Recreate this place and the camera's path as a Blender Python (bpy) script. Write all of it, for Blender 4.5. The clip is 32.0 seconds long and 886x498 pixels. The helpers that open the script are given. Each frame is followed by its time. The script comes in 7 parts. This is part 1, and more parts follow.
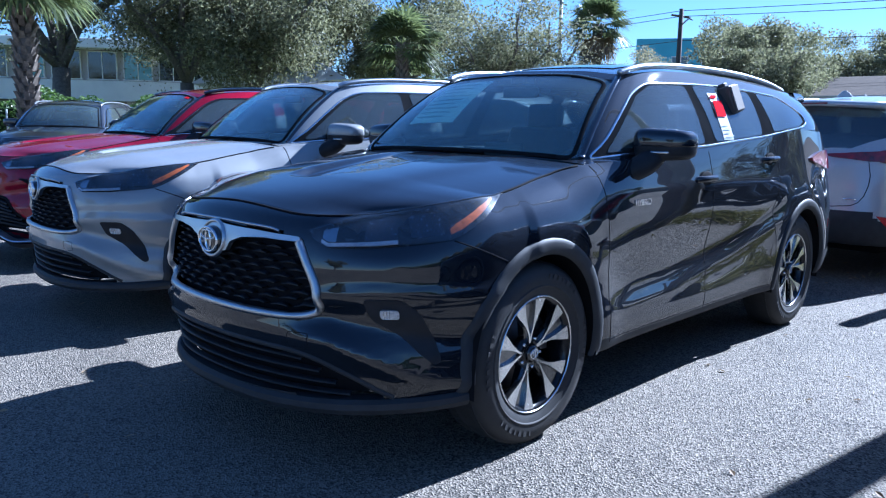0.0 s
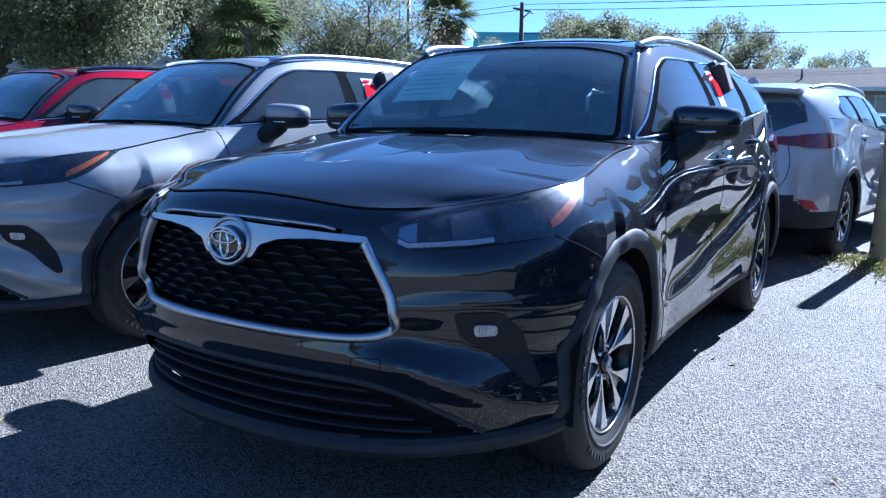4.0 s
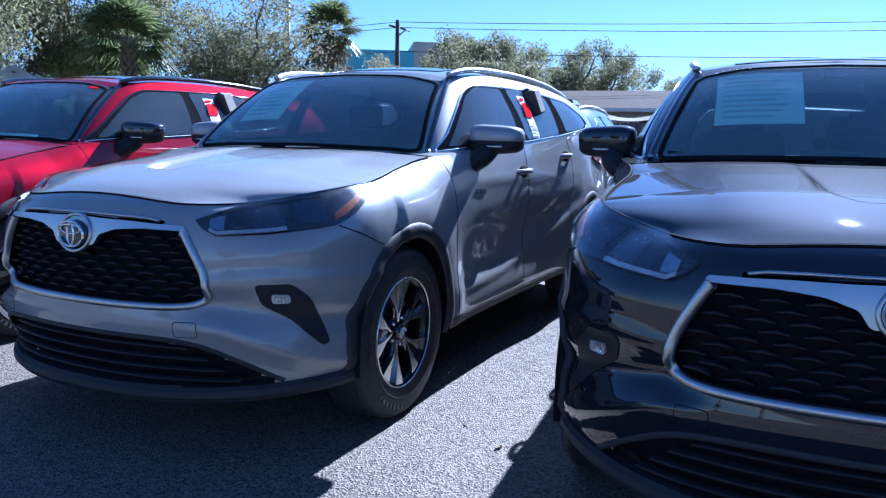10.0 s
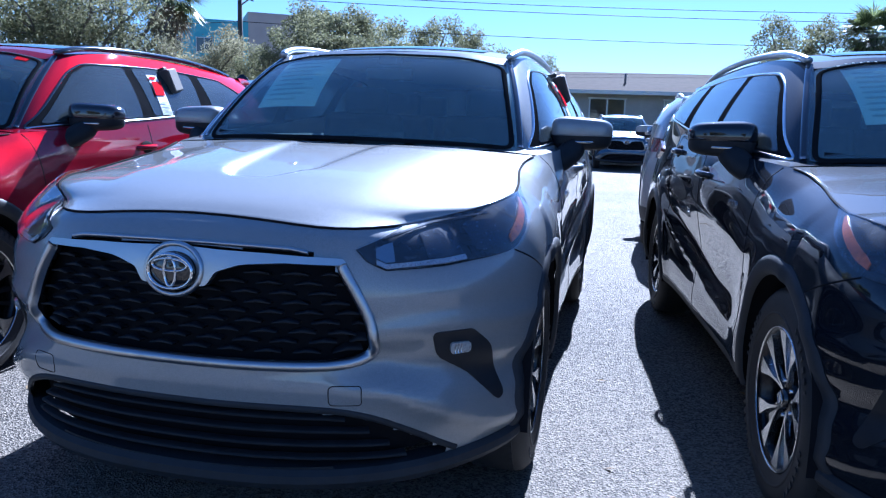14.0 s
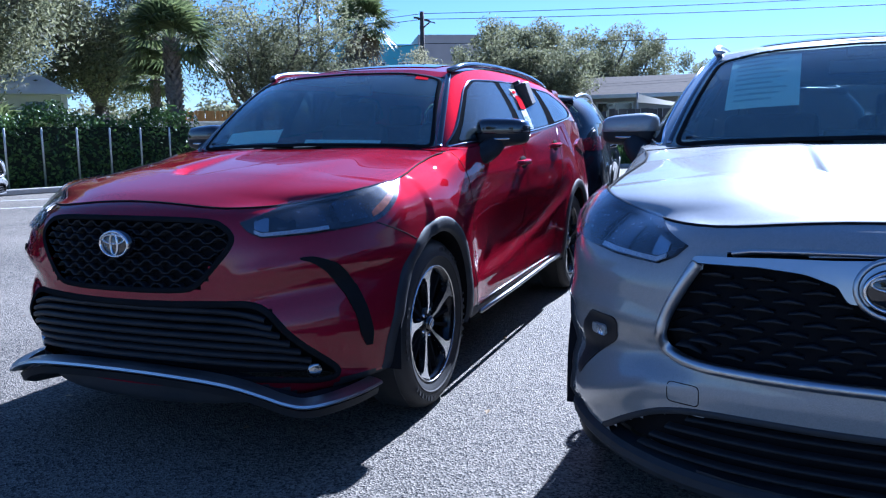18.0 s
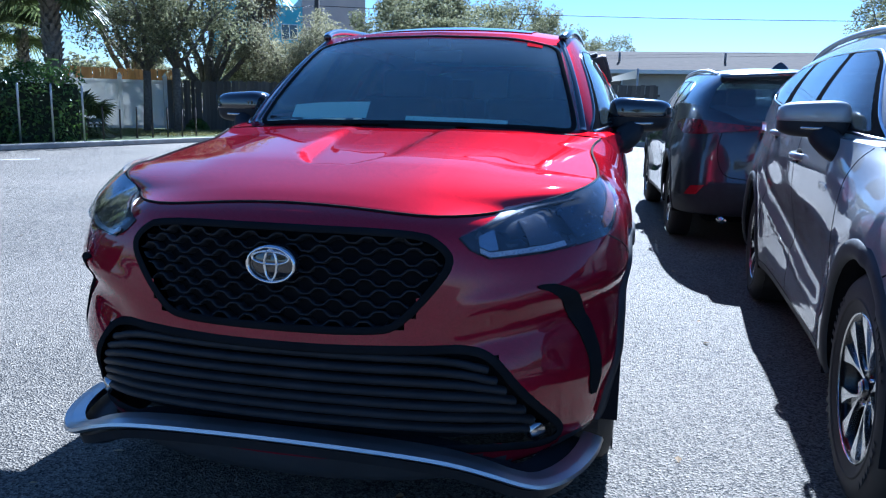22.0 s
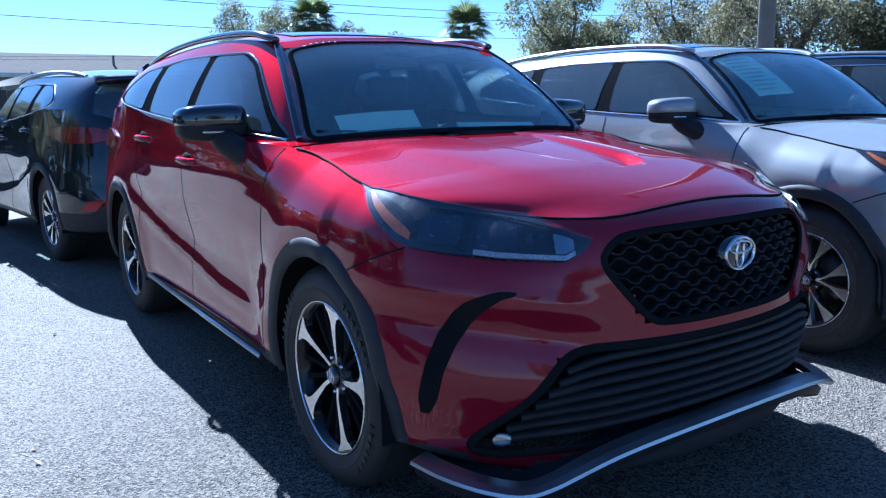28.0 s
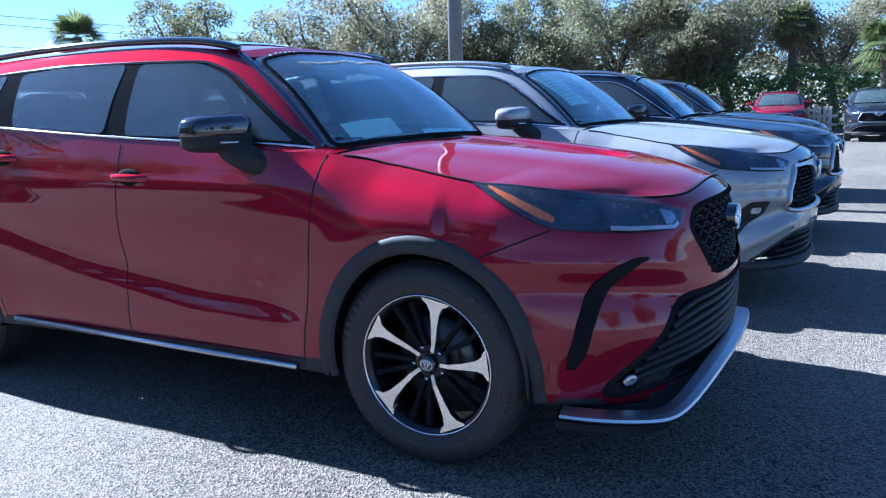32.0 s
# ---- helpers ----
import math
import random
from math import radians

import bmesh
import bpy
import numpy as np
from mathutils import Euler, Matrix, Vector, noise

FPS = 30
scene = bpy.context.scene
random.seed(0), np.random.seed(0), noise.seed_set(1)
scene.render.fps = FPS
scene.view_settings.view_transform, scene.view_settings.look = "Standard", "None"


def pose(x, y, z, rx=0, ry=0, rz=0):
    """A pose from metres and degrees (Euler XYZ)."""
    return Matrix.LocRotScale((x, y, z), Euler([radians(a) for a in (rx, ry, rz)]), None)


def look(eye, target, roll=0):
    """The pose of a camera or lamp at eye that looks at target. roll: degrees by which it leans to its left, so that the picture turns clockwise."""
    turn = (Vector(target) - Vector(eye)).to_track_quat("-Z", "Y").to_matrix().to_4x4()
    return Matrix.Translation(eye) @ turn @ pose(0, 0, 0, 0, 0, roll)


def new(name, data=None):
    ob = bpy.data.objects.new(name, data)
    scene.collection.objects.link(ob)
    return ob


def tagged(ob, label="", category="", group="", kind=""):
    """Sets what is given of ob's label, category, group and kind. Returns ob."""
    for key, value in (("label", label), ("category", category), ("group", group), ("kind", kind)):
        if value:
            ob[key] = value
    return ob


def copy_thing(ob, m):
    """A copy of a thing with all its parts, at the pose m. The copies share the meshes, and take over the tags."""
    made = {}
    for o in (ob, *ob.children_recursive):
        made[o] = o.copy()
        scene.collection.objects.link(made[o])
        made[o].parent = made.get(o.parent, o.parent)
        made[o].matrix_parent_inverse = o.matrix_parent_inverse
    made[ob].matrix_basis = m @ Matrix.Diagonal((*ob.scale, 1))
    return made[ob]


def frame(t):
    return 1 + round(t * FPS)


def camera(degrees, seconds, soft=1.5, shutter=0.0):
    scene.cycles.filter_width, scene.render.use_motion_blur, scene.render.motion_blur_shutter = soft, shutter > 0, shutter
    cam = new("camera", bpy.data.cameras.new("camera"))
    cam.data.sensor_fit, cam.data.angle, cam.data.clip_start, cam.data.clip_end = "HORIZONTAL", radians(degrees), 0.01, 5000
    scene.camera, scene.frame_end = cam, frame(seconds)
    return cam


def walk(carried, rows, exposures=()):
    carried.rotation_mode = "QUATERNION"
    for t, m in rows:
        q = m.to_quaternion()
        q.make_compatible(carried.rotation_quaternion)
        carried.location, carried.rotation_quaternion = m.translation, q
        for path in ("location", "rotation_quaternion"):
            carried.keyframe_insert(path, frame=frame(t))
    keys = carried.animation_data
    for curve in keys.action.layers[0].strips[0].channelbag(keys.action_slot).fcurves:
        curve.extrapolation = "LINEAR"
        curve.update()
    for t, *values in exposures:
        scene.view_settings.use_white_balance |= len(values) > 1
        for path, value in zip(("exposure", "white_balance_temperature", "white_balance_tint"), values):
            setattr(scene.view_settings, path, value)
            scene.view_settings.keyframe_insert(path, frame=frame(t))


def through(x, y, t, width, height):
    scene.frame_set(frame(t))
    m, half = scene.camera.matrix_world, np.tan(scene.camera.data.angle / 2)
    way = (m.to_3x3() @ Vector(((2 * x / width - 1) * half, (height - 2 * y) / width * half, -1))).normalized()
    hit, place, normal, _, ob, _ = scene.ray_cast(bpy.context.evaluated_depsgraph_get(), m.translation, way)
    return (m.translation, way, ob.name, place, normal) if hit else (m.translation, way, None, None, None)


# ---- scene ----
# The camera and its walk: t, x, y, z, yaw to the left of +y, pitch, roll.
cam = camera(59.8, 32.0, soft=1.2)
PATH = [
    (0.0, 0.113, 0.205, 1.297, 43.99, -9.04, 1.02),
    (0.5, -0.008, 0.313, 1.295, 43.21, -9.70, 0.60),
    (1.0, -0.110, 0.470, 1.280, 40.78, -9.20, 1.60),
    (1.5, -0.189, 0.471, 1.248, 38.32, -9.31, 2.83),
    (2.0, -0.302, 0.360, 1.253, 36.36, -9.88, 2.09),
    (2.5, -0.395, 0.276, 1.254, 34.71, -10.29, 1.28),
    (3.0, -0.469, 0.212, 1.248, 34.45, -10.80, 2.11),
    (3.5, -0.672, 0.177, 1.236, 34.37, -10.07, 1.85),
    (5.5, -1.338, -0.063, 1.185, 21.39, -8.97, -1.04),
    (6.0, -1.596, -0.025, 1.227, 24.25, -8.36, -0.75),
    (6.5, -1.810, -0.070, 1.223, 28.33, -7.23, 0.84),
    (7.0, -2.022, -0.177, 1.238, 28.99, -7.19, -1.16),
    (7.5, -2.184, -0.197, 1.231, 26.59, -7.83, -1.01),
    (8.0, -2.361, -0.164, 1.202, 24.91, -8.44, 0.11),
    (8.5, -2.589, -0.118, 1.219, 24.94, -7.64, -0.14),
    (9.0, -2.736, -0.132, 1.198, 24.42, -7.23, 0.86),
    (9.5, -2.904, -0.198, 1.236, 22.26, -7.41, 0.26),
    (10.0, -3.033, -0.231, 1.217, 20.19, -7.96, 1.28),
    (10.5, -3.212, -0.244, 1.229, 19.34, -7.90, -0.51),
    (11.0, -3.377, -0.224, 1.237, 18.86, -7.48, -1.09),
    (11.5, -3.476, -0.190, 1.220, 17.91, -8.57, 1.62),
    (12.0, -3.651, -0.192, 1.217, 16.40, -9.90, 1.65),
    (12.5, -3.858, -0.190, 1.227, 14.49, -10.06, 0.00),
    (13.0, -4.009, -0.159, 1.218, 12.40, -10.94, 0.95),
    (13.5, -4.166, -0.056, 1.261, 10.01, -10.46, 1.18),
    (14.0, -4.311, 0.039, 1.267, 7.65, -9.38, 1.86),
    (14.5, -4.476, 0.026, 1.242, 7.69, -10.36, 2.87),
    (16.5, -5.085, 0.127, 1.189, 1.57, -9.32, 0.25),
    (17.0, -5.277, 0.139, 1.196, 4.46, -9.17, 1.73),
    (17.5, -5.525, 0.053, 1.224, 12.87, -8.58, -0.81),
    (18.0, -5.703, -0.013, 1.223, 19.50, -8.42, -1.04),
    (18.5, -5.784, -0.011, 1.215, 22.46, -8.90, -0.07),
    (19.0, -5.945, 0.085, 1.226, 22.27, -9.12, -0.85),
    (19.5, -6.117, 0.191, 1.223, 21.98, -9.01, -0.84),
    (20.0, -6.272, 0.194, 1.227, 20.64, -8.74, -0.78),
    (20.5, -6.453, 0.180, 1.256, 18.07, -7.94, -2.10),
    (21.0, -6.627, 0.249, 1.235, 14.96, -9.06, -0.96),
    (21.5, -6.819, 0.329, 1.243, 12.98, -9.48, -1.01),
    (22.0, -7.026, 0.397, 1.265, 9.98, -10.67, 1.11),
    (22.5, -7.234, 0.352, 1.271, 6.07, -11.20, -0.99),
    (23.0, -7.506, 0.369, 1.247, 1.36, -11.75, -0.02),
    (23.5, -7.721, 0.425, 1.258, -1.38, -12.10, -0.62),
    (24.0, -7.894, 0.496, 1.255, -5.35, -11.50, 1.09),
    (24.5, -8.149, 0.485, 1.248, -9.58, -11.15, 0.27),
    (25.0, -8.412, 0.492, 1.260, -12.66, -11.13, -0.18),
    (25.5, -8.663, 0.550, 1.256, -13.67, -10.45, -1.33),
    (27.5, -9.632, 0.907, 1.285, -29.76, -10.37, -1.46),
    (28.0, -9.824, 0.996, 1.280, -36.30, -10.48, -1.08),
    (28.5, -10.095, 1.051, 1.300, -41.31, -10.66, -1.06),
    (29.0, -10.259, 1.180, 1.254, -43.62, -10.35, -0.28),
    (29.5, -10.432, 1.371, 1.277, -48.78, -10.20, -1.75),
    (30.0, -10.604, 1.471, 1.280, -53.77, -10.60, -0.99),
    (30.5, -10.790, 1.586, 1.273, -58.56, -10.74, -0.25),
    (31.0, -10.886, 1.692, 1.232, -59.65, -11.21, 0.29),
    (31.5, -10.957, 1.876, 1.248, -61.34, -10.80, -1.77),
    (32.0, -11.048, 2.027, 1.281, -64.61, -10.00, -1.86),
]


def aim(x, y, z, yaw, pitch, roll):
    a, b = radians(yaw), radians(pitch)
    eye = Vector((x, y, z))
    return look(eye, eye + Vector((-math.sin(a) * math.cos(b), math.cos(a) * math.cos(b), math.sin(b))), roll)


walk(cam, [(t, aim(*p)) for t, *p in PATH], exposures=[(0.0, 2.36, 4700, 13), (3.5, 2.36, 4700, 13), (6.0, 2.28, 4660, 17), (10.0, 2.28, 4660, 18), (18.0, 2.24, 4720, 16), (20.0, 2.26, 4720, 15), (23.0, 2.34, 4760, 8), (28.0, 2.32, 4600, 10), (30.0, 2.52, 4700, 10), (32.0, 2.72, 4820, 12)])

# ---- world and sun ----
SUN_AZ = 8.0       # degrees from +y towards +x
SUN_EL = 36.0
world = bpy.data.worlds.new("sky")
scene.world = world
world.use_nodes = True
wn = world.node_tree.nodes
sky = wn.new("ShaderNodeTexSky")
sky.sky_type = 'NISHITA'
sky.sun_disc = False
sky.sun_elevation = radians(SUN_EL)
sky.sun_rotation = radians(SUN_AZ)
sky.air_density, sky.dust_density, sky.ozone_density = 1.0, 0.12, 6.0
wn["Background"].inputs["Strength"].default_value = 0.0295
world.node_tree.links.new(sky.outputs["Color"], wn["Background"].inputs["Color"])
sun = new("sun", bpy.data.lights.new("sun", 'SUN'))
sun.data.energy, sun.data.angle, sun.data.color = 3.7, radians(0.55), (1.0, 0.955, 0.88)
_d = Vector((math.sin(radians(SUN_AZ)) * math.cos(radians(SUN_EL)), math.cos(radians(SUN_AZ)) * math.cos(radians(SUN_EL)), math.sin(radians(SUN_EL))))
sun.matrix_world = look(_d * 60, (0, 0, 0))

# ---- materials ----
def material(name):
    m = bpy.data.materials.new(name)
    m.use_nodes = True
    nt = m.node_tree
    return m, nt, nt.nodes["Principled BSDF"]


def node(nt, kind, **sets):
    n = nt.nodes.new(kind)
    for key, value in sets.items():
        n.inputs[key.replace("_", " ")].default_value = value
    return n


def noise_tex(nt, scale, detail=4.0, rough=0.55, coords="Object"):
    tc = nt.nodes.new("ShaderNodeTexCoord")
    n = node(nt, "ShaderNodeTexNoise", Scale=scale, Detail=detail, Roughness=rough)
    nt.links.new(tc.outputs[coords], n.inputs["Vector"])
    return n


def ramp(nt, src, stops):
    r = nt.nodes.new("ShaderNodeValToRGB")
    e = r.color_ramp.elements
    while len(e) < len(stops):
        e.new(0.5)
    for k, (p, c) in zip(e, stops):
        k.position, k.color = p, (*c, 1)
    nt.links.new(src, r.inputs["Fac"])
    return r


def bump(nt, bsdf, src, strength, distance):
    b = node(nt, "ShaderNodeBump", Strength=strength, Distance=distance)
    nt.links.new(src, b.inputs["Height"])
    nt.links.new(b.outputs["Normal"], bsdf.inputs["Normal"])
    return b


def plain(name, color, rough=0.5, metal=0.0, vary=0.12, scale=9.0, grain=0.0, coat=0.0, rvary=0.08):
    """A surface with mild mottling of tone and gloss and, if asked, a fine grain."""
    m, nt, p = material(name)
    n = noise_tex(nt, scale, 5.0)
    lo, hi = [c * (1 - vary) for c in color], [min(1.0, c * (1 + vary)) for c in color]
    r = ramp(nt, n.outputs["Fac"], [(0.3, lo), (0.7, hi)])
    nt.links.new(r.outputs["Color"], p.inputs["Base Color"])
    mr = node(nt, "ShaderNodeMapRange", To_Min=max(0.02, rough - rvary), To_Max=min(1.0, rough + rvary))
    nt.links.new(n.outputs["Fac"], mr.inputs["Value"])
    nt.links.new(mr.outputs["Result"], p.inputs["Roughness"])
    p.inputs["Metallic"].default_value = metal
    p.inputs["Coat Weight"].default_value = coat
    p.inputs["Coat Roughness"].default_value = 0.03
    if grain:
        g = noise_tex(nt, 220.0, 3.0)
        bump(nt, p, g.outputs["Fac"], grain, 0.002)
    return m


def paint(name, color, flake, metal, rough, dust=0.12, under=0.5, edge=(0.6, 0.6, 0.6)):
    """Car paint: a metallic coat with fine flake under clear lacquer, with a film of dust."""
    m, nt, p = material(name)
    tc = nt.nodes.new("ShaderNodeTexCoord")
    vo = node(nt, "ShaderNodeTexVoronoi", Scale=900.0)
    nt.links.new(tc.outputs["Object"], vo.inputs["Vector"])
    mix = nt.nodes.new("ShaderNodeMix")
    mix.data_type = 'RGBA'
    mix.inputs["A"].default_value, mix.inputs["B"].default_value = (*color, 1), (*flake, 1)
    sep = nt.nodes.new("ShaderNodeSeparateColor")
    nt.links.new(vo.outputs["Color"], sep.inputs["Color"])
    nt.links.new(sep.outputs["Red"], mix.inputs["Factor"])
    nt.links.new(mix.outputs["Result"], p.inputs["Base Color"])
    p.inputs["Metallic"].default_value = metal
    p.inputs["Roughness"].default_value = rough
    p.inputs["Specular IOR Level"].default_value = under
    p.inputs["Specular Tint"].default_value = (*edge, 1)
    p.inputs["Coat Weight"].default_value = 1.0
    p.inputs["Coat IOR"].default_value = 1.62
    dn = noise_tex(nt, 5.0, 7.0, 0.65)
    mr = node(nt, "ShaderNodeMapRange", To_Min=0.015, To_Max=0.015 + dust * 0.35)
    mr.inputs["From Min"].default_value, mr.inputs["From Max"].default_value = 0.35, 0.8
    nt.links.new(dn.outputs["Fac"], mr.inputs["Value"])
    nt.links.new(mr.outputs["Result"], p.inputs["Coat Roughness"])
    return m


def pane(name, tint, rough=0.01, gloss=0.06, film=0.03):
    """Tinted glass: see-through, with more gloss at a glancing angle and a thin dust film that also paints in glare
    haze.
    """
    m, nt, p = material(name)
    nt.nodes.remove(p)
    tr = node(nt, "ShaderNodeBsdfTransparent")
    tr.inputs["Color"].default_value = (*tint, 1)
    gl = node(nt, "ShaderNodeBsdfGlossy", Roughness=rough)
    gl.inputs["Color"].default_value = (0.95, 0.97, 1.0, 1)
    lw = node(nt, "ShaderNodeLayerWeight", Blend=0.5)
    po = nt.nodes.new("ShaderNodeMath")
    po.operation = 'POWER'
    po.inputs[1].default_value = 5.0
    nt.links.new(lw.outputs["Facing"], po.inputs[0])
    mr = node(nt, "ShaderNodeMapRange", To_Min=gloss, To_Max=1.0)
    nt.links.new(po.outputs[0], mr.inputs["Value"])
    mx = nt.nodes.new("ShaderNodeMixShader")
    nt.links.new(mr.outputs["Result"], mx.inputs["Fac"])
    nt.links.new(tr.outputs["BSDF"], mx.inputs[1])
    nt.links.new(gl.outputs["BSDF"], mx.inputs[2])
    # Pale diffuse film: a little dust, set stronger to imitate veiling glare on dark glass.
    df = node(nt, "ShaderNodeBsdfDiffuse")
    df.inputs["Color"].default_value = (0.50, 0.60, 0.59, 1)
    dn = noise_tex(nt, 3.0, 6.0, 0.6)
    dr = node(nt, "ShaderNodeMapRange", To_Min=film * 0.5, To_Max=film * 1.5)
    nt.links.new(dn.outputs["Fac"], dr.inputs["Value"])
    fx = nt.nodes.new("ShaderNodeMixShader")
    nt.links.new(dr.outputs["Result"], fx.inputs["Fac"])
    nt.links.new(mx.outputs["Shader"], fx.inputs[1])
    nt.links.new(df.outputs["BSDF"], fx.inputs[2])
    nt.links.new(fx.outputs["Shader"], nt.nodes["Material Output"].inputs["Surface"])
    return m


def ground_mat(name, lo, hi, stone, patch_scale, stain):
    """Worn asphalt: aggregate at a few millimetres, mottling at half a metre, wide bleached and oily areas."""
    m, nt, p = material(name)
    tc = nt.nodes.new("ShaderNodeTexCoord")
    agg = node(nt, "ShaderNodeTexVoronoi", Scale=stone)
    nt.links.new(tc.outputs["Object"], agg.inputs["Vector"])
    mid = noise_tex(nt, 9.0, 9.0, 0.75)
    wide = noise_tex(nt, patch_scale, 5.0, 0.6)
    sep = nt.nodes.new("ShaderNodeSeparateColor")
    nt.links.new(agg.outputs["Color"], sep.inputs["Color"])
    a = nt.nodes.new("ShaderNodeMath")
    a.operation = 'MULTIPLY_ADD'
    a.inputs[1].default_value = 0.62
    nt.links.new(sep.outputs["Red"], a.inputs[0])
    b = nt.nodes.new("ShaderNodeMath")
    b.operation = 'MULTIPLY_ADD'
    b.inputs[1].default_value = 0.22
    nt.links.new(mid.outputs["Fac"], b.inputs[0])
    c = nt.nodes.new("ShaderNodeMath")
    c.operation = 'MULTIPLY'
    c.inputs[1].default_value = stain
    nt.links.new(wide.outputs["Fac"], c.inputs[0])
    nt.links.new(c.outputs[0], b.inputs[2])
    nt.links.new(b.outputs[0], a.inputs[2])
    r = ramp(nt, a.outputs[0], [(0.42, lo), (1.0, hi)])
    nt.links.new(r.outputs["Color"], p.inputs["Base Color"])
    p.inputs["Roughness"].default_value = 0.8
    p.inputs["Specular IOR Level"].default_value = 0.4
    mix = nt.nodes.new("ShaderNodeMath")
    mix.operation = 'ADD'
    nt.links.new(agg.outputs["Distance"], mix.inputs[0])
    nt.links.new(mid.outputs["Fac"], mix.inputs[1])
    bump(nt, p, mix.outputs[0], 1.0, 0.009)
    return m


ASPHALT = ground_mat("asphalt", (0.010, 0.009, 0.008), (0.240, 0.208, 0.165), 120.0, 0.30, 0.7)
BLACK_PAINT = paint("black lacquer", (0.006, 0.008, 0.012), (0.015, 0.018, 0.026), 0.5, 0.62, 0.02, 0.0)
SILVER_PAINT = paint("silver lacquer", (0.215, 0.222, 0.228), (0.345, 0.352, 0.356), 0.32, 0.5, 0.05, 0.0)
RED_PAINT = paint("ruby lacquer", (0.120, 0.003, 0.013), (0.265, 0.009, 0.031), 0.42, 0.55, 0.02, 0.0, (0.8, 0.07, 0.11))
RED_PAINT.node_tree.nodes["Principled BSDF"].inputs["Coat IOR"].default_value = 1.48
PEARL_PAINT = paint("pale silver lacquer", (0.34, 0.345, 0.35), (0.50, 0.505, 0.51), 0.25, 0.36, 0.06, 0.0)
GREY_PAINT = paint("dark grey lacquer", (0.02, 0.023, 0.028), (0.06, 0.065, 0.075), 0.6, 0.32, 0.08)
BLUE_PAINT = paint("steel blue lacquer", (0.03, 0.07, 0.13), (0.07, 0.13, 0.2), 0.6, 0.32, 0.08)
CHROME = plain("chrome", (0.72, 0.73, 0.75), 0.12, 1.0, 0.04, 6.0, rvary=0.04)
SATIN = plain("satin silver trim", (0.46, 0.47, 0.49), 0.34, 1.0, 0.05, 8.0)
LIP = plain("satin silver lip", (0.52, 0.53, 0.55), 0.36, 1.0, 0.06, 8.0)
GLOSS_BLACK = plain("gloss black trim", (0.010, 0.010, 0.012), 0.1, 0.0, 0.2, 6.0, coat=1.0, rvary=0.05)
PILLAR = plain("satin black pillar", (0.014, 0.015, 0.017), 0.4, 0.0, 0.2, 6.0)
PILLAR.node_tree.nodes["Principled BSDF"].inputs["Specular IOR Level"].default_value = 0.0
SLAT = plain("dark grille plastic", (0.022, 0.023, 0.026), 0.5, 0.0, 0.2, 12.0)
CLADDING = plain("grained black plastic", (0.030, 0.032, 0.036), 0.6, 0.0, 0.18, 14.0, grain=0.25)
CLADDING.node_tree.nodes["Principled BSDF"].inputs["Specular IOR Level"].default_value = 0.25
SEAM = plain("panel gap", (0.012, 0.012, 0.014), 0.9, 0.0, 0.1)
SEAM.node_tree.nodes["Principled BSDF"].inputs["Specular IOR Level"].default_value = 0.05
SLAT.node_tree.nodes["Principled BSDF"].inputs["Specular IOR Level"].default_value = 0.15
RUBBER = plain("tyre rubber", (0.020, 0.020, 0.021), 0.68, 0.0, 0.25, 26.0, grain=0.35)
RUBBER_WORN = plain("scuffed tyre rubber", (0.034, 0.032, 0.030), 0.75, 0.0, 0.35, 40.0, grain=0.3)
MACHINED = plain("machined alloy", (0.68, 0.69, 0.70), 0.24, 1.0, 0.05, 30.0)
RIM_BLACK = plain("black alloy", (0.012, 0.012, 0.014), 0.22, 0.4, 0.15, 12.0)
DISC = plain("brake steel", (0.14, 0.135, 0.13), 0.5, 1.0, 0.15, 60.0)
WINDSCREEN = pane("windscreen glass", (0.84, 0.95, 0.92), 0.01, 0.09, 0.062)
PRIVACY = pane("privacy glass", (0.38, 0.42, 0.45), 0.01, 0.085, 0.052)
LENS = pane("clear lens", (0.95, 0.96, 0.98), 0.01, 0.035, 0.006)
AMBER = plain("amber reflector", (0.52, 0.115, 0.008), 0.3, 0.0, 0.3, 60.0, coat=0.3)
RED_LENS = plain("red lamp lens", (0.15, 0.003, 0.008), 0.14, 0.0, 0.6, 22.0, coat=0.8)
RED_REFL = plain("red reflector", (0.36, 0.003, 0.012), 0.25, 0.0, 0.15, 60.0, coat=0.3)
LAMP_WHITE = plain("lamp reflector", (0.42, 0.43, 0.44), 0.2, 1.0, 0.1, 60.0)
FOG_GLASS = plain("frosted lamp glass", (0.42, 0.43, 0.44), 0.3, 0.3, 0.35, 140.0, coat=1.0)
LAMP_GREY = plain("grey lamp reflector", (0.055, 0.06, 0.07), 0.25, 0.7, 0.4, 50.0)
LAMP_DARK = plain("lamp bezel", (0.018, 0.020, 0.023), 0.25, 0.3, 0.35, 22.0)
CABIN = plain("black cabin plastic", (0.035, 0.036, 0.038), 0.6, 0.0, 0.15, 10.0)
SEAT = plain("black upholstery", (0.045, 0.045, 0.048), 0.7, 0.0, 0.2, 18.0, grain=0.2)
HEADLINER = plain("grey headliner", (0.32, 0.32, 0.31), 0.9, 0.0, 0.08, 12.0)
PAPER, _nt, _p = material("paper sheet")
_p.inputs["Base Color"].default_value, _p.inputs["Roughness"].default_value = (0.84, 0.87, 0.86, 1), 0.7
_tl = node(_nt, "ShaderNodeBsdfTranslucent")
_tl.inputs["Color"].default_value = (0.80, 0.86, 0.84, 1)
_mx = _nt.nodes.new("ShaderNodeMixShader")
_mx.inputs["Fac"].default_value = 0.12
_nt.links.new(_p.outputs["BSDF"], _mx.inputs[1])
_nt.links.new(_tl.outputs["BSDF"], _mx.inputs[2])
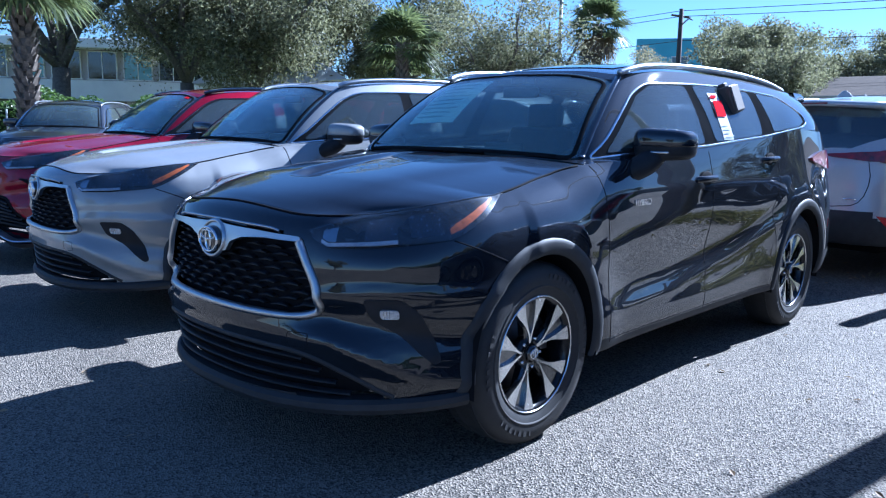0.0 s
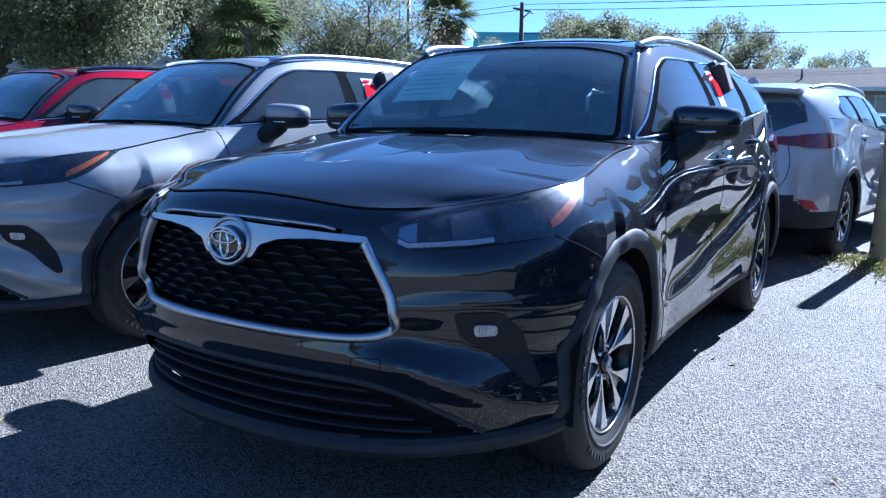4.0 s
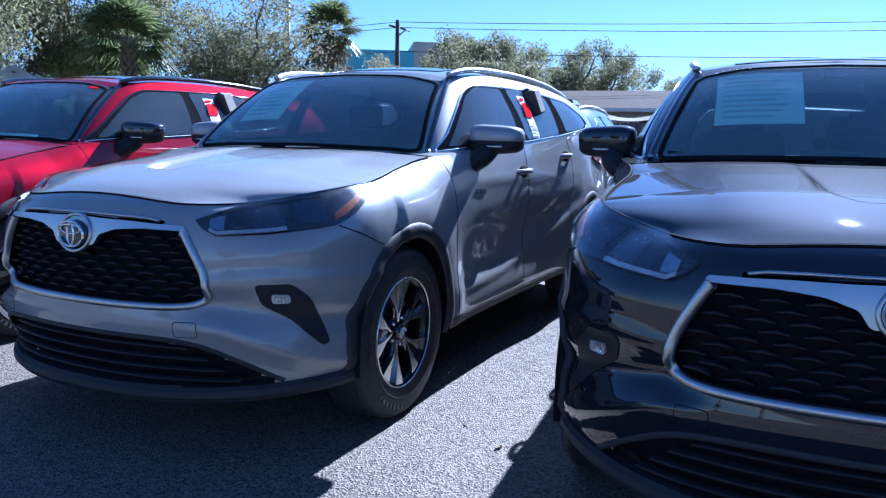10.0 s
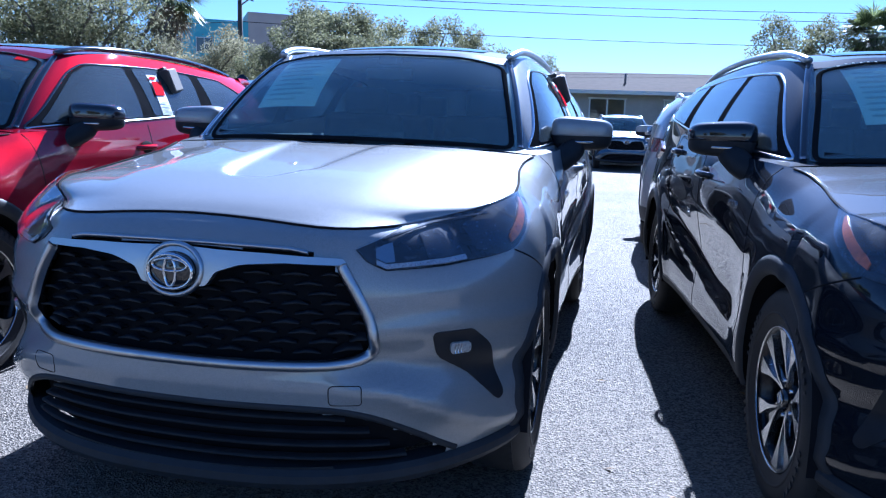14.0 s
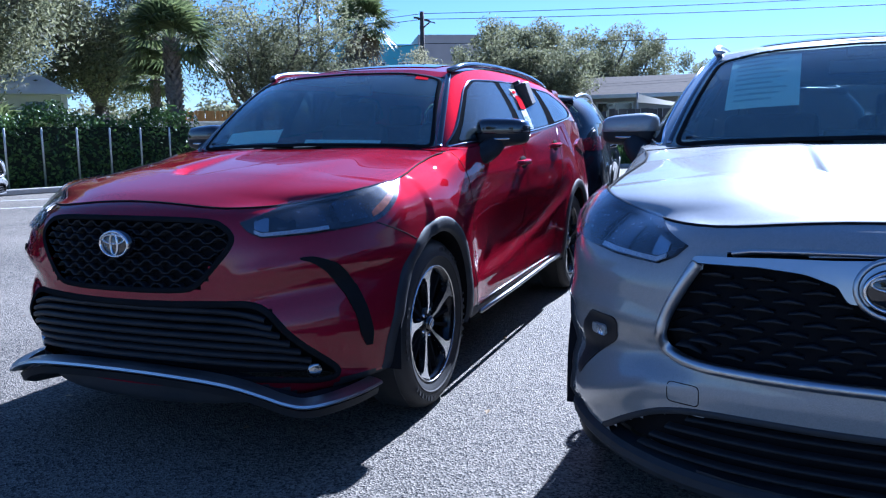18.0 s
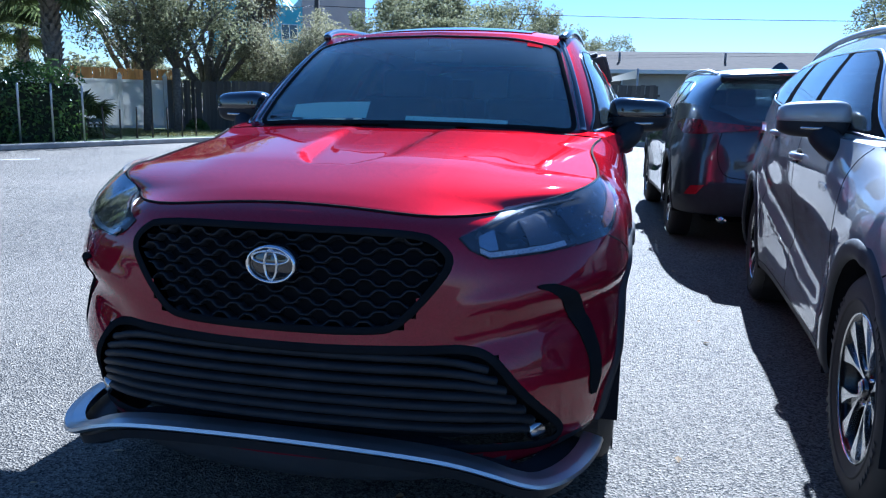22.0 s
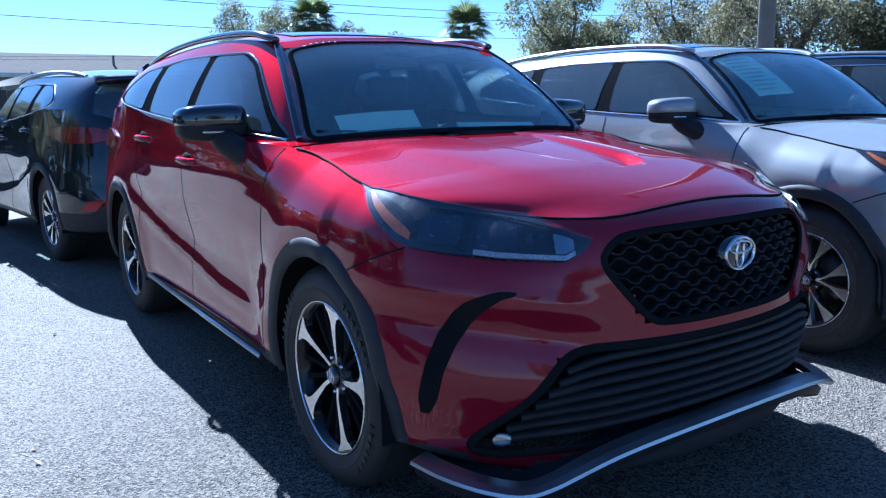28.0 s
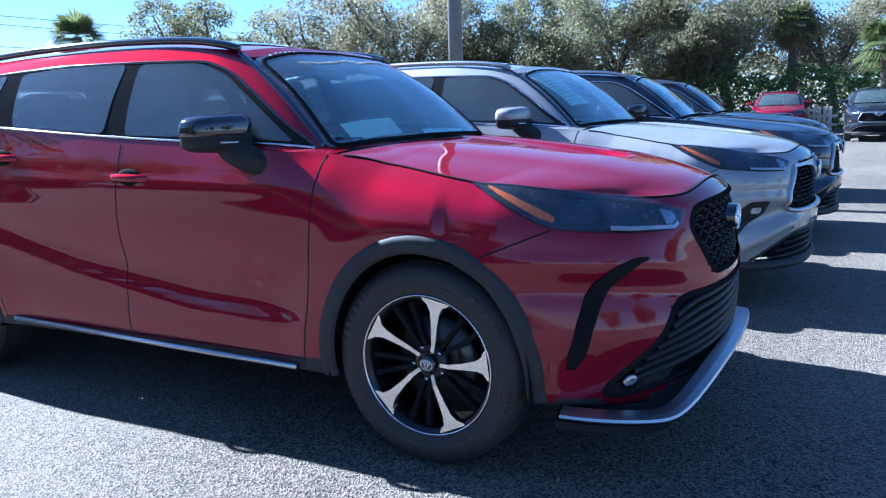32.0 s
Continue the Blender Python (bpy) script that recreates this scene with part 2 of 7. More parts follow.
_nt.links.new(_mx.outputs["Shader"], _nt.nodes["Material Output"].inputs["Surface"])
PRINT = plain("grey print", (0.5, 0.54, 0.54), 0.7, 0.0, 0.1, 20.0)
RED_PRINT = plain("red print", (0.62, 0.02, 0.03), 0.8, 0.0, 0.08, 20.0)
for _m in (PAPER, PRINT, RED_PRINT):
    _m.node_tree.nodes["Principled BSDF"].inputs["Specular IOR Level"].default_value = 0.0

def leaf_mat(name, lo, hi, rough=0.45, through=0.35):
    """Leaves: tone varies from clump to clump, a little light comes through."""
    m, nt, p = material(name)
    geo = nt.nodes.new("ShaderNodeNewGeometry")
    r = ramp(nt, geo.outputs["Random Per Island"], [(0.0, lo), (1.0, hi)])
    nt.links.new(r.outputs["Color"], p.inputs["Base Color"])
    p.inputs["Roughness"].default_value = rough
    tl = node(nt, "ShaderNodeBsdfTranslucent")
    nt.links.new(r.outputs["Color"], tl.inputs["Color"])
    mx = nt.nodes.new("ShaderNodeMixShader")
    mx.inputs["Fac"].default_value = through
    nt.links.new(p.outputs["BSDF"], mx.inputs[1])
    nt.links.new(tl.outputs["BSDF"], mx.inputs[2])
    nt.links.new(mx.outputs["Shader"], nt.nodes["Material Output"].inputs["Surface"])
    return m


def wood_mat(name, lo, hi, scale=3.0):
    """Weathered boards: long grain up the board, each with its own tone."""
    m, nt, p = material(name)
    tc = nt.nodes.new("ShaderNodeTexCoord")
    mp = nt.nodes.new("ShaderNodeMapping")
    mp.inputs["Scale"].default_value = (scale * 12, scale * 12, scale * 0.6)
    nt.links.new(tc.outputs["Object"], mp.inputs["Vector"])
    n = node(nt, "ShaderNodeTexNoise", Scale=1.0, Detail=6.0, Roughness=0.65)
    nt.links.new(mp.outputs["Vector"], n.inputs["Vector"])
    oi = nt.nodes.new("ShaderNodeObjectInfo")
    a = nt.nodes.new("ShaderNodeMath")
    a.operation = 'MULTIPLY_ADD'
    a.inputs[1].default_value = 0.45
    nt.links.new(oi.outputs["Random"], a.inputs[0])
    h = nt.nodes.new("ShaderNodeMath")
    h.operation = 'MULTIPLY'
    h.inputs[1].default_value = 0.6
    nt.links.new(n.outputs["Fac"], h.inputs[0])
    nt.links.new(h.outputs[0], a.inputs[2])
    r = ramp(nt, a.outputs[0], [(0.15, lo), (0.85, hi)])
    nt.links.new(r.outputs["Color"], p.inputs["Base Color"])
    p.inputs["Roughness"].default_value = 0.85
    bump(nt, p, n.outputs["Fac"], 0.5, 0.01)
    return m


OAK_LEAF = leaf_mat("oak leaves", (0.085, 0.092, 0.048), (0.30, 0.295, 0.16), 0.6, 0.5)
OLIVE_LEAF = leaf_mat("yellowing oak leaves", (0.12, 0.12, 0.066), (0.38, 0.35, 0.21), 0.6, 0.5)
HEDGE_LEAF = leaf_mat("hedge leaves", (0.035, 0.07, 0.016), (0.15, 0.24, 0.05), 0.35, 0.5)
PALM_LEAF = leaf_mat("palm fronds", (0.055, 0.075, 0.03), (0.2, 0.23, 0.085), 0.35, 0.5)
DRY_FROND = leaf_mat("dry fronds", (0.16, 0.11, 0.06), (0.28, 0.20, 0.11), 0.7, 0.2)
GRASS = leaf_mat("grass blades", (0.10, 0.11, 0.03), (0.30, 0.27, 0.11), 0.5, 0.4)
LITTER = leaf_mat("fallen leaves", (0.18, 0.11, 0.05), (0.42, 0.30, 0.16), 0.7, 0.2)
BARK = plain("grey bark", (0.13, 0.11, 0.09), 0.9, 0.0, 0.35, 14.0, grain=0.8)
PALM_BARK = plain("palm boots", (0.17, 0.14, 0.11), 0.9, 0.0, 0.4, 12.0, grain=0.8)
FENCE_WOOD = wood_mat("weathered fence boards", (0.05, 0.044, 0.039), (0.14, 0.12, 0.10))
NEW_WOOD = wood_mat("orange boards", (0.35, 0.16, 0.05), (0.55, 0.28, 0.10))
VINYL = plain("white vinyl", (0.72, 0.72, 0.70), 0.45, 0.0, 0.06, 2.0)
_nt = VINYL.node_tree
_tl = node(_nt, "ShaderNodeBsdfTranslucent")
_tl.inputs["Color"].default_value = (0.80, 0.78, 0.72, 1)
_mx = _nt.nodes.new("ShaderNodeMixShader")
_mx.inputs["Fac"].default_value = 0.35
_nt.links.new(_nt.nodes["Principled BSDF"].outputs["BSDF"], _mx.inputs[1])
_nt.links.new(_tl.outputs["BSDF"], _mx.inputs[2])
_nt.links.new(_mx.outputs["Shader"], _nt.nodes["Material Output"].inputs["Surface"])
STUCCO = plain("pale stucco", (0.42, 0.39, 0.35), 0.9, 0.0, 0.08, 2.5, grain=0.5)
WHITE_STUCCO = plain("white stucco", (0.70, 0.69, 0.66), 0.85, 0.0, 0.06, 1.2, grain=0.4)
TEAL = plain("turquoise panels", (0.10, 0.36, 0.42), 0.45, 0.0, 0.06, 0.6)
BEIGE = plain("beige render", (0.40, 0.36, 0.33), 0.85, 0.0, 0.06, 0.8)
SHINGLE = plain("grey roof shingles", (0.075, 0.062, 0.052), 0.95, 0.0, 0.25, 3.0, grain=0.9)
SHINGLE.node_tree.nodes["Principled BSDF"].inputs["Specular IOR Level"].default_value = 0.05
DARK_GLASS = plain("dark window glass", (0.015, 0.02, 0.024), 0.05, 0.0, 0.2, 2.0, coat=1.0, rvary=0.02)
TEAL_GLASS = plain("green tinted glass", (0.10, 0.24, 0.25), 0.06, 0.0, 0.15, 1.0, coat=1.0, rvary=0.02)
CONCRETE = plain("kerb concrete", (0.36, 0.34, 0.31), 0.9, 0.0, 0.2, 5.0, grain=0.6)
POST_PAINT = plain("chipped cream paint on steel", (0.30, 0.255, 0.16), 0.6, 0.0, 0.28, 9.0, grain=0.3)
RUST = plain("rust", (0.16, 0.07, 0.035), 0.9, 0.0, 0.4, 30.0)
GALV = plain("galvanised steel", (0.42, 0.43, 0.44), 0.45, 0.8, 0.12, 12.0)
POLE_GREY = plain("grey painted pole", (0.20, 0.19, 0.18), 0.6, 0.0, 0.15, 6.0)
TIMBER = plain("creosoted timber pole", (0.09, 0.07, 0.055), 0.9, 0.0, 0.3, 9.0, grain=0.5)
WIRE = plain("black cable", (0.01, 0.01, 0.01), 0.6, 0.0, 0.1)
CANVAS = leaf_mat("cream shade cloth", (0.66, 0.60, 0.48), (0.72, 0.66, 0.54), 0.8, 0.6)
LINE = plain("worn white line paint", (0.60, 0.60, 0.58), 0.75, 0.0, 0.2, 16.0, grain=0.4)
LAWN = plain("patchy lawn", (0.10, 0.13, 0.035), 0.95, 0.0, 0.5, 5.0, grain=0.8)
CARDBOARD = plain("black key lock box", (0.045, 0.038, 0.034), 0.6, 0.0, 0.2, 20.0, grain=0.3)
CARDBOARD_TAN = plain("grey lock box face", (0.13, 0.115, 0.10), 0.7, 0.0, 0.15, 30.0)

# ---- mesh tools ----
from mathutils.bvhtree import BVHTree
from mathutils.geometry import delaunay_2d_cdt


def part(name, bm, mat, parent, label="", smooth=True):
    """Links a bmesh as one mesh object under a thing or a part."""
    me = bpy.data.meshes.new(name)
    if smooth:
        for f in bm.faces:
            f.smooth = True
    bm.to_mesh(me)
    bm.free()
    for mt in (mat if isinstance(mat, (list, tuple)) else (mat,)):
        me.materials.append(mt)
    ob = new(name, me)
    ob.parent = parent
    if label:
        tagged(ob, label)
    return ob


def mesh_part(name, verts, faces, mat, parent, label="", smooth=True):
    me = bpy.data.meshes.new(name)
    me.from_pydata([tuple(v) for v in verts], [], faces)
    me.materials.append(mat)
    me.polygons.foreach_set("use_smooth", [smooth] * len(me.polygons))
    me.update()
    ob = new(name, me)
    ob.parent = parent
    if label:
        tagged(ob, label)
    return ob


def share(ob, name, parent, m):
    """Another object on the same mesh, with its children."""
    o = ob.copy()
    o.name = name
    scene.collection.objects.link(o)
    o.parent = parent
    o.matrix_basis = m
    for c in ob.children:
        share(c, c.name.split(".")[0], o, c.matrix_basis.copy())
    return o


def curve1(knots):
    """A smooth function through knots (x, y)."""
    xs = np.array([k[0] for k in knots], float)
    ys = np.array([k[1:] for k in knots], float)
    tan = np.gradient(ys, xs, axis=0) if len(xs) > 2 else np.repeat((ys[1:] - ys[:1]) / (xs[1] - xs[0]), 2, 0)
    for i in range(1, len(xs) - 1):
        same = (ys[i] - ys[i - 1]) * (ys[i + 1] - ys[i]) <= 0
        tan[i][same] = 0

    def f(x):
        i = int(np.clip(np.searchsorted(xs, x) - 1, 0, len(xs) - 2))
        h = xs[i + 1] - xs[i]
        t = float(np.clip((x - xs[i]) / h, 0, 1))
        r = ((2 * t**3 - 3 * t * t + 1) * ys[i] + (t**3 - 2 * t * t + t) * h * tan[i]
             + (3 * t * t - 2 * t**3) * ys[i + 1] + (t**3 - t * t) * h * tan[i + 1])
        return r if len(r) > 1 else float(r[0])
    return f


def chaikin(pts, rounds=2, closed=True, cut=0.25):
    pts = [Vector(p) for p in pts]
    for _ in range(rounds):
        out = []
        n = len(pts)
        for i in range(n if closed else n - 1):
            a, b = pts[i], pts[(i + 1) % n]
            out += [a.lerp(b, cut), a.lerp(b, 1 - cut)]
        pts = out if closed else [pts[0]] + out + [pts[-1]]
    return pts


def rounded(pts, r, n=4):
    """A closed outline with its corners rounded to about that radius."""
    pts = [Vector(p) for p in pts]
    out = []
    k = len(pts)
    for i, p in enumerate(pts):
        a, b = pts[i - 1] - p, pts[(i + 1) % k] - p
        ca, cb = min(r, a.length * .45), min(r, b.length * .45)
        p0, p1 = p + a.normalized() * ca, p + b.normalized() * cb
        for j in range(n + 1):
            t = j / n
            out.append(p0 * (1 - t) ** 2 + p * (2 * t * (1 - t)) + p1 * t * t)
    return out


def dense(pts, step, closed=True):
    out = []
    n = len(pts)
    for i in range(n if closed else n - 1):
        a, b = Vector(pts[i]), Vector(pts[(i + 1) % n])
        k = max(1, int(math.ceil((b - a).length / step)))
        out += [a.lerp(b, j / k) for j in range(k)]
    return out if closed else out + [Vector(pts[-1])]


def inside(p, poly):
    hit = False
    j = len(poly) - 1
    for i in range(len(poly)):
        if (poly[i][1] > p[1]) != (poly[j][1] > p[1]) and p[0] < (poly[j][0] - poly[i][0]) * (p[1] - poly[i][1]) / (poly[j][1] - poly[i][1]) + poly[i][0]:
            hit = not hit
        j = i
    return hit


def frame_of(d):
    d = Vector(d).normalized()
    e1 = d.cross(Vector((0, 0, 1)))
    e1 = e1.normalized() if e1.length > 1e-3 else Vector((1, 0, 0))
    return d, e1, e1.cross(d).normalized()


def drop_on(tree, p, d, far=0.5):
    """The place and outward normal where the ray towards d through p meets the surface."""
    place, nor, _, _ = tree.ray_cast(Vector(p) - d * far, d, 3 * far)
    if place is None:
        place, nor, _, _ = tree.find_nearest(Vector(p))
    return place, (nor if nor.dot(d) < 0 else -nor)


def patch(name, tree, outline, d, off, thick, mat, parent, label="", step=0.03, rounds=2, smooth=True):
    """A sheet of that outline laid on the surface along d, lifted by off, with its thickness."""
    d, e1, e2 = frame_of(d)
    ring = dense(chaikin(outline, rounds) if rounds else outline, step)
    base = sum(((Vector(p).dot(d)) for p in ring), 0.0) / len(ring)
    flat = [Vector((p.dot(e1), p.dot(e2))) for p in ring]
    lo = (min(p.x for p in flat), min(p.y for p in flat))
    hi = (max(p.x for p in flat), max(p.y for p in flat))
    pts = list(flat)
    y = lo[1] + step / 2
    while y < hi[1]:
        x = lo[0] + step / 2
        while x < hi[0]:
            q = Vector((x, y))
            if inside(q, flat) and min((q - r).length_squared for r in flat) > (0.45 * step) ** 2:
                pts.append(q)
            x += step
        y += step
    n = len(flat)
    vs, _, fs, _, _, _ = delaunay_2d_cdt(pts, [(i, (i + 1) % n) for i in range(n)], [list(range(n))], 1, 1e-6)
    top, low = [], []
    for q in vs:
        place, nor = drop_on(tree, e1 * q.x + e2 * q.y + d * base, d)
        top.append(place + nor * off)
        low.append(place + nor * (off - thick))
    k = len(vs)
    faces = [tuple(f) for f in fs]
    out = list(faces) + [tuple(i + k for i in reversed(f)) for f in faces]
    count = {}
    for f in faces:
        for a, b in zip(f, f[1:] + f[:1]):
            count[(a, b)] = 1
    for a, b in count:
        if (b, a) not in count:
            out.append((b, a, a + k, b + k))
    ob = mesh_part(name, top + low, out, mat, parent, label, smooth)
    bm = bmesh.new()
    bm.from_mesh(ob.data)
    bmesh.ops.recalc_face_normals(bm, faces=bm.faces)
    for e in bm.edges:
        if len(e.link_faces) == 2 and e.calc_face_angle(0) > 0.7:
            e.smooth = False
    bm.to_mesh(ob.data)
    bm.free()
    return ob


def strip(name, tree, path, d, width, height, mat, parent, label="", closed=False, rounds=1, step=0.03, lift=0.0, taper=0.0):
    """A rounded moulding along a path laid on the surface along d."""
    d = Vector(d).normalized()
    pts = dense(chaikin(path, rounds, closed) if rounds else [Vector(p) for p in path], step, closed)
    laid = [drop_on(tree, p, d) for p in pts] if tree else [(Vector(p), -d) for p in pts]
    n = len(laid)
    sec = [(-0.5, -0.25), (-0.42, 0.6), (-0.2, 1.0), (0.2, 1.0), (0.42, 0.6), (0.5, -0.25)]
    verts, faces = [], []
    for i, (p, nor) in enumerate(laid):
        a = laid[(i - 1) % n][0] if closed or i else p
        b = laid[(i + 1) % n][0] if closed or i < n - 1 else p
        t = (b - a).normalized()
        side = t.cross(nor).normalized()
        w = width * (1 - taper * (2 * abs(i / max(1, n - 1) - 0.5)) ** 2)
        verts += [p + side * (u * w) + nor * (v * height + lift) for u, v in sec]
    m = len(sec)
    for i in range(n if closed else n - 1):
        j = (i + 1) % n
        faces += [(i * m + k, i * m + k + 1, j * m + k + 1, j * m + k) for k in range(m - 1)]
    if not closed:
        faces += [tuple(range(m)), tuple(range((n - 1) * m, n * m))[::-1]]
    return mesh_part(name, verts, faces, mat, parent, label)


def tube(name, path, r, mat, parent, label="", sides=8, closed=False, flat=1.0):
    pts = [Vector(p) for p in path]
    n = len(pts)
    verts, faces = [], []
    for i, p in enumerate(pts):
        a = pts[(i - 1) % n] if closed or i else p
        b = pts[(i + 1) % n] if closed or i < n - 1 else p
        t = (b - a).normalized()
        s = t.cross(Vector((0, 0, 1)))
        s = s.normalized() if s.length > 1e-3 else Vector((1, 0, 0))
        u = s.cross(t)
        rr = r[i] if isinstance(r, (list, tuple)) else r
        verts += [p + (s * math.cos(2 * math.pi * k / sides) + u * flat * math.sin(2 * math.pi * k / sides)) * rr for k in range(sides)]
    for i in range(n if closed else n - 1):
        j = (i + 1) % n
        faces += [(i * sides + k, i * sides + (k + 1) % sides, j * sides + (k + 1) % sides, j * sides + k) for k in range(sides)]
    if not closed:
        faces += [tuple(range(sides))[::-1], tuple(range((n - 1) * sides, n * sides))]
    return mesh_part(name, verts, faces, mat, parent, label)


def rounded_box(bm, m, size, bev=0.01, seg=2):
    """A bevelled box of that size, at the pose m, added to bm."""
    made = bmesh.ops.create_cube(bm, size=1.0, matrix=Matrix.Diagonal((*size, 1)))["verts"]
    if bev:
        es = list({e for v in made for e in v.link_edges})
        got = bmesh.ops.bevel(bm, geom=es, offset=bev, segments=seg, affect='EDGES', profile=0.5)
        made = list({v for f in got["faces"] for v in f.verts} | {v for v in made if v.is_valid})
    bmesh.ops.transform(bm, matrix=m, verts=made)
    return made


def box(name, m, size, mat, parent, label="", bev=0.01, seg=2):
    bm = bmesh.new()
    rounded_box(bm, m, size, bev, seg)
    return part(name, bm, mat, parent, label, smooth=False)


# ---- the sport utility car: x to its left, y to its tail from the front axle, z up ----
W0, YF, YFC, YRC, YR = 0.925, -0.945, -0.22, 3.30, 3.98
HUB_Z, BASE = 0.383, 2.85
half_width = curve1([(-0.3, 0.925), (0.0, 0.93), (0.5, 0.925), (1.2, 0.918), (1.9, 0.922), (2.5, 0.94), (2.85, 0.945), (3.3, 0.93)])
ROWS = 14
# (how far in from the plan outline, height), from the lower edge to the shoulder
PROFILE = {
    "front": [(.10, .215), (.045, .235), (.022, .30), (.012, .38), (.004, .45), (.0, .51), (.0, .57), (.004, .65), (.010, .74), (.018, .82), (.028, .88), (.048, .935), (.082, .972), (.118, .992)],
    "half": [(.09, .225), (.05, .245), (.028, .31), (.016, .39), (.004, .45), (.0, .51), (.004, .57), (.012, .65), (.014, .74), (.020, .81), (.030, .86), (.045, .905), (.068, .945), (.095, .968)],
    "corner": [(.10, .245), (.06, .265), (.035, .32), (.022, .39), (.006, .46), (.0, .53), (.006, .60), (.012, .67), (.006, .74), (.006, .80), (.022, .85), (.056, .895), (.105, .940), (.165, .978)],
    "lamp": [(.08, .28), (.045, .29), (.025, .33), (.012, .40), (.004, .47), (.0, .55), (.0, .63), (.0, .70), (.0, .77), (.002, .83), (.010, .89), (.030, .95), (.066, .995), (.112, 1.036)],
    "wing": [(.07, .29), (.04, .295), (.02, .34), (.01, .41), (.003, .48), (.0, .56), (.0, .64), (.0, .72), (.0, .80), (.003, .88), (.014, .95), (.042, 1.015), (.090, 1.068), (.150, 1.104)],
    "scuttle": [(.06, .295), (.035, .30), (.02, .34), (.012, .41), (.010, .48), (.012, .56), (.012, .64), (.006, .72), (.0, .80), (.0, .88), (.006, .955), (.024, 1.03), (.062, 1.095), (.118, 1.140)],
    "door": [(.06, .300), (.032, .305), (.020, .345), (.014, .41), (.018, .48), (.026, .56), (.028, .64), (.020, .72), (.008, .80), (.0, .88), (.002, .96), (.010, 1.04), (.020, 1.10), (.036, 1.165)],
    "mid": [(.06, .300), (.032, .305), (.020, .345), (.014, .41), (.020, .48), (.030, .56), (.034, .64), (.030, .72), (.016, .80), (.002, .88), (.0, .97), (.008, 1.06), (.020, 1.13), (.036, 1.20)],
    "rear door": [(.06, .305), (.034, .31), (.022, .35), (.012, .42), (.008, .49), (.008, .57), (.008, .65), (.008, .73), (.006, .81), (.002, .90), (.010, 1.0), (.026, 1.10), (.042, 1.18), (.056, 1.255)],
    "haunch": [(.06, .31), (.034, .315), (.022, .36), (.010, .43), (.002, .50), (.0, .58), (.0, .66), (.0, .74), (.004, .82), (.014, .92), (.032, 1.03), (.052, 1.13), (.070, 1.23), (.085, 1.32)],
    "tail corner": [(.08, .33), (.04, .335), (.02, .38), (.006, .44), (.0, .51), (.0, .58), (.008, .66), (.02, .74), (.03, .82), (.045, .92), (.065, 1.02), (.085, 1.12), (.11, 1.21), (.135, 1.27)],
    "tail": [(.10, .34), (.05, .345), (.025, .39), (.006, .45), (.0, .52), (.004, .59), (.03, .66), (.05, .74), (.06, .82), (.075, .90), (.09, .97), (.11, 1.03), (.14, 1.09), (.165, 1.13)],
}


def plan_columns():
    """(x, y, normal, key) down the half outline; the key runs along the named profiles."""
    cols = []
    for i in range(46):
        th = (i / 46) * math.pi / 2
        x = W0 * math.sin(th) ** 0.8
        y = YFC - (YFC - YF) * math.cos(th)
        cols.append((x, y))
    y = YFC
    while y < YRC:
        cols.append((half_width(y), y))
        y += 0.024 if abs(y) < 0.56 or abs(y - BASE) < 0.56 else 0.045
    for i in range(27):
        th = (i / 26) * math.pi / 2
        cols.append((half_width(YRC) * math.cos(th) ** 0.6, YRC + (YR - YRC) * math.sin(th) ** 1.0))
    out = []
    n = len(cols)
    for i, (x, y) in enumerate(cols):
        a, b = cols[max(0, i - 1)], cols[min(n - 1, i + 1)]
        t = Vector((b[0] - a[0], b[1] - a[1])).normalized()
        nor = Vector((t.y, -t.x))
        if i == 0:
            nor = Vector((0, -1))
        if i == n - 1:
            nor = Vector((0, 1))
        out.append((x, y, nor))
    return out


def profile_key(x, y):
    """Where along the named profiles a column stands."""
    if y < YFC:
        return (x / 0.46) ** 1.7 if x < 0.46 else np.interp(x, [0.46, 0.74, 0.90, 0.925], [1, 2, 2.8, 3])
    if y < YRC:
        return np.interp(y, [YFC, 0.22, 0.42, 0.75, 1.5, 2.2, 2.9, YRC], [3, 4, 5, 6, 7, 8, 9, 9.5])
    return np.interp(x, [0, 0.45, 0.80, 0.93], [11, 10.8, 10, 9.5])


_names = list(PROFILE)
_prof = np.array([PROFILE[k] for k in _names])
_across = curve1([(i, *_prof[i].ravel()) for i in range(len(_names))])


def section(key, rows):
    """The profile at a key, resampled to that many rows."""
    p = np.array(_across(key)).reshape(-1, 2)
    g = curve1([(i, *p[i]) for i in range(ROWS)])
    return [g(v) for v in np.linspace(0, ROWS - 1, rows)]


def fold(z, at, width, high):
    """A soft ridge (or, if high is negative, a groove) along a height."""
    return high * math.exp(-((z - at) / width) ** 2)


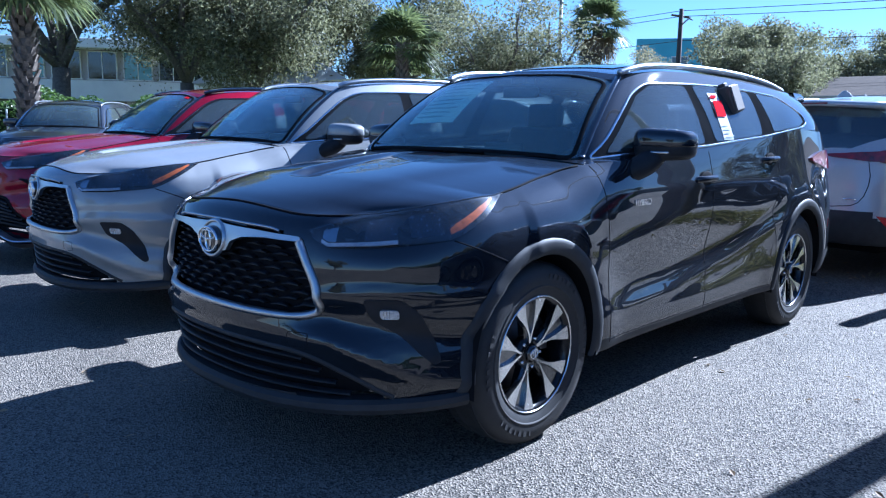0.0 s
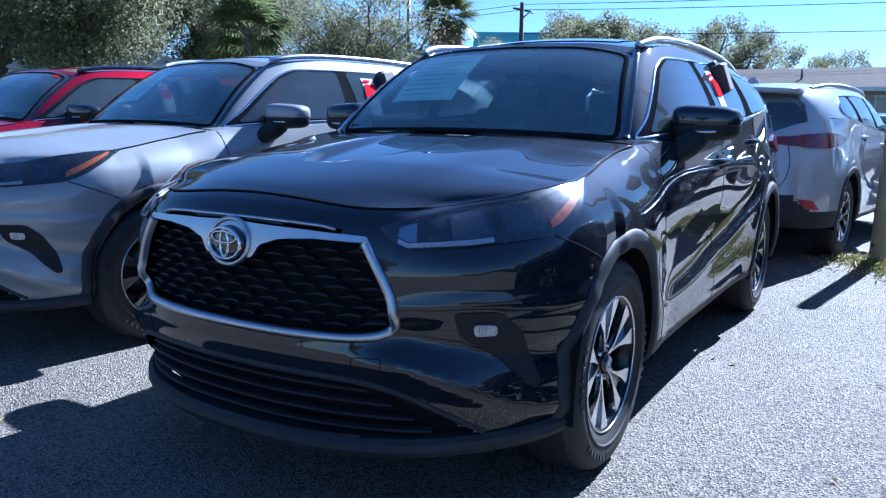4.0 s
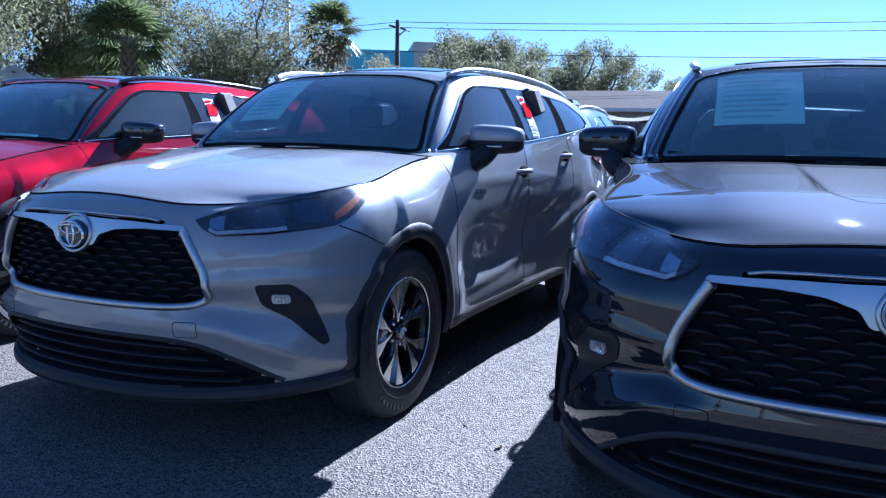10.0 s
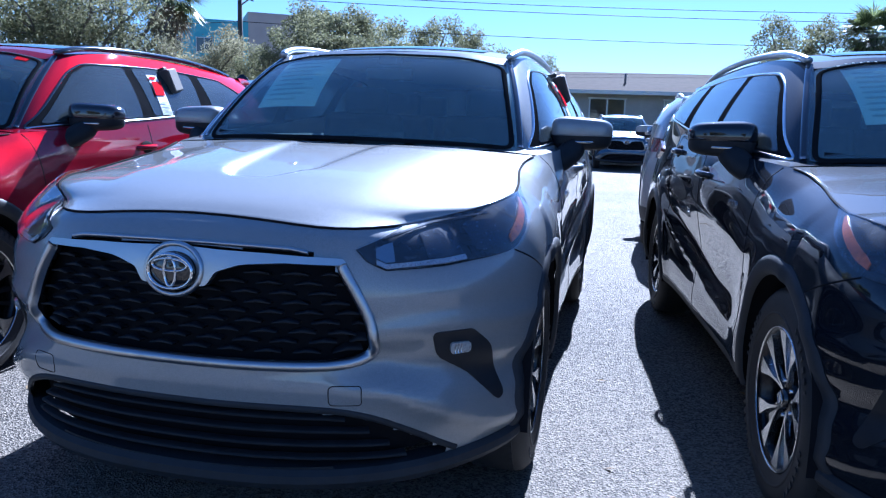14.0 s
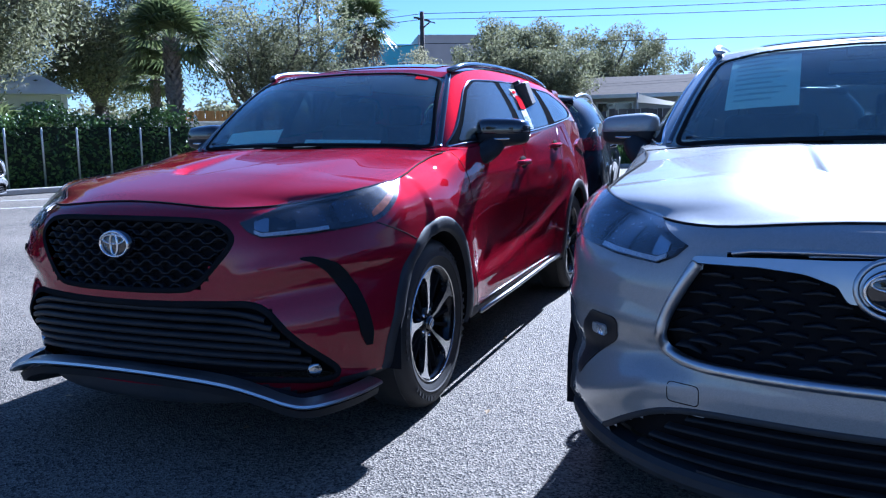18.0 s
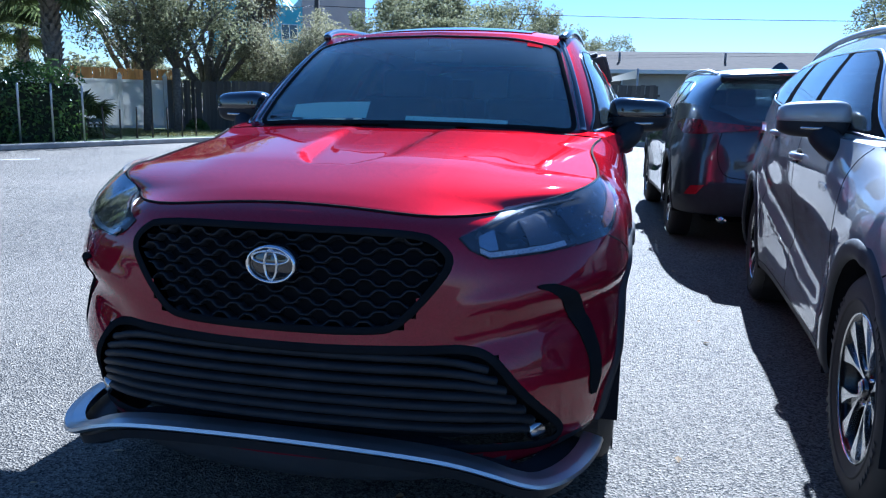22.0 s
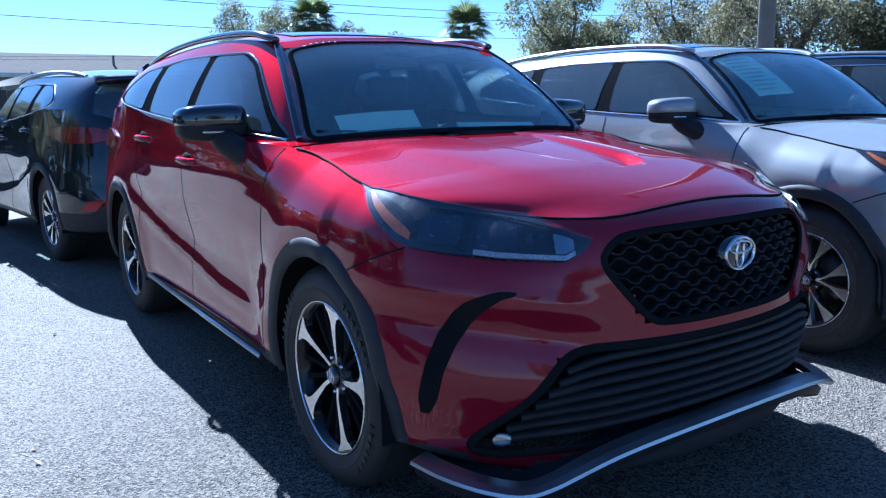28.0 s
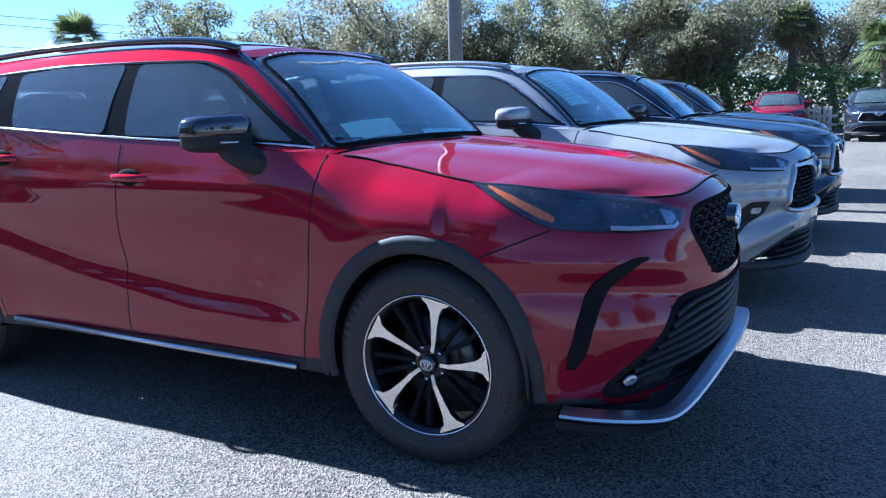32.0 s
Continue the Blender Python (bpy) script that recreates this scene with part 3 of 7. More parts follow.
def sculpt(x, y, z, sport):
    """How far the surface stands proud of its plain section: bumper folds, flank lines, wheel brows."""
    out = 0.0
    if y < -0.1:
        f = min(1.0, max(0.0, (x - 0.42) / 0.14)) * min(1.0, max(0.0, (-0.15 - y) / 0.3))
        if sport:
            line = np.interp(x, [0.42, 0.55, 0.70, 0.82, 0.92], [0.70, 0.735, 0.76, 0.77, 0.78])
            out += f * (fold(z, line, 0.035, 0.012) + fold(z, line - 0.08, 0.045, -0.016) + fold(z, 0.52, 0.07, 0.010))
        else:
            line = np.interp(x, [0.42, 0.56, 0.70, 0.80, 0.92], [0.66, 0.685, 0.705, 0.70, 0.69])
            low = np.interp(x, [0.42, 0.56, 0.70, 0.80, 0.92], [0.545, 0.535, 0.46, 0.40, 0.35])
            out += f * (fold(z, line, 0.026, 0.016) + fold(z, (line + low) / 2, 0.050, -0.032) + fold(z, low, 0.034, 0.022))
        out += fold(z, 0.545, 0.03, 0.006) * (1 - f) * (0 if sport else 1)
    else:
        brow = 0.0
        for yc in (0.0, BASE):
            r = math.hypot((y - yc) / 0.47, max(0.0, z - HUB_Z) / 0.51)
            brow += 0.012 * math.exp(-((r - 1.0) / 0.22) ** 2)
        out += brow
        if 0.4 < y < 2.6:
            g = min(1.0, (y - 0.4) / 0.3) * min(1.0, (2.6 - y) / 0.3)
            crease = np.interp(y, [0.4, 1.1, 1.8, 2.6], [0.47, 0.50, 0.60, 0.80])
            out += g * (fold(z, crease, 0.022, 0.010) + fold(z, crease + 0.09, 0.06, -0.010))
            out += g * fold(z, 1.02, 0.025, 0.006)
    return out


def tub_points(sport, rows=40):
    """The half shell of the body below the shoulder, column by column."""
    grid = []
    for x, y, nor in plan_columns():
        col = []
        lean = 0.10 * max(0.0, 1 - abs(y - 0.48) / 0.5)
        for ins, z in section(profile_key(x, y), rows):
            ins -= sculpt(x, y, z, sport)
            col.append(Vector((max(0.0, x - nor.x * ins), y - nor.y * ins + lean * (0.75 - z), z)))
        grid.append(col)
    return grid


def both(grid):
    """Verts and quads of a half grid and its mirror image, sharing the middle line where x is 0."""
    verts, faces, index = [], [], {}

    def vid(c, r, s):
        p = grid[c][r]
        key = (c, r, 1 if p.x < 1e-5 else s)
        if key not in index:
            index[key] = len(verts)
            verts.append(Vector((p.x * s, p.y, p.z)))
        return index[key]
    for c in range(len(grid) - 1):
        for r in range(len(grid[0]) - 1):
            for s in (1, -1):
                q = (vid(c, r, s), vid(c + 1, r, s), vid(c + 1, r + 1, s), vid(c, r + 1, s))
                q = tuple(dict.fromkeys(q if s > 0 else q[::-1]))
                if len(q) > 2:
                    faces.append(q)
    return verts, faces


def normals_of(verts, faces):
    v = np.array([tuple(p) for p in verts])
    out = np.zeros_like(v)
    for f in faces:
        n = np.cross(v[f[1]] - v[f[0]], v[f[-1]] - v[f[0]])
        for i in f:
            out[i] += n
    return out / np.maximum(np.linalg.norm(out, axis=1, keepdims=True), 1e-9)


def keep_faces(name, verts, faces, normals, test, mat, parent, label=""):
    """A panel out of a larger shell: the faces that pass the test, with the whole shell's normals."""
    use = [f for f in faces if test(f)]
    ids = sorted({i for f in use for i in f})
    at = {i: k for k, i in enumerate(ids)}
    ob = mesh_part(name, [verts[i] for i in ids], [tuple(at[i] for i in f) for f in use], mat, parent, label)
    ob.data.normals_split_custom_set_from_vertices([tuple(normals[i]) for i in ids])
    return ob


# The hood: its middle line and its edge from the nose to the scuttle
hood_mid = curve1([(0, -0.820, 0.992), (.12, -0.74, 1.020), (.3, -0.52, 1.066), (.55, -0.22, 1.108), (.8, 0.10, 1.143), (1, 0.36, 1.163)])


def hood_points(top, nt=80, ns=84):
    """The hood, sprung between its middle line and the upper edge of the body shell, with its creases."""
    nose = [p for p in top if p.y < -0.5 and p.x < 0.515]
    side = [p for p in top if p.x >= 0.50 and p.y < 0.40]
    nose_at = curve1([(p.x / nose[-1].x, p.x, p.y, p.z) for p in nose])
    y0, y1 = side[0].y, side[-1].y
    side_at = curve1([((p.y - y0) / (y1 - y0), p.x, p.y, p.z) for p in side])
    grid = []
    for i in range(ns + 1):
        s = i / ns
        col = []
        for j in range(nt + 1):
            t = j / nt
            yc, zc = hood_mid(t)
            e = Vector(side_at(t))
            p = Vector((s * e.x, yc + (e.y - yc) * s**2.6, zc + (e.z - zc) * s**2.6))
            f = Vector(nose_at(s))
            q = Vector((s * side_at(0)[0], hood_mid(0)[0] + (side_at(0)[1] - hood_mid(0)[0]) * s**2.6, hood_mid(0)[1] + (side_at(0)[2] - hood_mid(0)[1]) * s**2.6))
            p += (f - q) * (1 - t) ** 4
            edge = min(1.0, (1 - s) * 7)
            fade = edge * min(1.0, t * 3.0) * min(1.0, (1 - t) * 5 + 0.35)
            ridge = 0.42 + 0.12 * t
            p.z += 0.013 * fade / (1 + math.exp(-(ridge - p.x) / 0.035))
            inner = 0.10 + 0.10 * t
            lip = 0.30 + 0.10 * min(1.0, p.x / inner) ** 4
            sink = min(1.0, max(0.0, (t - lip) * 15)) * (1.0 - 0.9 * max(0.0, t - lip) / (1 - lip))
            p.z -= 0.036 * sink / (1 + math.exp(-(inner - p.x) / 0.011))
            if j == 0 or i == ns:
                p.z -= 0.004
            col.append(p)
        grid.append(col)
    return grid


# The cabin: foot and roof line from the middle of the windscreen round to the tailgate
CABIN_FOOT = [(0, .395, 1.150), (.40, .42, 1.153), (.68, .475, 1.158), (.80, .56, 1.160), (.868, .80, 1.160), (.876, 1.2, 1.175), (.878, 1.7, 1.205), (.874, 2.3, 1.25), (.862, 2.85, 1.31), (.83, 3.25, 1.315), (.74, 3.60, 1.25), (.5, 3.76, 1.14), (0, 3.82, 1.12)]
CABIN_TOP = [(0, .985, 1.603), (.36, 1.00, 1.597), (.555, 1.045, 1.578), (.612, 1.13, 1.586), (.628, 1.35, 1.607), (.634, 1.6, 1.618), (.634, 1.95, 1.622), (.63, 2.4, 1.617), (.618, 2.85, 1.602), (.598, 3.2, 1.583), (.565, 3.45, 1.566), (.40, 3.56, 1.572), (0, 3.60, 1.580)]
CABIN_BULGE = [.045, .045, .035, .02, .02, .024, .026, .028, .03, .03, .03, .035, .04]


def cabin_points(nu=330, nv=48):
    k = len(CABIN_FOOT)
    f0 = curve1([(i, *p) for i, p in enumerate(CABIN_FOOT)])
    f1 = curve1([(i, *p) for i, p in enumerate(CABIN_TOP)])
    fb = curve1([(i, b) for i, b in enumerate(CABIN_BULGE)])
    grid = []
    for i in range(nu + 1):
        u = i / nu * (k - 1)
        a, b = Vector(f0(u)), Vector(f1(u))
        ahead = Vector(f0(min(u + .05, k - 1))) - Vector(f0(max(u - .05, 0)))
        out = ahead.cross(b - a).normalized()
        out = -out if out.dot(a - Vector((0, 2.0, 1.2))) < 0 else out
        col = []
        for j in range(nv + 1):
            v = j / nv
            p = a.lerp(b, v) + out * fb(u) * 4 * v * (1 - v)
            if i in (0, nu):
                p.x = 0
            col.append(p)
        grid.append(col)
    return grid


crown_at = curve1([(.97, 0.0), (1.08, .32), (1.25, .60), (1.6, .92), (2.1, 1.0), (2.8, .82), (3.3, .40), (3.62, 0.0)])


def roof_points(cab, ns=16):
    """From the roof line in to the middle line, with the roof's crown."""
    grid = []
    for col in cab:
        e = col[-1]
        row = []
        for j in range(ns + 1):
            s = 1 - j / ns
            long = crown_at(e.y)
            row.append(Vector((e.x * s, e.y, e.z + (0.068 * long) * (1 - s**2.2))))
        grid.append(row)
    return grid


SIDE = {
    "front_window": [(.60, 1.187), (1.47, 1.212), (1.515, 1.562), (1.17, 1.553), (1.01, 1.492), (.845, 1.372), (.69, 1.252)],
    "rear_window": [(1.60, 1.222), (2.235, 1.265), (2.315, 1.553), (2.05, 1.575), (1.60, 1.568)],
    "quarter_window": [(2.415, 1.283), (2.86, 1.325), (2.985, 1.365), (2.955, 1.43), (2.74, 1.535), (2.43, 1.555)],
}
DAYLIGHT = [(.50, 1.168), (1.0, 1.178), (1.5, 1.203), (2.3, 1.258), (2.9, 1.318), (3.05, 1.355), (3.02, 1.42), (2.76, 1.547), (2.45, 1.566), (2.05, 1.584), (1.55, 1.576), (1.14, 1.564), (.985, 1.503), (.815, 1.381), (.635, 1.245)]


def arch_in(p, grow=0.0):
    """Whether a place on the flank lies in a wheel opening."""
    if abs(p.x) < 0.6:
        return False
    for yc in (0.0, BASE):
        if ((p.y - yc) / (0.402 + grow)) ** 2 + (max(0.0, p.z - HUB_Z) / (0.439 + grow)) ** 2 < 1 and (p.z > HUB_Z or abs(p.y - yc) < 0.402 + grow):
            return True
    return False


def arch_path(yc, rx, rz, low=0.30, n=26):
    pts = [(yc - rx * 1.0, low)]
    pts += [(yc - rx * math.cos(a), HUB_Z + rz * math.sin(a)) for a in np.linspace(0.0, math.pi, n)]
    return pts + [(yc + rx * 1.0, low)]


class Shell:
    """The surfaces that every car of this kind shares, with trees to lay parts on them."""
    def __init__(self, sport):
        half = tub_points(sport)
        self.half = half
        self.tub_v, self.tub_f = both(half)
        self.tub_n = normals_of(self.tub_v, self.tub_f)
        self.hood_v, self.hood_f = both(hood_points([c[-1] for c in half]))
        self.cab_grid = cabin_points()
        self.cab_v, self.cab_f = both(self.cab_grid)
        self.cab_n = normals_of(self.cab_v, self.cab_f)
        self.roof_v, self.roof_f = both(roof_points(self.cab_grid))
        self.tub = BVHTree.FromPolygons(self.tub_v, self.tub_f)
        self.hood = BVHTree.FromPolygons(self.hood_v, self.hood_f)
        self.cab = BVHTree.FromPolygons(self.cab_v, self.cab_f)
        self.roof = BVHTree.FromPolygons(self.roof_v, self.roof_f)



def tub_band(name, half, lo, hi, off, thick, mat, parent, s, label="", span=(0.0, 1.0), rows=8):
    """A sheet on the nose's corner between two heights, from the grille's side to the wheel arch; lo and hi run over 0..1 along it."""
    cols = [c for c in half if c[-1].x >= 0.455 and c[-1].y < -0.10 and c[-1].y <= -0.135]
    run = [0.0]
    for a, b in zip(cols, cols[1:]):
        run.append(run[-1] + (b[-6] - a[-6]).length)
    run = [r / run[-1] for r in run]
    top, low = [], []
    use = [i for i, r in enumerate(run) if span[0] <= r <= span[1]]
    for i in use:
        col, r = cols[i], run[i]
        zs = [p.z for p in col]
        a, b = cols[max(0, i - 1)], cols[min(len(cols) - 1, i + 1)]
        zb = min(hi(r), zs[-1] - 0.001)
        za = min(lo(r), zb - 0.0005)
        for k in range(rows + 1):
            z = za + (zb - za) * k / rows
            j = int(np.clip(np.searchsorted(zs, z) - 1, 0, len(zs) - 2))
            f = (z - zs[j]) / max(1e-6, zs[j + 1] - zs[j])
            p = col[j].lerp(col[j + 1], f)
            nor = (b[j] - a[j]).cross(col[j + 1] - col[j]).normalized()
            for out, o in ((top, off), (low, off - thick)):
                q = p + nor * o
                out.append(Vector((q.x * s, q.y, q.z)))
    n, m = len(use), rows + 1
    faces = []
    for i in range(n - 1):
        for k in range(rows):
            q = (i * m + k, (i + 1) * m + k, (i + 1) * m + k + 1, i * m + k + 1)
            faces.append(q if s > 0 else q[::-1])
            faces.append(tuple(v + n * m for v in (q[::-1] if s > 0 else q)))
    rim = [i * m for i in range(n)] + [(n - 1) * m + k for k in range(1, m)] + [i * m + rows for i in range(n - 2, -1, -1)] + [k for k in range(rows - 1, 0, -1)]
    for a, b in zip(rim, rim[1:] + rim[:1]):
        faces.append((a, b, b + n * m, a + n * m) if s < 0 else (b, a, a + n * m, b + n * m))
    ob = mesh_part(name, top + low, faces, mat, parent, label)
    bm = bmesh.new()
    bm.from_mesh(ob.data)
    for e in bm.edges:
        if len(e.link_faces) == 2 and e.calc_face_angle(0) > 0.9:
            e.smooth = False
    bm.to_mesh(ob.data)
    bm.free()
    return ob


def revolve(bm, profile, n, arc=(0.0, 2 * math.pi), axis_x=True):
    """Turns (along the axis, radius) round the x axis."""
    rings = []
    full = abs(arc[1] - arc[0] - 2 * math.pi) < 1e-6
    for k in range(n if full else n + 1):
        a = arc[0] + (arc[1] - arc[0]) * k / n
        rings.append([bm.verts.new((h, r * math.sin(a), r * math.cos(a))) for h, r in profile])
    for k in range(n if full else n):
        a, b = rings[k], rings[(k + 1) % len(rings)]
        for i in range(len(profile) - 1):
            bm.faces.new((a[i], a[i + 1], b[i + 1], b[i]))
    return rings


def blade(bm, a0, pts, x_in, x_out, thick):
    """A spoke face: (radius, half width) down its length, dished towards the hub."""
    rows = []
    r0, r1 = pts[0][0], pts[-1][0]
    for r, w, off in pts:
        h = x_in + (x_out - x_in) * ((r - r0) / (r1 - r0)) ** 0.7
        row = []
        for s in (-1, 1):
            th = a0 + (off + s * w) / max(r, 0.03)
            for dx in (0, -thick):
                row.append(bm.verts.new((h + dx, r * math.sin(th), r * math.cos(th))))
        rows.append(row)
    for a, b in zip(rows, rows[1:]):
        bm.faces.new((a[0], a[2], b[2], b[0]))
        bm.faces.new((a[1], b[1], b[3], a[3]))
        bm.faces.new((a[0], b[0], b[1], a[1]))
        bm.faces.new((a[2], a[3], b[3], b[2]))
    bm.faces.new((rows[0][0], rows[0][1], rows[0][3], rows[0][2]))
    bm.faces.new((rows[-1][0], rows[-1][2], rows[-1][3], rows[-1][1]))


def make_wheel(sport):
    """A wheel at the origin, its face towards +x; the rim's barrel carries the rest."""
    rim_r = 0.262 if sport else 0.243
    bm = bmesh.new()
    revolve(bm, [(-0.15, rim_r - .005), (-0.14, rim_r - .02), (0.03, rim_r - .025), (0.045, rim_r - .012), (0.052, rim_r), (0.046, rim_r + .006)], 56)
    wheel = part("wheel", bm, RIM_BLACK, None, "black alloy wheel with machined spokes" if sport else "two-tone alloy wheel with machined spokes")
    bm = bmesh.new()
    R = 0.383
    prof = [(-0.145, rim_r), (-0.15, rim_r + .03), (-0.135, R - .03), (-0.11, R - .004), (-0.055, R), (0.0, R - .002), (0.035, R - .008), (0.058, R - .03), (0.068, (R + rim_r) / 2), (0.062, rim_r + .03), (0.05, rim_r + .004)]
    revolve(bm, prof, 72)
    part("tyre", bm, RUBBER, wheel, "black rubber tyre")
    bm = bmesh.new()
    for k in range(72):
        a = 2 * math.pi * k / 72
        for h in (-0.11, -0.058, -0.006):
            made = rounded_box(bm, Matrix.Rotation(a + h * 0.4, 4, 'X') @ Matrix.Translation((h, 0, R - .0065)), (0.046, 0.030, 0.009), 0)
    part("tread_block", bm, RUBBER, wheel, "", smooth=False)["kind"] = "stuff"
    bm = bmesh.new()
    revolve(bm, [(0.063, rim_r + .038), (0.0685, rim_r + .042), (0.0685, rim_r + .046), (0.064, rim_r + .050)], 64)
    part("sidewall_ring", bm, RUBBER_WORN, wheel, "scuffed ring on the tyre wall")
    bm = bmesh.new()
    mid_r = (R + rim_r) / 2 + .012
    for start in (0.35, 1.55, 3.5, 4.7):
        for k in range(7):
            a = start + k * .105
            rounded_box(bm, Matrix.Rotation(-a, 4, 'X') @ Matrix.Translation((.0672, 0, mid_r)) @ Matrix.Rotation(.06, 4, 'Y'), (.003, .018 if k % 3 else .010, .022), 0)
    part("sidewall_lettering", bm, RUBBER, wheel, "raised blocks of lettering on the tyre wall", smooth=False)["kind"] = "stuff"
    bm = bmesh.new()
    revolve(bm, [(0.048, rim_r - .004), (0.0545, rim_r - .0025), (0.0545, rim_r + .0005), (0.049, rim_r + .002)], 64)
    part("rim_lip", bm, MACHINED, wheel, "bright machined rim edge")
    bm = bmesh.new()
    revolve(bm, [(-0.055, 0.03), (-0.055, 0.16), (-0.068, 0.16)], 40)
    part("brake_disc", bm, DISC, wheel, "steel brake disc")
    bm = bmesh.new()
    revolve(bm, [(-0.05, 0.10), (-0.02, 0.105), (-0.02, 0.165), (-0.05, 0.17)], 10, (0.9, 1.9))
    part("brake_caliper", bm, DISC, wheel, "grey brake caliper")
    n = 5
    for k in range(n):
        a0 = 2 * math.pi * k / n
        if sport:
            bm = bmesh.new()
            blade(bm, a0, [(.045, .007, .006), (.085, .008, .010), (.15, .012, .006), (.20, .018, .003), (.228, .030, 0), (.244, .050, 0), (.256, .058, 0)], 0.022, 0.048, 0.03)
            part("spoke", bm, MACHINED, wheel, "machined spoke", smooth=False)
            for j in (-.75, .75):
                bm = bmesh.new()
                b0 = a0 + math.pi / n + j * 0.21
                blade(bm, b0, [(.05, .009, 0), (.12, .008, 0), (.19, .008, 0), (.25, .013, 0)], 0.010, 0.026, 0.03)
                part("black_spoke", bm, PILLAR, wheel, "black spoke", smooth=False)
        else:
            for s in (-1, 1):
                bm = bmesh.new()
                blade(bm, a0 + s * 0.285, [(.040, .005, s * -.012), (.085, .0042, s * -.016), (.125, .0055, s * -.012), (.160, .012, s * -.007), (.195, .022, s * -.002), (.225, .030, 0), (.238, .033, 0)], 0.020, 0.046, 0.028)
                part("spoke", bm, MACHINED, wheel, "machined spoke", smooth=False)
            bm = bmesh.new()
            blade(bm, a0, [(.045, .018, 0), (.10, .030, 0), (.16, .034, 0), (.235, .030, 0)], 0.008, 0.030, 0.03)
            part("black_spoke", bm, GLOSS_BLACK, wheel, "black spoke pocket", smooth=False)
        bm = bmesh.new()
        revolve(bm, [(0.012, 0.0), (0.026, 0.0), (0.026, 0.006), (0.012, 0.007)], 8)
        nut = part("wheel_nut", bm, CHROME, wheel)
        an = a0 + math.pi / n
        nut.matrix_basis = Matrix.Translation((0, 0.062 * math.sin(an), 0.062 * math.cos(an)))
    bm = bmesh.new()
    revolve(bm, [(-0.02, 0.075), (0.012, 0.072), (0.020, 0.05), (0.022, 0.04)], 28)
    part("hub", bm, RIM_BLACK, wheel)
    bm = bmesh.new()
    revolve(bm, [(0.02, 0.034), (0.034, 0.032), (0.037, 0.026), (0.038, 0.0)], 28)
    part("centre_cap", bm, GLOSS_BLACK, wheel, "black centre cap")
    bm = bmesh.new()
    for rx, rz, oz in ((.024, .019, 0), (.014, .007, .008), (.006, .017, 0)):
        ring(bm, 0.0385, rx, rz, oz, .0018)
    part("cap_badge", bm, CHROME, wheel)
    return wheel


def ring(bm, h, ry, rz, oz, t, n=28):
    """An oval hoop in the plane x = h."""
    loops = []
    for k in range(n):
        a = 2 * math.pi * k / n
        c, s = math.cos(a), math.sin(a)
        loops.append([bm.verts.new((h + dx, (ry + dr) * c, oz + (rz + dr) * s)) for dx, dr in ((0, -t), (t * 1.4, -t * .5), (t * 1.4, t * .5), (0, t))])
    for k in range(n):
        a, b = loops[k], loops[(k + 1) % n]
        for i in range(3):
            bm.faces.new((a[i], b[i], b[i + 1], a[i + 1]))


def mirrored(pts, s):
    return [Vector((p[0] * s, p[1], p[2])) for p in pts]


def yz(pts, x=0.9):
    return [(x, y, z) for y, z in pts]


def xz(pts, y=-0.9):
    return [(x, y, z) for x, z in pts]


GRILLE_XLE = [(0, .922), (.30, .918), (.395, .900), (.455, .86), (.525, .740), (.542, .682), (.52, .627), (.465, .605), (0, .604)]
INTAKE_XLE = [(0, .484), (.38, .486), (.53, .462), (.64, .395), (.73, .318), (.68, .300), (0, .292)]
GRILLE_XSE = [(0, .938), (.375, .932), (.44, .898), (.468, .855), (.415, .778), (.335, .69), (.28, .674), (0, .672)]
INTAKE_XSE = [(0, .622), (.42, .628), (.53, .622), (.585, .59), (.645, .51), (.715, .41), (.765, .335), (.73, .298), (.58, .332), (0, .372)]
LAMP_DIR = (-.66, .70, -.22)


def lamp_lo(r):
    """The headlight's lower edge: nearly level, then straight up to its rear tip."""
    return float(np.interp(r, [0, .03, .09, .30, .50, .60, .66, 1], [.916, .888, .862, .868, .884, .894, .912, 1.052]))


lamp_hi = curve1([(0, .918), (.10, .945), (.22, .975), (.35, 1.01), (1, 1.2)])


def lamp_top(r):
    """The headlight's upper edge where the shell ends below the plain line."""
    return min(lamp_hi(r), float(np.interp(r, [0, .25, .5, .75, 1], [.93, .966, .992, 1.012, 1.036])))


SHELLS = {False: Shell(False), True: Shell(True)}


def shrunk(pts, by):
    """An outline with its corners rounded, drawn in towards its middle."""
    pts = [(p.x, p.y) for p in rounded([(a, b, 0) for a, b in pts], .03)]
    cx, cy = sum(p[0] for p in pts) / len(pts), sum(p[1] for p in pts) / len(pts)
    return [(x + (cx - x) * by / max(.05, abs(x - cx) + .1), y + (cy - y) * by / max(.05, abs(y - cy) + .02)) for x, y in pts]


DAY_EDGE = shrunk([(p.x, p.y) for p in rounded([(a, b, 0) for a, b in DAYLIGHT], .06)], .005)
HOLES = {k: shrunk(w, .012) for k, w in SIDE.items()}


def full_ring(half):
    return half + [(-x, z) for x, z in half[::-1] if x > 1e-6]


def in_front_of(p, half):
    return p.y < -0.55 and inside((abs(p.x), p.z), [(-1e-3 if x == 0 else x, z) for x, z in half])


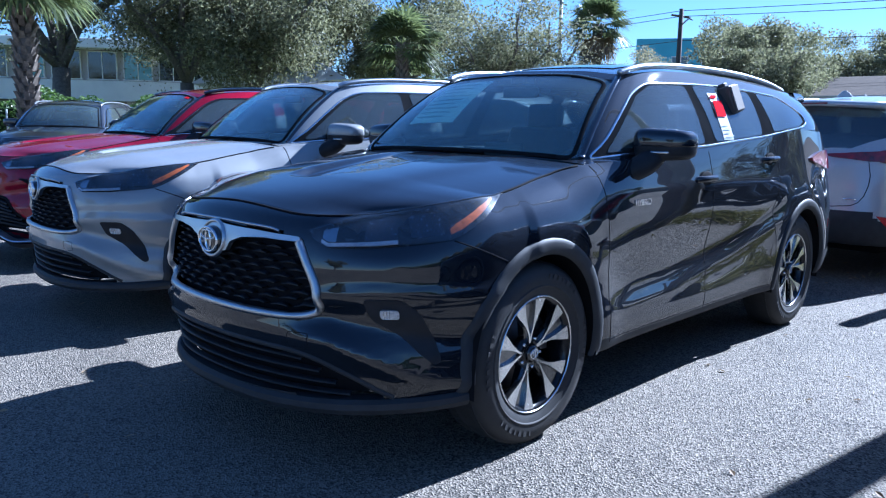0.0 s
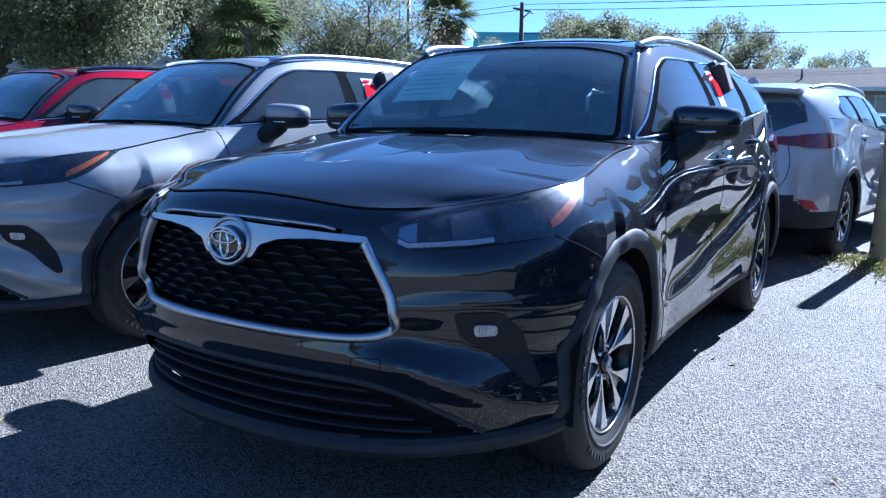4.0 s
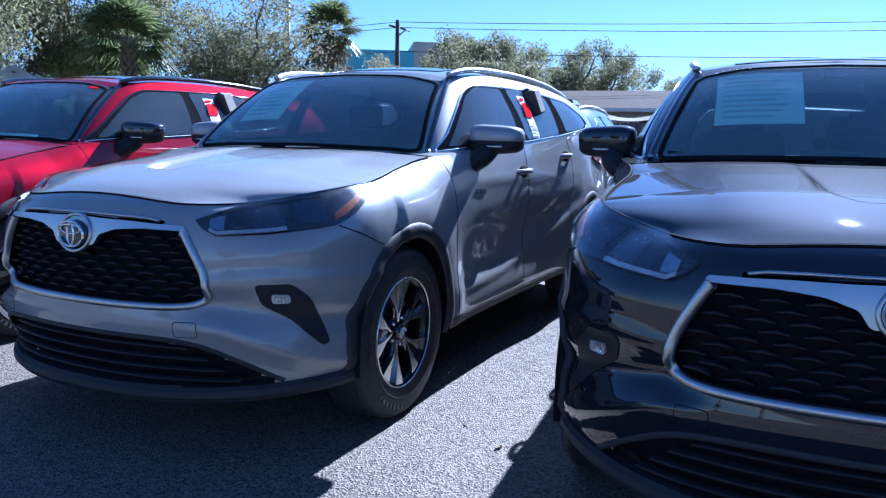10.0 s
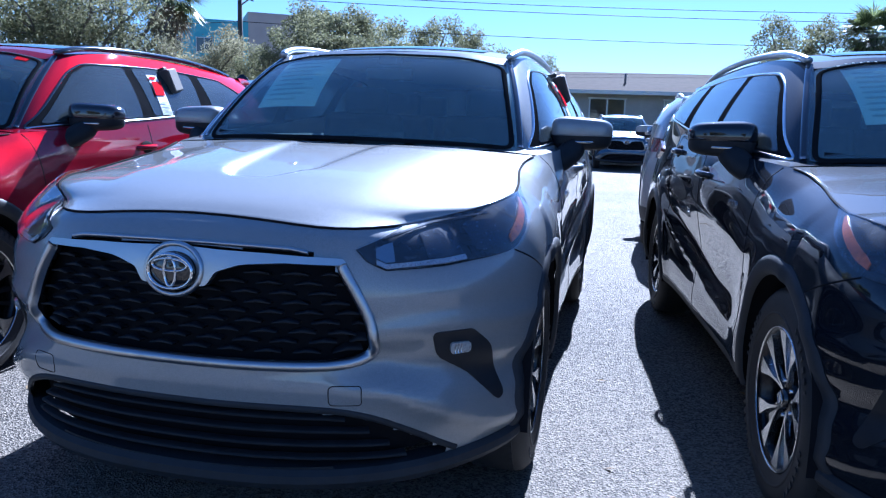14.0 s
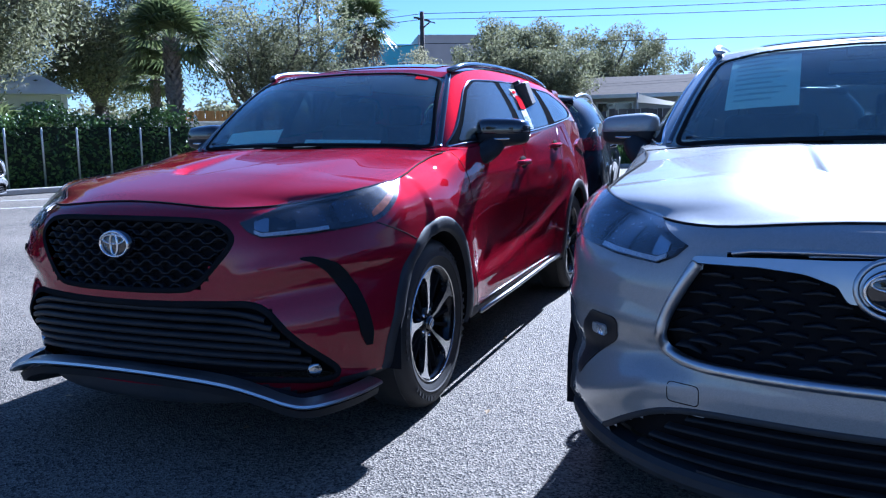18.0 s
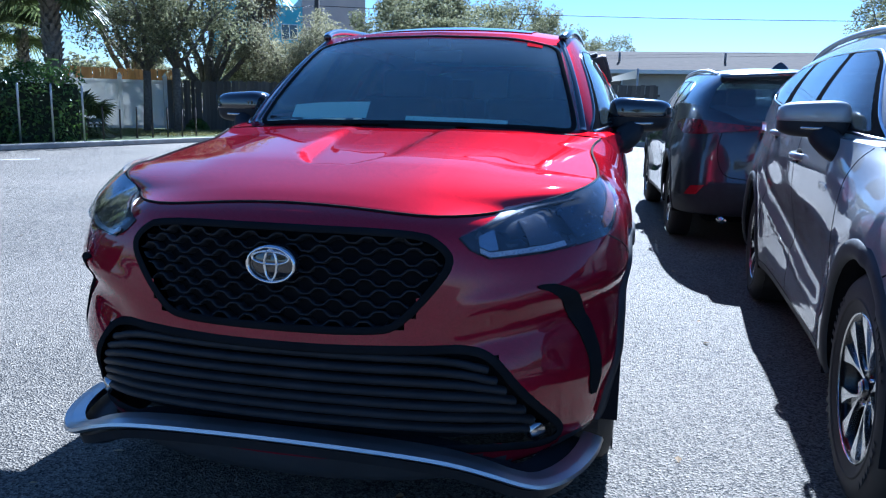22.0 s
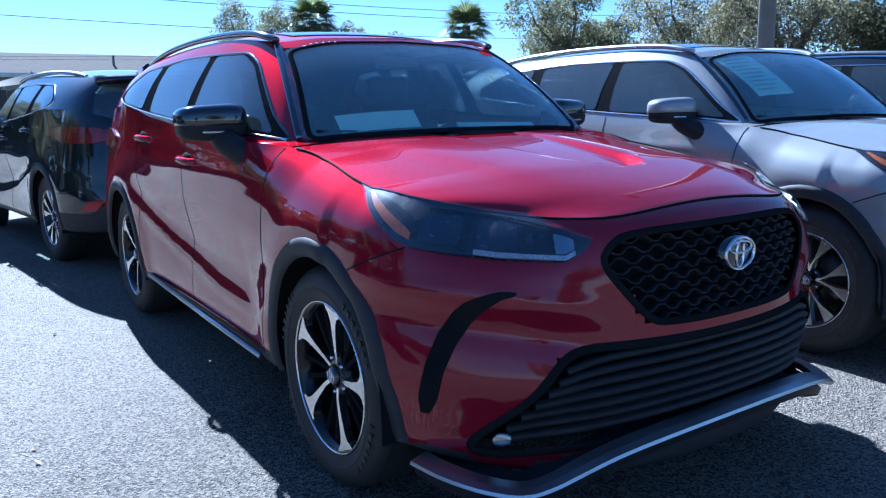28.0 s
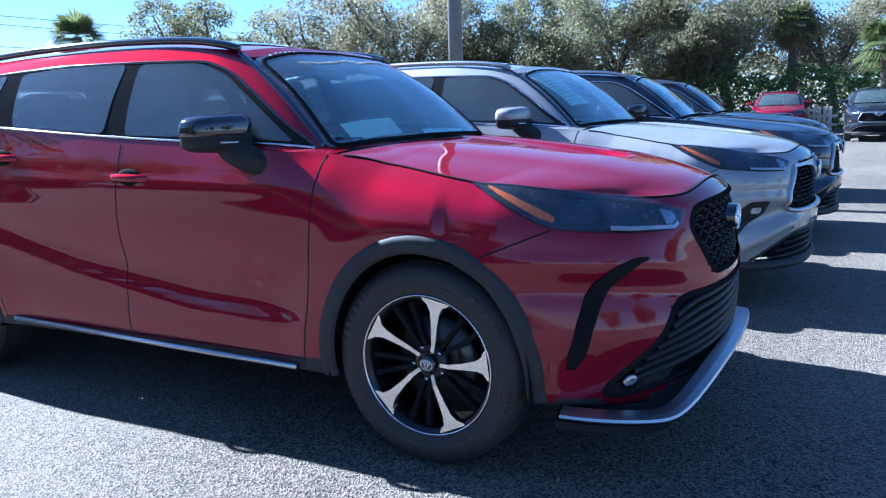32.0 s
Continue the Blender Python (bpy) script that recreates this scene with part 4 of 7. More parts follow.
def mirror_shell(s, size, drop, low=.82):
    """A mirror housing: a squarish rounded shell, flat at its back, tapering outwards."""
    def sp(v, e):
        return math.copysign(abs(v) ** e, v)
    nu, nv = 28, 14
    verts, faces = [], []
    for j in range(nv + 1):
        a = math.pi * (j / nv - .5)
        for i in range(nu):
            b = 2 * math.pi * i / nu
            x = .138 * sp(math.cos(a), .45) * sp(math.cos(b), .5)
            y = .105 * sp(math.cos(a), .6) * sp(math.sin(b), .75)
            z = .080 * sp(math.sin(a), .5)
            f = (x + .138) / .276
            z = (z if z > 0 else z * low) * (1.03 - .20 * f)
            y = min(y, .055) * (1 - .22 * f) + .028 * f
            verts.append(Vector((s * (.965 + x * size), .838 + y * size, 1.232 + z * size + drop)))
    for j in range(nv):
        for i in range(nu):
            q = (j * nu + i, j * nu + (i + 1) % nu, (j + 1) * nu + (i + 1) % nu, (j + 1) * nu + i)
            faces.append(q if s > 0 else q[::-1])
    return verts, faces


def build_car(name, sport, lacquer, pillars, rails, mirror_caps):
    """The car at the origin, as an Empty with its panels, glass, lamps, wheels and cabin."""
    sh = SHELLS[sport]
    car = new(name)
    grille, intake = (GRILLE_XSE, INTAKE_XSE) if sport else (GRILLE_XLE, INTAKE_XLE)
    tv, tf = sh.tub_v, sh.tub_f
    mid = {f: sum((tv[i] for i in f), Vector()) / len(f) for f in tf}

    def region(f):
        p = mid[f]
        s = "L" if p.x > 0 else "R"
        if arch_in(p):
            return None
        if in_front_of(p, grille) or in_front_of(p, intake):
            return None
        yy = p.y - 0.10 * max(0.0, 1 - abs(p.y - 0.48) / 0.5) * (0.75 - p.z)
        if p.z < (0.255 if sport and abs(p.x) > 0.62 and p.y < -0.62 else 0.302) and p.y < -0.1:
            return "valance"
        if p.y > 3.3 and p.z < 0.645 - 0.17 * min(1, max(0.0, (abs(p.x) - 0.66) / 0.16)):
            return "rear_valance"
        if 0.42 < p.y < 2.5 and p.z < 0.352:
            return "sill" + s
        if p.y < -0.36:
            return "bumper"
        if yy < 0.47:
            return "wing" + s
        if yy < 1.495:
            return "front_door" + s
        if yy < 2.44:
            return "rear_door" + s
        if p.y < YRC + 0.18 and abs(p.x) > 0.72:
            return "quarter" + s
        if p.z > 0.64:
            return "tailgate"
        return "corner" + s
    zones = {}
    for f in tf:
        zones.setdefault(region(f), []).append(f)
    zones.pop(None, None)
    plain_names = {"valance": ("front_valance", CLADDING), "rear_valance": ("rear_valance", CLADDING), "bumper": ("front_bumper", lacquer), "tailgate": ("tailgate", lacquer)}
    made = {}
    for zone, fs in zones.items():
        nm, mt = plain_names.get(zone, ({"sill": "sill_cladding", "wing": "front_wing", "front_door": "front_door", "rear_door": "rear_door", "quarter": "quarter_panel", "corner": "rear_bumper_corner"}.get(zone[:-1]), CLADDING if zone.startswith("sill") else lacquer))
        pick = set(fs)
        made[zone] = keep_faces(nm, tv, tf, sh.tub_n, lambda f: f in pick, mt, car)
    mesh_part("hood", sh.hood_v, sh.hood_f, lacquer, car)
    cv, cf = sh.cab_v, sh.cab_f
    screen = [(0, 1.160), (.40, 1.163), (.71, 1.172), (.69, 1.24), (.582, 1.542), (.35, 1.562), (0, 1.568)]
    back = [(0, 1.165), (.54, 1.18), (.70, 1.25), (.645, 1.43), (.555, 1.53), (0, 1.548)]
    cmid = {f: sum((cv[i] for i in f), Vector()) / len(f) for f in cf}

    def cab_zone(f):
        p = cmid[f]
        q = (abs(p.x), p.z)
        if p.y < 1.12 and inside(q, [(-1e-3 if a == 0 else a, b) for a, b in screen]) and p.y < 0.56 + (p.z - 1.16) * 1.25:
            return None
        if p.y > 3.3 and inside(q, [(-1e-3 if a == 0 else a, b) for a, b in back]):
            return None
        if abs(p.x) > 0.57 and p.y < 3.2:
            zs = p.z + .25 * (.8 - abs(p.x))
            for w in HOLES.values():
                if inside((p.y, zs), w):
                    return None
            if inside((p.y, zs), DAY_EDGE):
                return "surroundL" if p.x > 0 else "surroundR"
        if p.y < 1.13 - .5 * (1.565 - p.z) * (p.z > 1.5) and p.z > 1.16 and p.z < 1.572 and abs(p.x) > .535 + .25 * max(0.0, 1.55 - p.z):
            return "pillarL" if p.x > 0 else "pillarR"
        return "cabin"
    cz = {}
    for f in cf:
        cz.setdefault(cab_zone(f), set()).add(f)
    for zone, nm, mt in (("cabin", "roof_side", lacquer), ("surroundL", "window_surround", PILLAR), ("surroundR", "window_surround", PILLAR), ("pillarL", "windscreen_pillar", pillars), ("pillarR", "windscreen_pillar", pillars)):
        keep_faces(nm, cv, cf, sh.cab_n, lambda f: f in cz[zone], mt, car)
    mesh_part("roof", sh.roof_v, sh.roof_f, lacquer, car)
    foot = [c[0] for c in sh.cab_grid if .45 < c[0].y < 3.2 and c[0].x > .6]
    for s in (1, -1):
        cv2 = []
        for c in sh.half:
            e = c[-1]
            if .40 < e.y < 1.15 and e.x > .7:
                k = min(foot, key=lambda q: abs(q.y - e.y))
                cv2 += [Vector((e.x * s, e.y, e.z)), Vector(((e.x + k.x) / 2 * s, e.y, (e.z + k.z) / 2 + .002)), Vector(((k.x - .01) * s, max(k.y, e.y - .03), k.z + .004))]
        nq = len(cv2) // 3
        qs = [(3 * i + j, 3 * i + 3 + j, 3 * i + 4 + j, 3 * i + 1 + j) for i in range(nq - 1) for j in range(2)]
        mesh_part("belt_shelf", cv2, qs if s > 0 else [q[::-1] for q in qs], lacquer, car)
    # glass
    def glass_ring(half, y0, dy):
        return [(x, y0 + (z - 1.16) * dy, z) for x, z in full_ring(half)]
    patch("windscreen", sh.cab, rounded(glass_ring([(x * 1.03, z) for x, z in screen], .45, 1.3), .05), (0, .8, -.6), 0.004, 0.005, WINDSCREEN, car, "tinted windscreen", 0.05, 0)
    strip("windscreen_edge", sh.cab, rounded(glass_ring([(x * .985, z - (.013 if z > 1.4 else 0)) for x, z in screen], .45, 1.3), .05), (0, .8, -.6), 0.022, 0.003, PILLAR, car, "black edge band of the windscreen", closed=True, rounds=0, lift=0.005)
    patch("rear_glass", sh.cab, rounded(glass_ring([(x * 1.03, z) for x, z in back], 3.8, -.45), .05), (0, -.9, -.35), 0.004, 0.005, PRIVACY, car, "dark rear window", 0.05, 0)
    for s in (1, -1):
        for nm, w in SIDE.items():
            patch(nm, sh.cab, rounded(mirrored(yz(w, .8), s), .035), (-s, 0, -.25), 0.003, 0.004, PRIVACY, car, "dark tinted window", 0.05, 0)
        strip("window_trim", sh.cab, rounded(mirrored(yz(DAYLIGHT, .8), s), .06), (-s, 0, -.25), 0.014, 0.006, GLOSS_BLACK if sport else CHROME, car, "black window trim" if sport else "bright window trim", closed=True, rounds=0)
        if sport:
            strip("belt_trim", sh.cab, mirrored(yz(DAYLIGHT[:6], .8), s), (-s, 0, -.25), 0.012, 0.009, CHROME, car, "bright belt trim", rounds=1)
        strip("screen_trim", sh.cab, mirrored([(.735, .50, 1.17), (.70, .62, 1.26), (.65, .80, 1.40), (.60, .98, 1.53), (.585, 1.03, 1.565)], s), (-s * .45, .75, -.5), 0.03, 0.006, GLOSS_BLACK, car)
    mesh_part("sunroof", *lifted_grid(sh.roof, -.42, .42, 1.24, 1.72, 0.004), GLOSS_BLACK, car, "dark glass sunroof")
    # panel gaps
    def gap(nm, tree, pts, d, w=0.006):
        return strip(nm, tree, pts, d, w, 0.0012, SEAM, car, rounds=1, step=0.025)
    for s in (1, -1):
        lines = {
            "front_door_gap": [(.425, 1.16), (.455, .90), (.488, .62), (.525, .34)],
            "middle_door_gap": [(1.475, 1.19), (1.50, .95), (1.53, .72), (1.505, .34)],
            "rear_door_gap": [(2.36, 1.255), (2.42, 1.10), (2.40, .95), (2.32, .80), (2.40, .62), (2.36, .345)],
            "sill_gap": [(.53, .352), (1.5, .352), (2.35, .358)],
            "bumper_gap": [(-.47, .893), (-.36, .85), (-.24, .80)],
        }
        for nm, l in lines.items():
            gap(nm, sh.tub, mirrored(yz(l, .92), s), (-s, 0, 0))
        rim = [c[-1] for c in sh.half if c[-1].y < .40]
        tube("hood_gap", mirrored([p + Vector((0, 0, .001)) for p in rim[::2]], s), .0045, SEAM, car, "", 6)
    # wheel openings
    for s in (1, -1):
        for yc in (0.0, BASE):
            arch = arch_path(yc, 0.416, 0.452)
            bandp = mirrored(yz(arch, .95), s)
            strip("wheel_arch_trim", sh.tub, bandp, (-s, 0, 0), 0.068, 0.012, CLADDING, car, "black plastic wheel-arch trim", rounds=0, step=0.04)
            verts, faces = [], []
            prof = [(yc - .41, .29)] + [(yc - .41 * math.cos(a), HUB_Z + .445 * math.sin(a)) for a in np.linspace(0, math.pi, 18)] + [(yc + .41, .29)]
            for x in (.92, .60):
                verts += [Vector((s * x, y, z)) for y, z in prof]
            n = len(prof)
            faces = [(i, i + 1, n + i + 1, n + i) for i in range(n - 1)] + [tuple(range(n, 2 * n))]
            mesh_part("wheel_well", verts, faces, SEAM, car, "dark wheel-arch liner")
    bm = bmesh.new()
    rounded_box(bm, Matrix.Translation((0, 1.55, .30)), (1.30, 3.9, .14), .04)
    part("underbody", bm, SEAM, car, "dark underbody", smooth=False)
    # lamps
    for s in (1, -1):
        d = (LAMP_DIR[0] * s, LAMP_DIR[1], LAMP_DIR[2])
        bezel = tub_band("headlight", sh.half, lamp_lo, lamp_hi, 0.003, 0.004, LAMP_DARK, car, s, "slim swept-back headlight")
        tub_band("amber_reflector", sh.half, lambda r: lamp_lo(r) + .018, lambda r: lamp_lo(r) + .018 + np.interp(r, [.58, .64, .78, .90], [.010, .026, .020, .004]), 0.010, 0.006, AMBER, bezel, s, "amber side reflector", (.58, .90), 3)
        tub_band("light_bar", sh.half, lambda r: lamp_lo(r) + .004, lambda r: lamp_lo(r) + .015, 0.013, 0.006, FOG_GLASS, bezel, s, "bright light bar", (.06, .40), 2)
        tub_band("upper_bezel", sh.half, lambda r: lamp_top(r) - .007, lambda r: lamp_top(r) - .003, 0.012, 0.006, LAMP_GREY, bezel, s, "thin grey upper bezel", (.08, .60), 2)
        for r0, mt in ((.05, LAMP_WHITE), (.24, LAMP_GREY), (.42, LAMP_GREY)):
            tub_band("lamp_module", sh.half, lambda r: lamp_lo(r) + .020, lambda r: lamp_top(r) - .018, 0.008, 0.006, mt, bezel, s, "silvery lamp reflector", (r0, r0 + (.10 if mt is LAMP_WHITE else .155)), 4)
        for r0 in (.155, .395, .575):
            tub_band("lamp_divider", sh.half, lambda r: lamp_lo(r) + .014, lambda r: lamp_top(r) - .010, 0.013, 0.008, LAMP_DARK, bezel, s, "", (r0, r0 + .022), 3)
        tub_band("headlight_lens", sh.half, lamp_lo, lamp_hi, 0.018, 0.003, LENS, bezel, s, "clear lens")
        # tail lamp
        tl = patch("tail_light", sh.tub, mirrored([(.90, 2.98, 1.120), (.875, 3.16, 1.160), (.85, 3.40, 1.180), (.70, 3.66, 1.165), (.62, 3.72, 1.152), (.62, 3.74, 1.062), (.72, 3.70, 1.040), (.86, 3.42, 1.040), (.885, 3.22, 1.075)], s), (-s * .8, -.6, 0), 0.016, 0.02, RED_LENS, car, "red tail light", 0.03, 1)
        patch("tail_light_bar", sh.tub, mirrored([(.70, 3.68, 1.150), (.60, 3.72, 1.138), (.40, 3.80, 1.122), (.22, 3.83, 1.110), (.30, 3.83, 1.088), (.60, 3.75, 1.056), (.70, 3.70, 1.056)], s), (0, -1, -.1), 0.014, 0.016, RED_LENS, tl, "", 0.03, 0)
        patch("rear_reflector", sh.tub, mirrored([(.74, 3.86, .60), (.84, 3.74, .585), (.88, 3.66, .50), (.80, 3.80, .51)], s), (-s * .55, -.83, 0), 0.006, 0.006, RED_REFL, car, "red rear reflector", 0.02, 0)
    # front end
    def fr(half):
        return xz(full_ring(half))
    grow = [(x * 1.06, z + (.02 if z > .75 else -.02)) for x, z in grille]
    patch("grille_backing", sh.tub, fr(grow), (0, 1, 0), -0.05, 0.004, SEAM, car, "dark grille backing", 0.06, 1)
    patch("intake_backing", sh.tub, fr([(x * 1.03, z + (.02 if z > .42 else -.0)) for x, z in intake]), (0, 1, 0), -0.06, 0.004, SEAM, car, "dark lower intake", 0.06, 1)
    n_rows = 9
    z0, z1 = (.674, .930) if sport else (.627, .868)
    ringed = [(-1e-3 if a == 0 else a, c) for a, c in grille]
    for k in range(n_rows):
        z = z0 + (z1 - z0) * (k + .5) / n_rows
        w = max([x for x in np.linspace(0, .56, 200) if inside((x, z), ringed)] or [.3]) - .014
        pitch = .082 if sport else .105
        if sport:
            pts, x = [], -w
            while x < w:
                ph = ((x + (.5 * pitch if k % 2 else 0)) / pitch) % 1
                up = min(1.0, max(-1.0, (abs(ph - .5) - .25) * 9))
                pts.append((x, -.93, z + .0085 * up))
                x += pitch / 12
            strip("grille_slat", sh.tub, pts, (0, 1, 0), 0.007, 0.024, SLAT, car, rounds=0, step=0.05, lift=-0.036)
            continue
        x = -w + (.5 * pitch if k % 2 else 0.0)
        while x < w - .02:
            xe = min(w, x + pitch * .70)
            if k < n_rows - 2 or abs(x + xe) / 2 > .13:
                strip("grille_slat", sh.tub, [(x, -.93, z - .003), ((x + xe) / 2, -.93, z + .002), (xe, -.93, z - .003)], (0, 1, 0), 0.014, 0.024, SLAT, car, rounds=0, step=0.05, lift=-0.038, taper=.6)
            x += pitch
    if sport:
        strip("grille_frame", sh.tub, fr(grille), (0, 1, 0), 0.022, 0.004, PILLAR, car, "gloss black grille frame", closed=True, rounds=2)
        for k, (za, zb) in enumerate(((.606, .594), (.574, .560), (.542, .526), (.510, .488), (.478, .450), (.446, .412), (.414, .374))):
            xe = .57 + .024 * k
            p = [(-xe, -.8, zb - .028), (-xe + .09, -.85, zb), (-.30, -.92, za - .002), (0, -.95, za), (.30, -.92, za - .002), (xe - .09, -.85, zb), (xe, -.8, zb - .028)]
            strip("intake_fin", sh.tub, p, (0, 1, 0), 0.024, 0.016, SLAT, car, "black air fin", lift=-0.020, rounds=2)
        strip("intake_frame", sh.tub, fr(intake), (0, 1, 0), 0.026, 0.004, PILLAR, car, "gloss black intake frame", closed=True, rounds=2)
        lip = [(-.868, -.50, .262), (-.852, -.62, .260), (-.806, -.75, .258), (-.735, -.838, .254), (-.67, -.878, .275), (-.59, -.912, .312), (-.47, -.940, .346), (-.25, -.962, .364), (0, -.970, .370)]
        lip = lip + [(-x, y, z) for x, y, z in lip[-2::-1]]
        bar("chin_spoiler", [tuple(p) for p in chaikin(lip, 2, False)], [(-.050, .018), (-.015, .013), (.010, .007), (.014, -.002), (.002, -.011), (-.045, -.011)], LIP, car, "satin silver chin spoiler")
        bar("chin_base", [tuple(p) for p in chaikin([(x * .985, y + .022, z - .028) for x, y, z in lip], 2, False)], [(-.12, .03), (-.003, .0), (-.012, -.030), (-.06, -.044), (-.16, -.036)], SLAT, car, "black chin base")
        for s in (1, -1):
            patch("corner_blade", sh.tub, mirrored([(.685, -.75, .790), (.735, -.71, .790), (.800, -.635, .750), (.838, -.56, .63), (.856, -.505, .42), (.832, -.56, .422), (.812, -.605, .60), (.772, -.68, .722), (.725, -.725, .768), (.685, -.75, .780)], s), (-s * .75, .66, 0), 0.006, 0.01, PILLAR, car, "black corner blade", 0.025, 1)
            place, nor = drop_on(sh.tub, (.715 * s, -.73, .350), Vector((-s * .5, .85, 0)).normalized())
            bm = bmesh.new()
            turn = Vector((1, 0, 0)).rotation_difference(nor).to_matrix().to_4x4()
            revolve(bm, [(.002, .0), (.004, .022), (.000, .028), (-.02, .032)], 20)
            bmesh.ops.transform(bm, matrix=Matrix.Translation(place) @ turn, verts=bm.verts)
            part("fog_light", bm, LAMP_WHITE, car, "small round fog light")
            tube("sill_blade", [(s * .925, .56, .318), (s * .925, 1.2, .325), (s * .925, 2.30, .35)], .013, SATIN, car, "satin sill strip", 6)
    else:
        strip("grille_frame", sh.tub, xz([(.446, .878), (.494, .80), (.536, .71), (.541, .652), (.504, .614), (.42, .605), (.2, .604), (0, .604), (-.2, .604), (-.42, .605), (-.504, .614), (-.541, .652), (-.536, .71), (-.494, .80), (-.446, .878)]), (0, 1, 0), 0.032, 0.018, SATIN, car, "satin chrome grille frame", rounds=2)
        strip("grille_brow", sh.tub, xz([(-.36, .908), (-.30, .919), (0, .925), (.30, .919), (.36, .908)]), (0, 1, 0), 0.012, 0.012, SATIN, car, "thin chrome brow")
        for s in (1, -1):
            patch("grille_wing", sh.tub, rounded(mirrored(xz([(.0, .912), (.12, .906), (.26, .903), (.452, .892), (.458, .876), (.30, .880), (.19, .872), (.12, .850), (.095, .81), (.0, .81)]), s), .012), (0, 1, 0), 0.014, 0.02, SATIN, car, "satin chrome grille bar", 0.02, 0)
        strip("badge_surround", sh.tub, [(.082 * math.cos(a), -.95, .848 + .066 * math.sin(a)) for a in np.linspace(0, 2 * math.pi, 28, endpoint=False)], (0, 1, 0), 0.016, 0.010, SATIN, car, "satin badge surround", closed=True, rounds=0, lift=.012)
        for k in range(4):
            z = .452 - .042 * k
            w = (.47, .53, .58, .62)[k]
            strip("intake_fin", sh.tub, [(-w, -.8, z - .008), (-.4, -.9, z), (0, -.95, z), (.4, -.9, z), (w, -.8, z - .008)], (0, 1, 0), 0.012, 0.02, SLAT, car, "black air fin", lift=-0.03, rounds=1)
        strip("intake_edge", sh.tub, xz([(-.735, .318), (-.64, .399), (-.53, .467), (-.38, .490), (0, .488), (.38, .490), (.53, .467), (.64, .399), (.735, .318)]), (0, 1, 0), 0.020, 0.005, CLADDING, car, "black intake edge", rounds=2)
        lip = []
        for a in np.linspace(-74, 74, 41):
            d = Vector((math.sin(radians(a)), -math.cos(radians(a)), 0))
            hit = sh.tub.ray_cast(Vector((0, -.15, .335)) + d * 2, -d)[0]
            lip.append((hit.x, hit.y, .268 + .030 * (abs(a) / 74) ** 3))
        bar("chin", lip, [(-.06, .034), (-.004, .030), (.010, .016), (.012, -.006), (-.004, -.028), (-.05, -.036)], CLADDING, car, "black plastic chin")
        for s in (1, -1):
            pk = patch("fog_pocket", sh.tub, rounded(mirrored([(.672, -.74, .690), (.775, -.65, .688), (.818, -.59, .63), (.848, -.51, .455), (.838, -.54, .440), (.776, -.65, .545), (.690, -.72, .612)], s), .022), (-s * .6, .8, 0), 0.004, 0.010, SLAT, car, "black fog-light pocket", 0.018, 0)
            patch("fog_light", sh.tub, rounded(mirrored([(.718, -.70, .653), (.764, -.65, .650), (.768, -.65, .620), (.723, -.70, .620)], s), .012), (-s * .6, .8, 0), 0.012, 0.014, FOG_GLASS, pk, "bright ribbed fog light", 0.015, 0)
            for k in range(3):
                strip("lamp_rib", sh.tub, mirrored([(.729 + .012 * k, -.69, .650), (.732 + .012 * k, -.69, .623)], s), (-s * .6, .8, 0), .003, .004, CHROME, pk, rounds=0, lift=.012)
            gap("tow_cover_gap", sh.tub, (lambda q: q + q[:1])(rounded(mirrored([(.43, -.87, .553), (.515, -.85, .553), (.515, -.85, .497), (.43, -.87, .497)], s), .014)), (0, 1, 0), 0.003)
    # badge
    ey = sh.tub.ray_cast(Vector((0, -2, .848 if not sport else .842)), Vector((0, 1, 0)))[0].y - (.012 if sport else .026)
    turn = Matrix.Translation((0, ey, .848 if not sport else .842)) @ Matrix.Rotation(math.radians(-90), 4, 'Z')
    bm = bmesh.new()
    revolve(bm, [(-.03, .066), (.0, .064), (.004, .058), (.006, 0)], 36)
    bmesh.ops.transform(bm, matrix=turn @ Matrix.Diagonal((1, 1.05, .78, 1)), verts=bm.verts)
    badge = part("badge", bm, GLOSS_BLACK, car, "oval badge with bright rings")
    bm = bmesh.new()
    for ry, rz, oz, t in ((.066, .047, 0, .0042), (.052, .017, .018, .0034), (.017, .040, 0, .0034)):
        ring(bm, .006, ry, rz, oz, t)
    bmesh.ops.transform(bm, matrix=turn, verts=bm.verts)
    part("badge_ring", bm, CHROME, badge, "chrome rings")
    # mirrors, handles, rails
    for s in (1, -1):
        mir = mesh_part("door_mirror", *mirror_shell(s, 1.0, 0.0, .22), mirror_caps, car, "door mirror")
        mesh_part("mirror_base", *mirror_shell(s, .975, -.006, .95), SLAT, mir, "black mirror underside")
        tube("mirror_arm", [tuple(p) for p in chaikin([(s * .848, .685, 1.085), (s * .885, .715, 1.112), (s * .925, .775, 1.152), (s * .94, .82, 1.19)], 1, False)], [.040, .044, .050, .054, .056, .056, .054, .050], SLAT, mir, "black mirror arm", 10)
        strip("mirror_signal", None, [(s * .93, .752, 1.196), (s * 1.0, .765, 1.197), (s * 1.058, .80, 1.20)], (0, 1, 0), .012, .004, LAMP_WHITE, mir, "", rounds=1)
        bm = bmesh.new()
        rounded_box(bm, Matrix.Translation((s * .965, .896, 1.238)), (.185, .008, .115), .003, 1)
        part("mirror_glass", bm, CHROME, mir, "mirror glass")
        if not sport:
            x = sh.tub.ray_cast(Vector((3 * s, .75, .968)), Vector((-s, 0, 0)))[0].x
            lettering("door_badge", "HYBRID", .042, Matrix.Translation((x + s * .002, .75, .952)) @ Matrix.Rotation(s * math.pi / 2, 4, 'Z') @ Matrix.Rotation(math.pi / 2, 4, 'X'), CHROME, car, "chrome door lettering")
